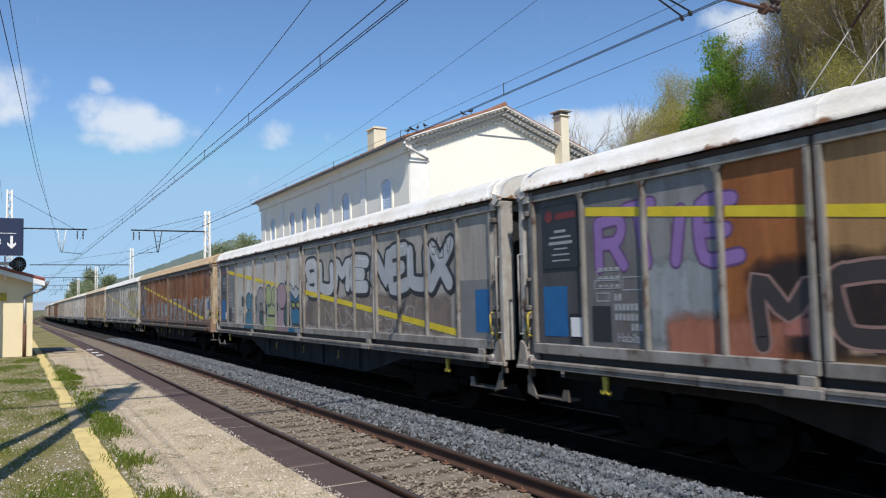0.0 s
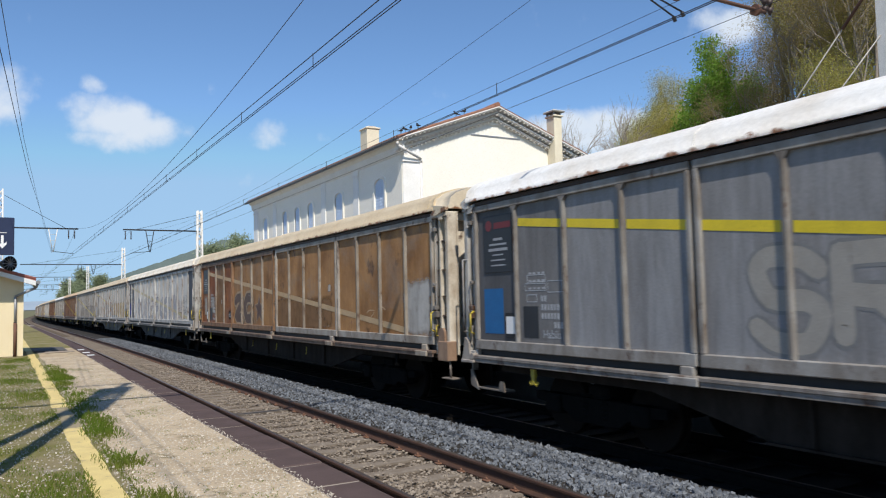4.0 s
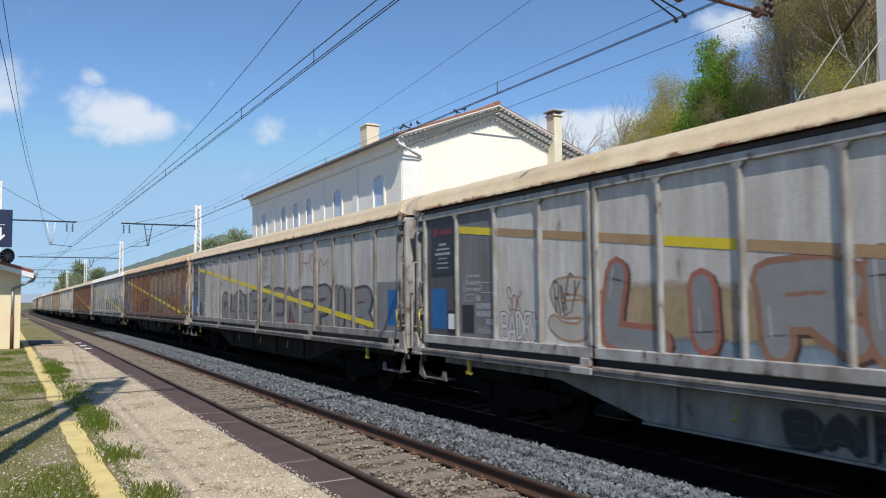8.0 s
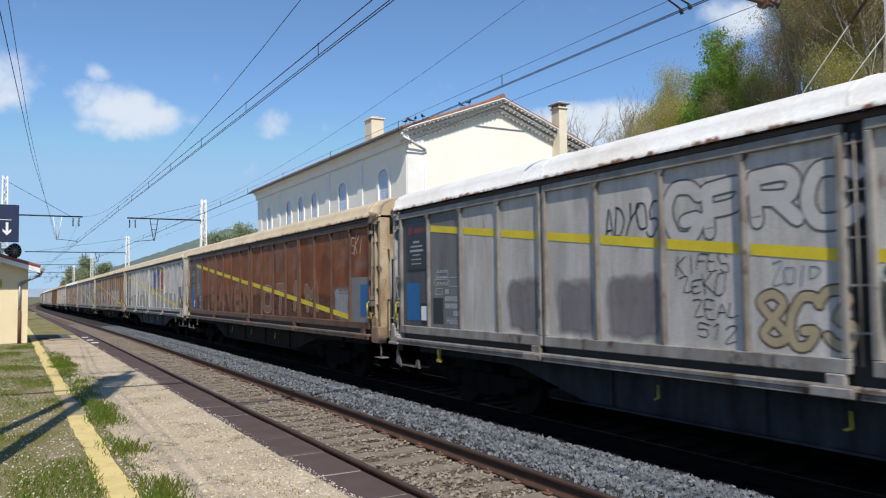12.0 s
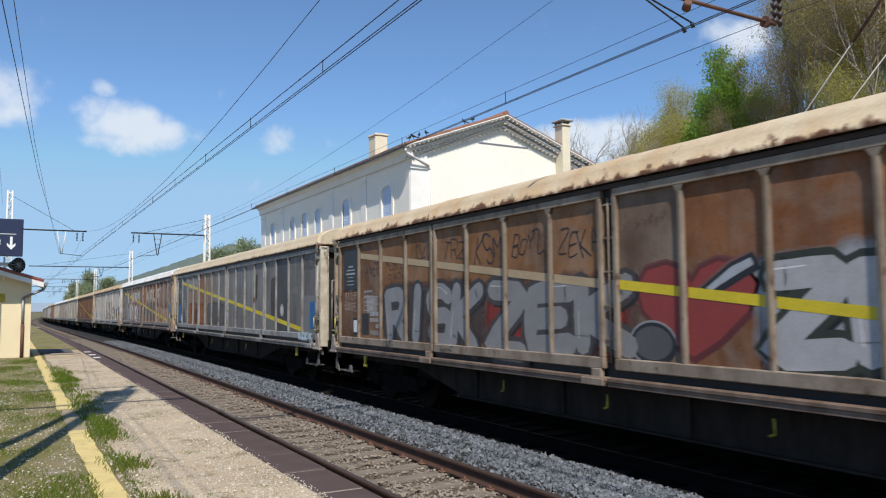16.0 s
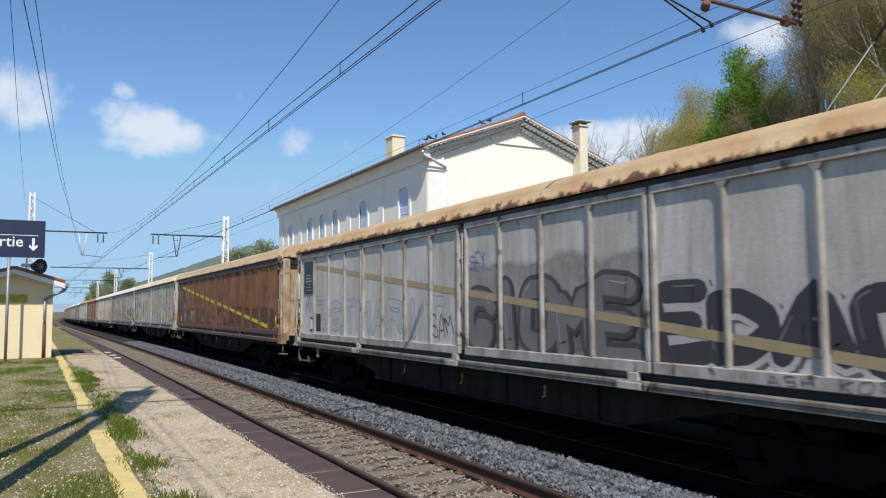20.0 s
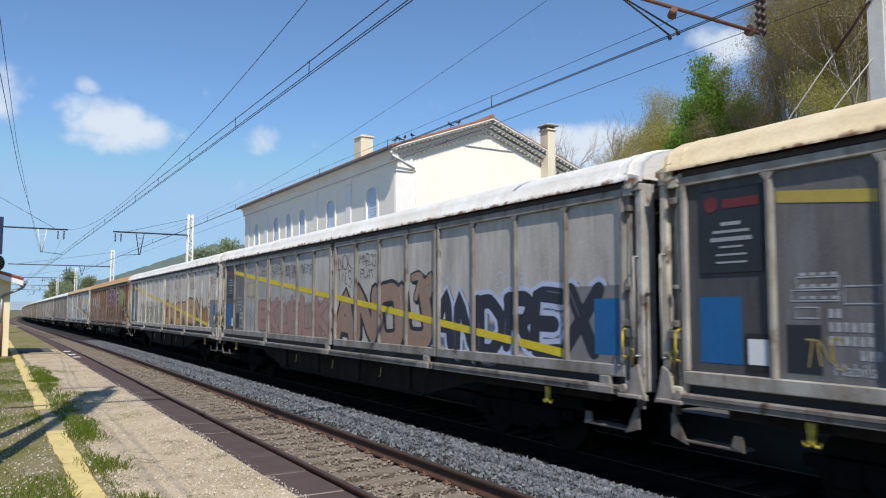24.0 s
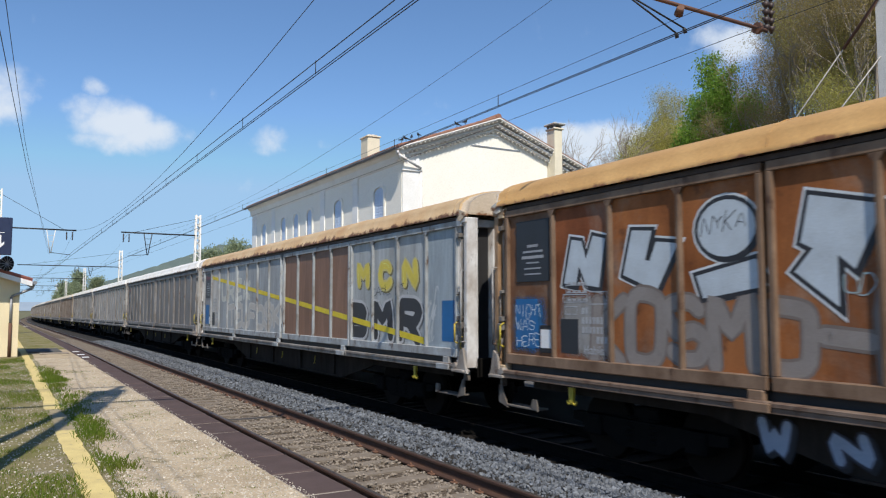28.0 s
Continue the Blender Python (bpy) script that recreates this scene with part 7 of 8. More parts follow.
            paint=[("field", "", 3.9, 1.36, 3.4, 0.8, (0.46, 0.34, 0.20), BLACK), ("field", "", 7.0, 1.38, 8.0, 0.95, (0.47, 0.31, 0.15), BLACK), ("outline", "S", 3.1, 1.42, 0.85, 0.98, (0.47, 0.42, 0.36), (0.40, 0.24, 0.14)), ("piece", "LI", 4.15, 1.36, 1.75, 1.0, (0.24, 0.235, 0.235), (0.36, 0.13, 0.085)), ("piece", "RUON", 6.1, 1.38, 3.9, 1.02, (0.27, 0.26, 0.25), (0.30, 0.15, 0.09)), ("field", "", 6.6, 1.42, 0.5, 0.6, (0.52, 0.33, 0.12), BLACK), ("field", "", 7.7, 1.5, 0.5, 0.5, (0.52, 0.33, 0.12), BLACK), ("outline", "MNUKES", 10.2, 1.40, 4.6, 1.0, (0.50, 0.36, 0.18), (0.26, 0.17, 0.11)), ("field", "", 4.2, 1.28, 11.0, 0.26, (0.24, 0.31, 0.37), BLACK), ("outline", "BADRY", 2.05, 1.4, 0.85, 0.4, (0.62, 0.585, 0.54), (0.13, 0.11, 0.11)), ("tag", "SOK", 2.2, 1.85, 0.35, 0.3, (0.34, 0.15, 0.12), BLACK), ("tag", "RAEY", 3.2, 1.8, 0.45, 0.5, (0.1, 0.09, 0.09), BLACK), ("piece", "BARIK", 6.2, 0.54, 1.75, 0.34, (0.02, 0.02, 0.022), (0.05, 0.05, 0.05)), ("field", "", 15.0, 1.42, 0.95, 0.75, (0.07, 0.13, 0.2), BLACK), ("tag", "PAE", 15.05, 1.6, 0.6, 0.6, (0.4, 0.45, 0.5), BLACK)]),
    6: like(GREY_WAGON, roof=CREAM, panels=[SLATE, MID] + [GREY] * 13 + [MID],
            paint=[("field", "", 4.0, 1.32, 3.8, 0.85, (0.27, 0.26, 0.25), BLACK), ("field", "", 8.1, 1.32, 6.7, 0.95, (0.30, 0.28, 0.27), BLACK), ("tag", "FLASH", 8.1, 3.1, 0.6, 0.2, (0.13, 0.13, 0.14), BLACK), ("tag", "KOSMO", 8.1, 2.85, 0.6, 0.2, (0.13, 0.13, 0.14), BLACK), ("tag", "SUROK", 8.1, 2.6, 0.6, 0.2, (0.13, 0.13, 0.14), BLACK), ("tag", "HCM", 11.15, 2.7, 1.7, 0.5, (0.36, 0.15, 0.12), BLACK), ("piece", "GLOUB", 4.05, 1.34, 3.9, 0.92, (0.20, 0.19, 0.185), (0.06, 0.055, 0.055)), ("piece", "ZENEPIR", 8.1, 1.34, 6.8, 0.95, (0.21, 0.20, 0.195), (0.07, 0.06, 0.06)), ("field", "", 8.3, 1.42, 0.6, 0.35, (0.42, 0.09, 0.07), BLACK), ("field", "", 6.1, 1.3, 0.4, 0.3, (0.42, 0.09, 0.07), BLACK), ("field", "", 9.7, 1.9, 0.3, 0.2, (0.42, 0.12, 0.1), BLACK), ("field", "", 10.4, 1.3, 0.4, 0.4, (0.42, 0.12, 0.1), BLACK)]),
    7: like(RUST_WAGON, roof=(0.66, 0.50, 0.33), rusty=True, panels=[SLATE, MID, (0.38, 0.24, 0.15), ORANGE, ORANGE, (0.3, 0.15, 0.08), RUST, RUST] + [(0.30, 0.14, 0.075)] * 7 + [(0.27, 0.15, 0.10)],
            paint=[("field", "", 8.1, 2.35, 7.0, 0.9, (0.36, 0.27, 0.19), BLACK), ("field", "", 3.0, 1.35, 4.6, 0.7, (0.17, 0.08, 0.045), BLACK), ("field", "", 9.0, 1.5, 3.4, 0.6, (0.30, 0.22, 0.16), BLACK), ("field", "", 2.05, 1.42, 0.9, 0.85, (0.25, 0.3, 0.36), BLACK), ("field", "", 3.1, 1.9, 3.0, 0.75, (0.36, 0.13, 0.045), BLACK), ("outline", "KOZA", 2.0, 1.75, 2.0, 0.75, ORANGE, (0.24, 0.1, 0.045)), ("outline", "RORE", 8.1, 1.5, 4.0, 0.9, (0.2, 0.13, 0.1), (0.11, 0.07, 0.06)), ("outline", "SVCE", 11.9, 2.2, 3.0, 0.6, (0.2, 0.12, 0.085), (0.42, 0.33, 0.24)), ("tag", "TERNTS", 3.0, 1.24, 2.2, 0.13, (0.5, 0.47, 0.43), BLACK), ("field", "", 15.0, 1.42, 0.95, 0.95, MID, BLACK)]),
    8: like(GREY_WAGON, belly=(0.045, 0.047, 0.052), panels=[SLATE, MID] + [GREY] * 13 + [MID], paint=[("field", "", 8.15, 1.42, 6.0, 0.8, (0.035, 0.075, 0.07), BLACK), ("outline", "TOYKANIBAL", 8.2, 1.5, 5.9, 0.75, (0.04, 0.085, 0.08), (0.6, 0.62, 0.6)), ("outline", "OLSNOC", 8.6, 2.2, 3.4, 1.0, GREY, (0.07, 0.07, 0.09)), ("outline", "GPRC", 5.95, 2.6, 2.1, 0.7, GREY, (0.1, 0.1, 0.11)), ("tag", "MAKS", 11.6, 2.5, 0.8, 0.4, BLACK, BLACK), ("tag", "ADYOS", 5.05, 2.75, 0.9, 0.4, BLACK, BLACK), ("tag", "ADYOS", 12.3, 2.75, 0.9, 0.45, BLACK, BLACK), ("tag", "GEERS", 13.3, 2.75, 1.7, 0.5, (0.06, 0.06, 0.08), BLACK), ("tag", "BAELOW", 14.2, 2.25, 0.8, 0.28, BLACK, BLACK), ("tag", "SMZ", 12.6, 1.75, 0.5, 0.3, (0.5, 0.1, 0.15), BLACK), ("tag", "KIFES", 6.1, 2.25, 0.7, 0.2, BLACK, BLACK), ("tag", "ZEKO", 6.15, 2.0, 0.6, 0.2, BLACK, BLACK), ("tag", "ZEAL", 6.3, 1.7, 0.6, 0.2, BLACK, BLACK), ("tag", "512", 6.35, 1.45, 0.5, 0.2, BLACK, BLACK), ("outline", "8G3", 7.05, 1.42, 0.9, 0.6, (0.45, 0.36, 0.22), (0.1, 0.07, 0.05)), ("tag", "Zoid", 7.2, 2.1, 0.5, 0.18, (0.1, 0.2, 0.3), BLACK),
                               ("field", "", 3.15, 1.42, 0.75, 0.75, (0.24, 0.22, 0.22), BLACK), ("field", "", 4.2, 1.42, 0.6, 0.75, (0.24, 0.22, 0.22), BLACK), ("field", "", 5.1, 1.42, 0.8, 0.75, (0.25, 0.22, 0.22), BLACK), ("field", "", 12.6, 1.45, 2.0, 0.55, (0.4, 0.35, 0.24), BLACK)]),
    9: like(RUST_WAGON, corner="wide", roof=CREAM, paint=[("field", "", 2.1, 1.28, 12.0, 0.7, (0.14, 0.062, 0.035), BLACK), ("field", "", 14.2, 1.42, 0.9, 0.7, (0.35, 0.35, 0.36), BLACK), ("outline", "RAVEN", 3.2, 1.5, 5.0, 0.9, RUST, (0.14, 0.065, 0.04)), ("tag", "SKI", 15.1, 2.9, 0.6, 0.4, (0.5, 0.42, 0.34), BLACK), ("outline", "OTIM", 9.0, 1.5, 4.4, 0.8, BROWN, (0.36, 0.26, 0.19))]),
    10: like(GREY_WAGON, belly=(0.1, 0.1, 0.095), label="pale grey wagon with bright blue and gold lettering", frame=(0.48, 0.48, 0.46), roof=CREAM, panels=[SLATE, MID] + [PALE] * 13 + [MID],
             paint=[("field", "", 2.1, 1.3, 5.7, 0.7, (0.46, 0.44, 0.40), BLACK), ("field", "", 8.9, 2.15, 3.2, 1.25, (0.52, 0.42, 0.18), BLACK), ("piece", "S", 9.08, 2.28, 0.84, 1.05, (0.06, 0.06, 0.36), GOLD), ("piece", "T", 10.08, 2.28, 0.86, 1.05, (0.06, 0.06, 0.36), GOLD), ("field", "", 11.0, 2.2, 0.95, 1.1, (0.42, 0.05, 0.04), BLACK), ("piece", "E", 11.08, 2.3, 0.84, 1.0, (0.36, 0.03, 0.035), GOLD), ("piece", "BAR", 4.1, 1.42, 3.4, 0.75, (0.52, 0.43, 0.27), (0.2, 0.14, 0.1)), ("outline", "JWDN", 2.1, 2.3, 4.6, 0.95, PALE, (0.37, 0.37, 0.37)), ("field", "", 9.0, 1.36, 5.6, 0.7, (0.46, 0.44, 0.41), BLACK), ("tag", "RAGGE", 4.25, 2.1, 0.7, 0.22, BLACK, BLACK), ("tag", "NAWS", 5.7, 2.1, 0.8, 0.25, BLACK, BLACK), ("tag", "NORAS", 8.1, 2.35, 0.7, 0.22, BLACK, BLACK), ("tag", "CA VA C EST SIMPLE", 2.1, 1.75, 1.8, 0.22, (0.38, 0.36, 0.34), BLACK), ("tag", "MAIS C EST", 2.15, 1.5, 1.4, 0.22, (0.38, 0.36, 0.34), BLACK), ("tag", "REIP", 5.7, 1.24, 0.5, 0.12, (0.2, 0.2, 0.2), BLACK)]),
    11: like(RUST_WAGON, corner="wide", rusty=True, label="rust-brown wagon with big silver lettering", roof=CREAM, band_c=(0.50, 0.37, 0.22), bright=(8, 9, 10, 11, 12, 13, 14), frame=(0.33, 0.27, 0.21), panels=[BROWN, (0.3, 0.16, 0.09)] + [(0.34, 0.17, 0.08)] * 6 + [(0.27, 0.19, 0.14), (0.30, 0.13, 0.06)] + [(0.31, 0.125, 0.05)] * 5 + [RUST], blue=False, red=False,
             paint=[("field", "", 2.0, 1.32, 3.4, 1.2, (0.10, 0.075, 0.07), BLACK), ("field", "", 5.35, 1.34, 3.1, 1.15, (0.17, 0.09, 0.075), BLACK), ("field", "", 5.5, 1.40, 2.8, 0.85, (0.30, 0.05, 0.04), BLACK), ("piece", "RISK", 2.15, 1.34, 3.1, 1.12, (0.28, 0.275, 0.285), (0.045, 0.04, 0.042)), ("piece", "ZEK", 5.45, 1.34, 2.9, 1.1, (0.27, 0.26, 0.26), (0.06, 0.05, 0.05)), ("block", FIG_HEART, 8.42, 1.45, 1.5, 1.1, (0.30, 0.045, 0.04), (0.13, 0.025, 0.025), (0.15, 0.05, 0.04)), ("block", FIG_BLADE, 9.35, 2.25, 0.55, 0.32, (0.42, 0.44, 0.47), BLACK, (0.2, 0.1, 0.08)), ("block", OVAL, 8.35, 1.38, 0.55, 0.42, (0.10, 0.095, 0.10), BLACK, (0.3, 0.3, 0.31)), ("field", "", 9.9, 1.3, 3.9, 1.3, (0.40, 0.41, 0.44), BLACK), ("piece", "ZREUS", 10.0, 1.36, 4.1, 1.12, (0.46, 0.45, 0.46), (0.035, 0.04, 0.03)), ("tag", "DREAM", 11.2, 2.55, 0.8, 0.2, (0.42, 0.14, 0.16), BLACK), ("tag", "KREEN", 14.9, 2.2, 0.8, 0.2, (0.6, 0.56, 0.5), BLACK), ("tag", "WOLF", 14.95, 1.95, 0.7, 0.2, (0.6, 0.56, 0.5), BLACK), ("tag", "SIZEB", 0.2, 2.25, 0.62, 0.2, (0.55, 0.5, 0.45), BLACK), ("tag", "ENOPE", 0.2, 2.0, 0.62, 0.2, (0.55, 0.5, 0.45), BLACK), ("tag", "AWEE", 1.2, 2.75, 0.75, 0.3, BLACK, BLACK), ("tag", "KOSMO", 2.15, 2.85, 0.75, 0.25, BLACK, BLACK), ("tag", "FLASH", 2.2, 2.58, 0.65, 0.2, BLACK, BLACK), ("tag", "OZG", 3.3, 3.0, 0.6, 0.28, BLACK, BLACK), ("tag", "TRZ", 4.2, 2.95, 0.75, 0.32, BLACK, BLACK), ("tag", "KSM", 5.15, 2.85, 0.75, 0.45, BLACK, BLACK), ("tag", "BOYZ", 6.1, 2.85, 0.7, 0.35, BLACK, BLACK), ("tag", "ZEKA", 7.1, 2.8, 0.8, 0.35, BLACK, BLACK), ("field", "", 1.25, 1.9, 0.5, 0.42, (0.42, 0.38, 0.35), BLACK), ("tag", "OHI", 2.1, 1.2, 0.4, 0.12, BLACK, BLACK), ("tag", "NOTE", 4.2, 1.2, 0.4, 0.12, BLACK, BLACK)]),
    12: like(GREY_WAGON, skin="streaked", label="dark streaked grey and orange wagon, weathered", frame=(0.33, 0.33, 0.33), roof=CREAM, end=(0.66, 0.61, 0.5), panels=[SLATE, MID, (0.36, 0.24, 0.155), (0.36, 0.20, 0.11), (0.36, 0.15, 0.06), (0.34, 0.24, 0.16), (0.27, 0.23, 0.20), (0.24, 0.225, 0.21), (0.24, 0.23, 0.22), (0.21, 0.20, 0.195), (0.26, 0.25, 0.24), (0.25, 0.24, 0.235), (0.20, 0.19, 0.185), (0.075, 0.073, 0.08), (0.2, 0.19, 0.18), MID],
             paint=[("field", "", 2.0, 2.85, 2.0, 0.6, (0.36, 0.36, 0.355), BLACK), ("field", "", 2.1, 1.38, 2.8, 0.9, (0.40, 0.15, 0.055), BLACK), ("field", "", 2.55, 1.5, 0.35, 0.8, (0.2, 0.1, 0.06), BLACK), ("field", "", 3.35, 1.95, 0.2, 0.28, (0.1, 0.06, 0.05), BLACK), ("field", "", 3.2, 1.5, 0.5, 0.45, (0.1, 0.06, 0.05), BLACK), ("field", "", 5.2, 1.42, 2.8, 0.85, (0.14, 0.13, 0.125), BLACK), ("tag", "NORAKOS", 15.03, 3.1, 0.9, 0.22, (0.05, 0.045, 0.06), BLACK), ("block", OVAL, 13.42, 1.88, 0.17, 0.22, (0.6, 0.58, 0.54), (0.5, 0.47, 0.44), (0.35, 0.3, 0.27)), ("field", "", 11.15, 2.35, 0.16, 0.8, (0.08, 0.075, 0.07), BLACK), ("field", "", 12.6, 1.75, 0.35, 1.2, (0.09, 0.085, 0.08), BLACK), ("piece", "DJOZIK", 14.9, 1.21, 0.9, 0.18, (0.6, 0.65, 0.68), (0.35, 0.48, 0.52)), ("tag", "ATEK", 14.3, 2.45, 0.5, 0.2, (0.4, 0.37, 0.33), BLACK)]),
    13: like(RUST_WAGON, corner="wide", label="rust-brown wagon with big silver and black lettering", roof=WHITE, frame=(0.3, 0.25, 0.22), panels=[SLATE, MID, (0.25, 0.2, 0.17)] + [(0.3, 0.17, 0.1)] * 3 + [(0.3, 0.2, 0.14)] + [ORANGE] * 2 + [RUST] * 6 + [MID],
             paint=[("field", "", 6.05, 1.42, 0.9, 0.95, (0.4, 0.46, 0.5), BLACK), ("field", "", 2.05, 1.42, 2.0, 0.9, (0.36, 0.37, 0.39), BLACK), ("piece", "B100", 3.2, 1.4, 2.8, 1.0, (0.72, 0.66, 0.63), BLACK), ("outline", "EL HACRE MF", 2.1, 2.6, 4.9, 0.58, (0.60, 0.62, 0.62), (0.55, 0.58, 0.60)), ("outline", "STOP", 6.12, 2.12, 0.76, 0.24, (0.6, 0.05, 0.06), (0.6, 0.05, 0.06)), ("outline", "MAKING", 6.12, 1.84, 0.78, 0.2, (0.04, 0.035, 0.04), (0.04, 0.035, 0.04)), ("outline", "WARS", 6.2, 1.56, 0.65, 0.2, (0.04, 0.035, 0.04), (0.04, 0.035, 0.04)), ("piece", "69", 7.1, 1.42, 1.95, 1.0, (0.07, 0.05, 0.042), (0.24, 0.19, 0.16)), ("piece", "RKS", 9.15, 1.42, 2.75, 1.0, (0.11, 0.075, 0.06), (0.20, 0.14, 0.11)), ("field", "", 7.3, 2.7, 0.6, 0.5, (0.4, 0.41, 0.43), BLACK), ("tag", "pelos", 7.35, 2.75, 0.5, 0.3, (0.25, 0.25, 0.27), BLACK), ("outline", "ACREJ", 9.05, 2.5, 2.9, 0.68, (0.58, 0.49, 0.38), (0.58, 0.49, 0.38)), ("outline", "PB", 12.15, 2.45, 0.85, 0.75, (0.58, 0.49, 0.38), (0.58, 0.49, 0.38)), ("field", "", 12.1, 1.34, 3.2, 0.8, (0.42, 0.22, 0.13), BLACK), ("outline", "OPOO", 12.1, 1.38, 3.1, 0.75, (0.44, 0.24, 0.15), (0.52, 0.40, 0.30)), ("outline", "AOWO", 13.0, 2.3, 2.6, 1.1, (0.29, 0.16, 0.085), (0.27, 0.29, 0.33)), ("tag", "BARIK", 3.2, 0.6, 0.8, 0.25, (0.5, 0.6, 0.68), BLACK), ("tag", "BUEP", 5.3, 0.6, 0.8, 0.28, (0.28, 0.35, 0.42), BLACK), ("tag", "KRSTI", 15.1, 2.3, 0.7, 0.7, (0.5, 0.46, 0.42), BLACK)]),
    14: like(GREY_WAGON, corner="wide", label="pale grey wagon with dark filled lettering and a rust-edged roof", frame=(0.48, 0.455, 0.425), roof=SAND, rusty=True, end=(0.62, 0.61, 0.59), blue=False, panels=[(0.61, 0.58, 0.535)] * 16, band_c=(0.42, 0.32, 0.18), red=False,
             paint=[("outline", "STMARIT", 2.0, 1.5, 5.4, 0.75, (0.5, 0.5, 0.49), (0.34, 0.33, 0.33)), ("field", "", 8.0, 1.4, 4.0, 1.4, (0.38, 0.355, 0.33), BLACK), ("field", "", 8.1, 1.4, 3.8, 0.75, (0.19, 0.175, 0.165), BLACK), ("piece", "GIOME", 8.1, 1.34, 3.75, 1.15, (0.19, 0.175, 0.165), (0.07, 0.062, 0.06)), ("piece", "EDAOS", 12.1, 1.38, 3.75, 0.95, (0.05, 0.045, 0.05), (0.50, 0.47, 0.44)), ("tag", "SEY", 8.2, 2.75, 0.5, 0.3, (0.08, 0.16, 0.5), BLACK), ("tag", "ASH KOSMO 11", 13.5, 1.24, 2.2, 0.12, (0.1, 0.1, 0.12), BLACK), ("tag", "SAM", 6.9, 1.5, 0.8, 0.4, BLACK, BLACK), ("field", "", 15.0, 1.45, 0.9, 0.85, (0.22, 0.2, 0.195), BLACK), ("tag", "RIS", 0.3, 2.0, 0.4, 0.5, (0.1, 0.16, 0.4), BLACK)]),
    15: like(RUST_WAGON, corner="wide", panels=[SLATE, BROWN] + [(0.36, 0.15, 0.065)] * 14, red=False, blue=False, paint=[("field", "", 0.2, 1.3, 15.4, 0.8, (0.17, 0.085, 0.05), BLACK), ("field", "", 1.3, 1.45, 0.6, 0.5, (0.42, 0.39, 0.36), BLACK), ("outline", "OMEGA", 5, 1.5, 5, 0.9, RUST, (0.16, 0.08, 0.05)), ("outline", "ART", 2.6, 1.5, 1.0, 0.5, (0.25, 0.32, 0.31), (0.5, 0.52, 0.5))]),
    16: like(GREY_WAGON, label="beige-grey wagon with bright green and orange lettering", frame=(0.42, 0.40, 0.36), roof=(0.78, 0.66, 0.45), end=(0.62, 0.57, 0.47), panels=[SLATE, MID] + [(0.45, 0.43, 0.40)] * 13 + [MID],
             band_c=(0.50, 0.38, 0.08), paint=[("field", "", 2.1, 1.4, 2.9, 1.3, (0.32, 0.2, 0.4), BLACK), ("piece", "SNL", 2.1, 1.32, 2.4, 0.95, (0.28, 0.6, 0.18), (0.07, 0.3, 0.05)), ("piece", "CP", 4.55, 1.32, 1.6, 0.95, (0.8, 0.35, 0.06), (0.05, 0.28, 0.5)), ("piece", "UG", 6.15, 1.32, 1.5, 0.95, (0.06, 0.45, 0.55), (0.8, 0.35, 0.06)), ("outline", "INDEX", 2.8, 2.5, 4.9, 0.65, (0.45, 0.43, 0.41), (0.62, 0.61, 0.6)), ("field", "", 8.0, 1.34, 7.7, 0.9, (0.39, 0.355, 0.315), BLACK), ("outline", "MOSRSA", 8.05, 1.34, 7.6, 1.5, (0.43, 0.405, 0.37), (0.11, 0.07, 0.05)), ("tag", "SEKA", 9.1, 2.95, 0.6, 0.3, (0.12, 0.11, 0.11), BLACK), ("tag", "MAKS", 13.1, 2.95, 1.3, 0.4, (0.2, 0.19, 0.19), BLACK), ("tag", "ROMAN", 14.1, 2.9, 0.9, 0.3, (0.16, 0.15, 0.15), BLACK), ("tag", "ROSK", 5.0, 0.62, 0.5, 0.26, (0.15, 0.2, 0.42), BLACK), ("tag", "SCANDASH", 12.8, 1.24, 1.8, 0.13, (0.16, 0.13, 0.12), BLACK), ("tag", "TNC", 1.2, 1.5, 0.4, 0.3, (0.4, 0.3, 0.1), BLACK)]),
    17: like(GREY_WAGON, label="grey wagon with dark blue block lettering", panels=[SLATE, MID] + [(0.46, 0.45, 0.44)] * 5 + [GREY] * 8 + [MID],
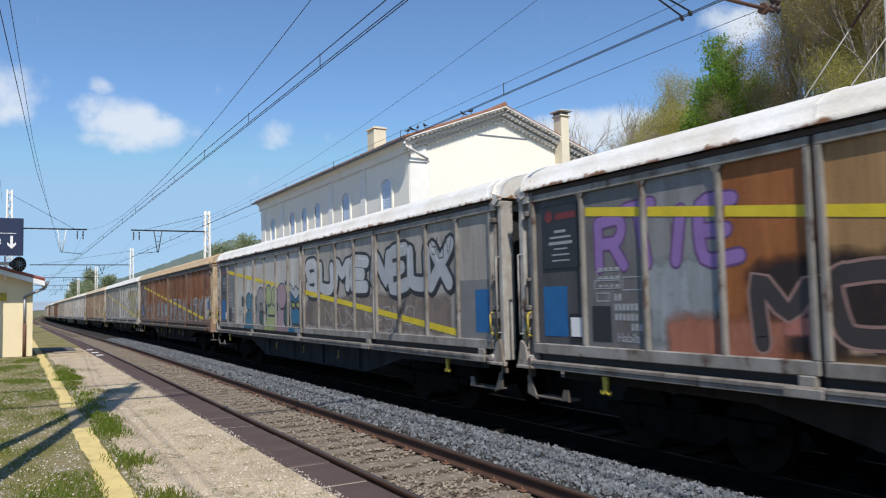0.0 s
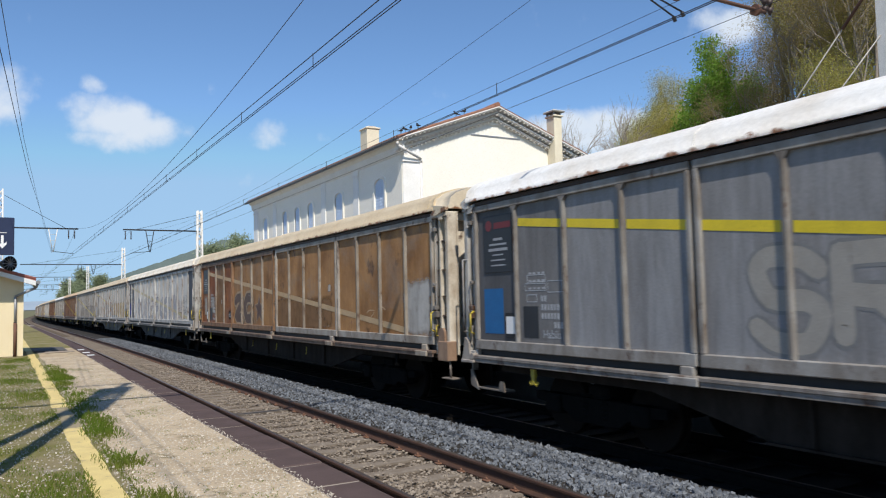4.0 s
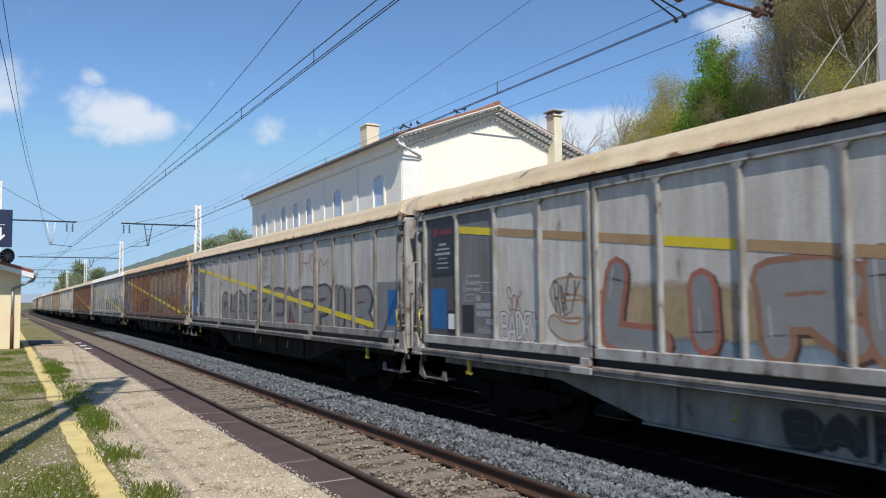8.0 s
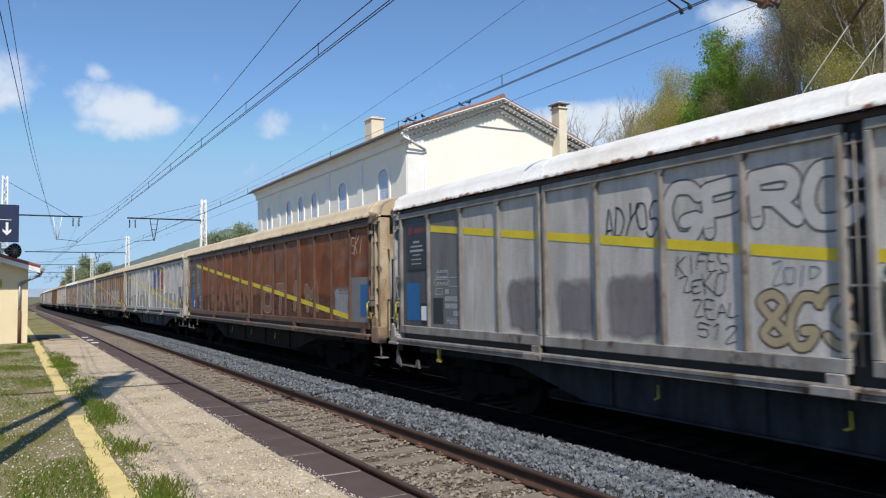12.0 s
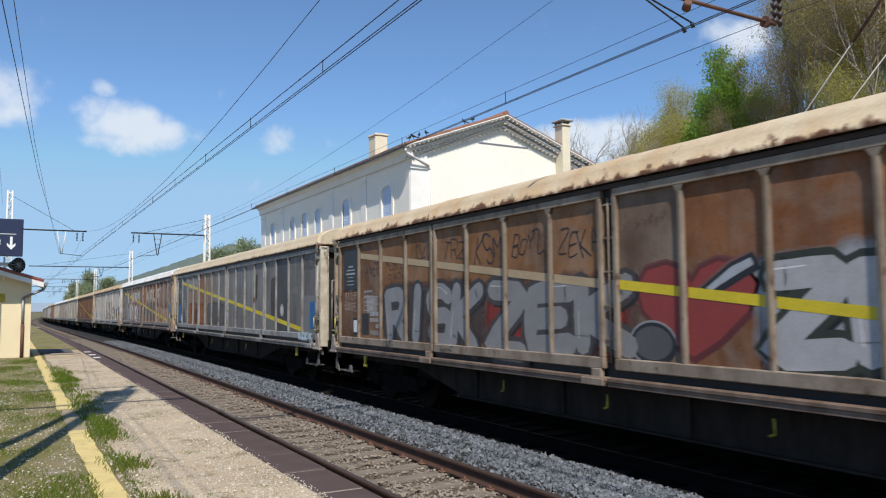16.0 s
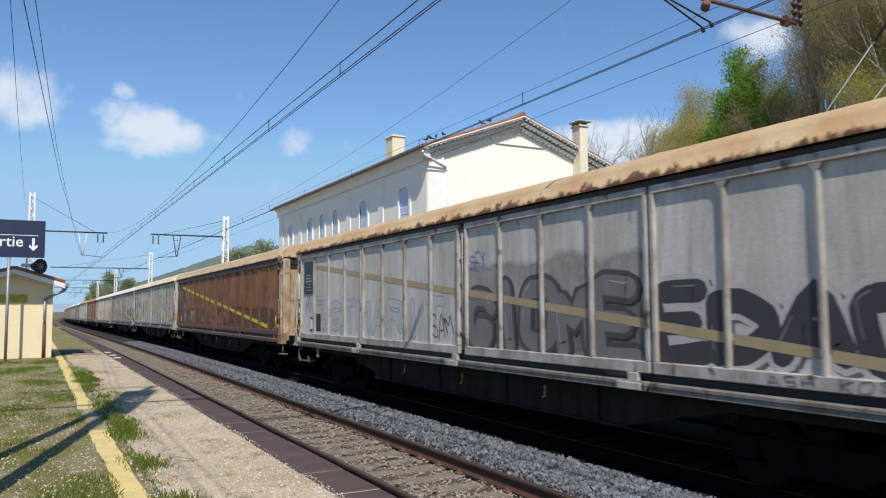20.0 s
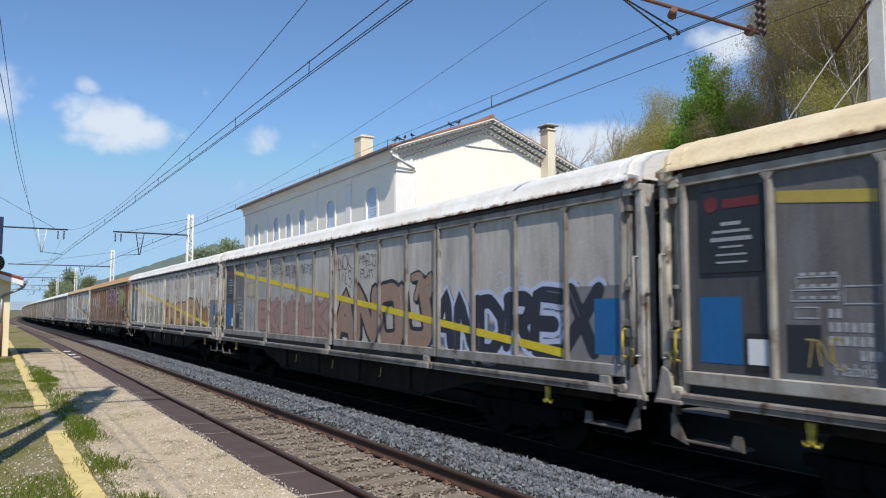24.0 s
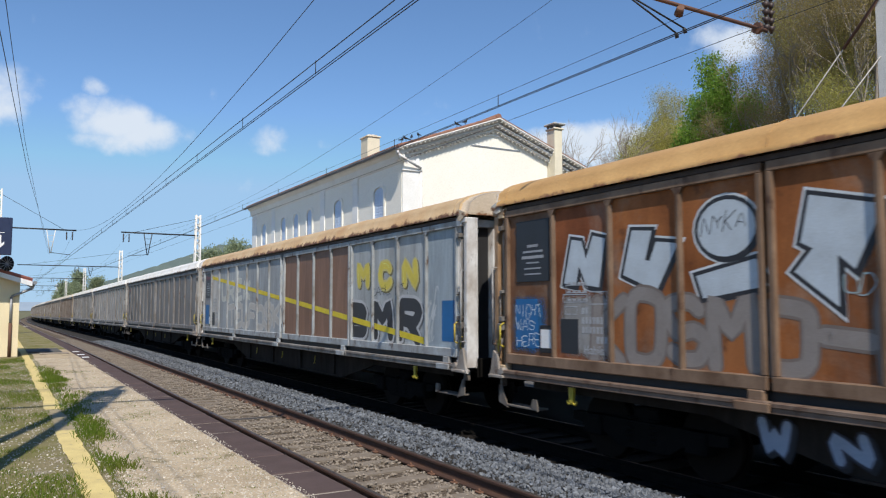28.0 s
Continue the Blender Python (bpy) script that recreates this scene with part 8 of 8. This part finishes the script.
             paint=[("field", "", 11.9, 1.42, 3.9, 0.45, (0.16, 0.22, 0.36), BLACK), ("piece", "ANDREX", 11.95, 1.34, 3.7, 1.05, (0.02, 0.022, 0.04), (0.5, 0.56, 0.75)), ("piece", "ANOU", 8.1, 1.32, 3.7, 1.2, (0.34, 0.22, 0.155), BLACK), ("piece", "74", 11.2, 2.25, 0.75, 0.5, (0.34, 0.23, 0.17), BLACK), ("field", "", 3.1, 1.34, 4.8, 0.85, (0.42, 0.30, 0.27), BLACK), ("outline", "BKUHLK", 3.1, 1.38, 4.7, 0.95, (0.38, 0.225, 0.195), (0.26, 0.13, 0.115)), ("tag", "GASH", 2.1, 3.1, 0.8, 0.25, (0.1, 0.1, 0.11), BLACK), ("tag", "CASEO", 3.1, 3.05, 0.8, 0.3, BLACK, BLACK), ("tag", "SUPER", 4.1, 3.0, 0.8, 0.3, BLACK, BLACK), ("tag", "YOOH TRAKC", 5.1, 2.9, 0.9, 0.35, BLACK, BLACK), ("tag", "MAESTRO", 6.1, 2.95, 0.85, 0.28, BLACK, BLACK), ("tag", "NOK", 8.2, 3.0, 0.7, 0.3, BLACK, BLACK), ("tag", "TILS", 8.2, 2.62, 0.7, 0.32, BLACK, BLACK), ("tag", "MARCO", 9.2, 3.0, 0.75, 0.28, BLACK, BLACK), ("tag", "PLAT", 9.25, 2.72, 0.6, 0.25, BLACK, BLACK), ("field", "", 2.1, 2.4, 0.8, 0.5, (0.52, 0.46, 0.33), BLACK), ("tag", "2018", 13.6, 2.4, 0.7, 0.22, (0.6, 0.65, 0.72), BLACK), ("tag", "OK", 12.1, 2.4, 0.5, 0.3, (0.5, 0.55, 0.58), BLACK), ("tag", "OSR", 2.2, 1.55, 0.5, 0.5, (0.25, 0.25, 0.27), BLACK)]),
    18: like(GREY_WAGON, label="pale grey wagon with orange fading along its foot", frame=(0.50, 0.475, 0.44), panels=[SLATE, MID] + [PALE] * 13 + [MID],
             paint=[("field", "", 8.1, 1.4, 6.9, 0.75, (0.46, 0.25, 0.10), BLACK), ("field", "", 8.1, 1.3, 6.6, 0.3, (0.2, 0.15, 0.13), BLACK), ("field", "", 2.6, 1.4, 5.1, 0.8, (0.44, 0.43, 0.30), BLACK), ("outline", "JUDBANC", 2.4, 1.36, 5.4, 1.0, (0.47, 0.455, 0.36), (0.045, 0.042, 0.04)), ("piece", "OAOR", 8.08, 1.40, 3.9, 0.95, (0.53, 0.30, 0.11), (0.19, 0.09, 0.045)), ("piece", "BN", 12.1, 1.40, 2.0, 1.0, (0.48, 0.29, 0.13), (0.08, 0.045, 0.03)), ("tag", "KST", 2.7, 2.85, 0.6, 0.3, (0.25, 0.1, 0.12), BLACK), ("tag", "KOLZ", 2.7, 2.45, 0.7, 0.3, (0.25, 0.1, 0.12), BLACK), ("tag", "KST", 5.1, 3.0, 0.7, 0.3, (0.25, 0.1, 0.12), BLACK), ("tag", "NOK", 8.15, 3.0, 0.75, 0.35, BLACK, BLACK), ("tag", "TILS", 8.15, 2.65, 0.75, 0.32, BLACK, BLACK), ("tag", "WAKE", 8.15, 2.42, 0.7, 0.2, BLACK, BLACK), ("tag", "UP", 8.15, 2.2, 0.4, 0.18, BLACK, BLACK), ("tag", "KST", 10.1, 2.85, 0.8, 0.35, (0.3, 0.1, 0.14), BLACK), ("tag", "KOUZ", 10.1, 2.35, 0.8, 0.38, (0.3, 0.1, 0.14), BLACK), ("tag", "AKOK", 12.3, 2.85, 1.0, 0.3, BLACK, BLACK), ("tag", "BANE", 15.1, 2.95, 0.8, 0.3, BLACK, BLACK), ("tag", "KOSMO", 15.05, 2.65, 0.7, 0.2, (0.4, 0.2, 0.17), BLACK), ("tag", "FLASH", 15.15, 2.4, 0.7, 0.2, (0.4, 0.2, 0.17), BLACK), ("tag", "ST OUZE", 4.2, 0.62, 2.6, 0.25, (0.02, 0.02, 0.02), BLACK), ("tag", "WAZ", 7.3, 2.2, 0.5, 0.25, BLACK, BLACK)]),
    19: like(RUST_WAGON, corner="wide", label="orange-rust wagon with silver arrow shapes and brown lettering", roof=OCHRE, frame=(0.25, 0.165, 0.11), post=(0.36, 0.23, 0.135), hood=(0.70, 0.66, 0.59), panels=[BROWN, RUST] + [ORANGE] * 5 + [(0.26, 0.10, 0.042)] * 9, red=False, band=False,
             paint=[("field", "", 7.9, 1.28, 7.9, 1.0, (0.13, 0.065, 0.04), BLACK), ("field", "", 1.1, 1.42, 0.8, 0.8, (0.34, 0.33, 0.32), BLACK), ("block", BLOCK_N, 1.12, 2.35, 0.72, 0.72, (0.52, 0.58, 0.64), BLACK), ("block", BLOCK_U, 2.12, 2.28, 0.78, 0.78, (0.52, 0.58, 0.64), BLACK), ("block", BLOCK_L, 3.12, 2.18, 0.8, 0.42, (0.52, 0.58, 0.64), BLACK), ("block", OVAL, 3.15, 2.64, 0.66, 0.64, (0.52, 0.58, 0.64), BLACK), ("tag", "NYKA", 3.2, 2.92, 0.55, 0.2, BLACK, BLACK), ("block", BLOCK_P, 4.18, 2.08, 0.78, 1.12, (0.52, 0.58, 0.64), BLACK), ("field", "", 5.1, 2.1, 0.45, 0.6, (0.08, 0.22, 0.22), BLACK), ("outline", "KOSMO-", 1.6, 1.36, 3.3, 0.9, (0.27, 0.235, 0.215), (0.19, 0.15, 0.13)), ("outline", "FLASH!", 4.9, 1.36, 3.0, 0.95, (0.25, 0.215, 0.195), (0.18, 0.14, 0.12)), ("piece", "SERVE", 8.1, 2.38, 4.7, 0.98, (0.085, 0.03, 0.14), (0.58, 0.56, 0.60)), ("piece", "ROM", 12.85, 2.3, 2.1, 0.98, (0.27, 0.37, 0.12), (0.06, 0.07, 0.035)), ("outline", "KIFESOLEK!", 8.1, 1.38, 6.2, 1.02, (0.11, 0.06, 0.045), (0.30, 0.25, 0.23)),
                    ("field", "", 0.1, 1.45, 0.65, 0.75, (0.03, 0.15, 0.34), BLACK), ("tag", "SOUL", 0.12, 3.05, 0.72, 0.22, (0.03, 0.02, 0.02), BLACK), ("tag", "HEAST", 0.12, 2.78, 0.75, 0.22, (0.03, 0.02, 0.02), BLACK), ("tag", "LINCH", 0.12, 2.5, 0.75, 0.22, (0.03, 0.02, 0.02), BLACK), ("tag", "NIGHT", 0.12, 1.95, 0.6, 0.18, (0.7, 0.76, 0.8), BLACK), ("tag", "WAS", 0.12, 1.73, 0.45, 0.18, (0.7, 0.76, 0.8), BLACK), ("tag", "HERE", 0.14, 1.5, 0.55, 0.18, (0.7, 0.76, 0.8), BLACK), ("piece", "WN", 3.5, 0.55, 1.4, 0.35, (0.35, 0.4, 0.5), (0.04, 0.04, 0.06)), ("tag", "NUKE WUDO", 8.0, 0.6, 3.0, 0.25, (0.45, 0.52, 0.62), BLACK), ("tag", "TNC", 14.1, 2.0, 0.3, 0.13, (0.62, 0.58, 0.53), BLACK), ("field", "", 14.4, 2.02, 0.36, 0.14, (0.5, 0.33, 0.04), BLACK), ("field", "", 14.35, 1.6, 0.45, 0.36, (0.10, 0.06, 0.045), BLACK), ("tag", "VERAC-EOS", 14.1, 1.46, 0.85, 0.14, (0.62, 0.58, 0.53), BLACK), ("tag", "SBCLE", 15.12, 2.02, 0.36, 0.17, (0.5, 0.43, 0.38), BLACK), ("tag", "JMAS", 15.12, 1.82, 0.34, 0.17, (0.5, 0.43, 0.38), BLACK), ("tag", "SAUO", 15.12, 1.62, 0.36, 0.17, (0.5, 0.43, 0.38), BLACK), ("tag", "BOERS", 15.06, 3.08, 0.6, 0.2, BLACK, BLACK), ("tag", "KIK", 15.2, 2.75, 0.3, 0.24, (0.07, 0.05, 0.045), BLACK), ("piece", "REPSNORABLES", 14.75, 1.2, 1.2, 0.13, (0.5, 0.5, 0.5), (0.3, 0.28, 0.27)), ("tag", "UDIG", 4.6, 2.2, 0.6, 0.18, (0.4, 0.55, 0.58), BLACK)]),
    20: like(GREY_WAGON, label="blue-grey and brown wagon with yellow and black lettering", frame=(0.42, 0.45, 0.47), roof=SAND, rusty=True, end=(0.7, 0.69, 0.68), panels=[ASH, GREY] + [(0.4, 0.42, 0.44)] * 6 + [(0.27, 0.15, 0.10)] * 4 + [(0.42, 0.44, 0.45)] * 3 + [(0.36, 0.42, 0.47)],
             paint=[("outline", "UREK", 2.1, 2.35, 3.2, 0.65, (0.55, 0.55, 0.5), (0.6, 0.6, 0.57)), ("outline", "TELFOSK", 3.0, 1.45, 4.9, 0.75, (0.5, 0.47, 0.43), (0.58, 0.56, 0.53)), ("piece", "MCN", 12.15, 2.5, 2.8, 0.55, (0.72, 0.58, 0.08), (0.65, 0.55, 0.2)), ("piece", "BMR", 11.9, 1.42, 3.1, 0.85, (0.03, 0.03, 0.035), (0.5, 0.5, 0.51)), ("tag", "CARL OTI", 13.0, 2.35, 1.6, 0.2, BLACK, BLACK), ("tag", "TIME", 15.0, 1.5, 0.4, 0.8, (0.55, 0.58, 0.6), BLACK)]),
    21: like(GREY_WAGON, skin="streaked", label="dark taupe freight wagon, weathered", band=False, blue=False, frame=(0.25, 0.24, 0.235), roof=WHITE, panels=all_of((0.23, 0.215, 0.205))),
    22: like(GREY_WAGON, label="dusty grey freight wagon, weathered", band=False, blue=False, frame=(0.32, 0.31, 0.30), roof=WHITE, panels=all_of((0.38, 0.37, 0.36))),
    23: like(GREY_WAGON, label="dusty grey freight wagon, weathered", band=False, blue=False, frame=(0.27, 0.26, 0.25), roof=(0.72, 0.69, 0.62), panels=all_of((0.31, 0.30, 0.28)), paint=[("outline", "SATUR", 3, 1.5, 5, 0.9, GREY, (0.2, 0.2, 0.19))]),
    24: like(RUST_WAGON, label="taupe freight wagon, weathered", band=False, blue=False, frame=(0.24, 0.20, 0.17), roof=(0.66, 0.58, 0.45), panels=all_of((0.26, 0.21, 0.175))),
}
for far in range(25, 38):
    WAGONS[far] = like(GREY_WAGON, label="dusty weathered freight wagon far down the train", band=False, blue=False, frame=(0.26, 0.24, 0.22), end=(0.3, 0.28, 0.25), roof=((0.7, 0.67, 0.6), (0.6, 0.54, 0.44), (0.5, 0.42, 0.32))[far % 3], panels=all_of(((0.28, 0.26, 0.24), (0.22, 0.16, 0.125), (0.33, 0.32, 0.31))[far % 3]))


# where the middle of each wagon stands at the start; wagons with wide corners are longer
CENTRES = [-0.09, 20.36, 41.36, 62.12, 82.90, 103.78, 124.15, 144.51, 164.87, 185.18, 206.01, 227.02, 247.93, 268.84, 289.73, 311.06, 332.74, 353.51, 373.77, 394.15, 414.74, 435.54]


def train_run(t):
    """Metres run since the start; the train slows a little."""
    return 15.248 * t - 0.0140 * t * t - 0.0000723 * t ** 3


def centre(k):
    return CENTRES[k + 1] if k <= 20 else CENTRES[-1] + 20.6 * (k - 20)


ROLLING = []
for k in sorted(WAGONS):
    ROLLING.append((k, build_wagon(k, WAGONS[k])))

# ---- loose stones and grass ----
stone_field("ballast_stones", "loose grey crushed stone between the tracks", M["stone"], 24000, (5.6, 6.85, 2.5, 60), ballast_z, 0.031, 1, "ballast", 0.8)
stone_field("old_ballast_stones", "brownish crushed stone between the rails", M["stone_old"], 24000, (3.05, 5.6, 2.5, 45), lambda x, y: -0.21 + 0.055 * max(0.0, min(1.0, 0.6 + 1.3 * noise.noise((x * 1.1, y * 0.6, 2.0)) + 0.8 * noise.noise((x * 5, y * 5, 1.0)))), 0.023, 2, "ballast", 0.4)
stone_field("near_ballast_stones", "brownish crushed stone between the rails by the platform", M["stone_old"], 6000, (3.05, 5.6, -8, 2.5), ballast_z, 0.023, 12, "ballast", 0.4)
stone_field("platform_pebbles", "small pale pebbles on the gravel walk", M["pebble"], 22000, (1.0, 2.58, 4.5, 30), lambda x, y: PLATFORM, 0.0095, 3, "pebbles", 0.4)
stone_field("walk_stones", "larger pale stones scattered on the gravel walk", M["pebble"], 900, (1.0, 2.55, 4.5, 24), lambda x, y: PLATFORM, 0.019, 7, "pebbles", 0.4)
stone_field("verge_pebbles", "small pale stones in the thin grass", M["pebble"], 9000, (-2.0, 0.75, 5.2, 30), lambda x, y: PLATFORM, 0.012, 4, "pebbles", 0.4)


def turf_keep(x, y):
    return max(0.0, min(1.0, 0.42 + 1.5 * noise.noise((x * 0.9, y * 0.6, 4.0)) + 0.7 * noise.noise((x * 3, y * 2, 1.0))))


def edge_keep(x, y):
    mid = 1.0 + 0.12 * noise.noise((y * 0.7, 0, 0))
    near = max(0.0, 1 - abs(x - mid - 0.18) / (0.30 + 0.25 * max(0.0, noise.noise((y * 0.9, 4.0, 0)))))
    return near * max(0.0, min(1.0, 0.32 + 1.5 * noise.noise((y * 0.55, 9.0, 2.0)) + 0.5 * noise.noise((y * 2.5, 1.0, x))))


def weed_keep(x, y):
    """Loose weeds on the gravel walk, thickest beside the line and near its foot."""
    a = noise.noise((x * 1.6, y * 0.8, 7.0)) + 0.5 * noise.noise((x * 5, y * 4, 3.0))
    return max(0.0, min(0.8, (a - 0.02) * 1.6)) * max(0.15, 1 - (x - 1.1) / 1.5)


grass_field("walk_weeds", "scattered low weeds on the gravel walk", 60000, (1.05, 2.5, 4.8, 24.0), 0.03, 8, weed_keep)
grass_field("platform_grass", "short thin spring grass on the platform", 90000, (-2.2, 0.78, 5.0, 31.0), 0.032, 5, turf_keep)
grass_field("near_grass", "short thin spring grass on the platform", 16000, (-2.2, 0.72, -6.0, 5.2), 0.04, 15, turf_keep)
grass_field("edge_grass", "grass tufts along the yellow line", 80000, (0.75, 1.75, 5.0, 26.0), 0.10, 6, edge_keep)


def motions():
    for k, w in ROLLING:
        rows = []
        for t in range(29):
            y = centre(k) - train_run(t)
            slope = 0.0 if y < 120 else (y - 120) / 6600
            fall = (dip(y + 7) - dip(y - 7)) / 14
            rows.append((t, pose(TRACK_2 + bend(y), y, -(dip(y + 7) + dip(y - 7)) / 2, -math.degrees(math.atan(fall)), 0, -math.degrees(math.atan(slope)))))
        walk(w, rows)


motions()
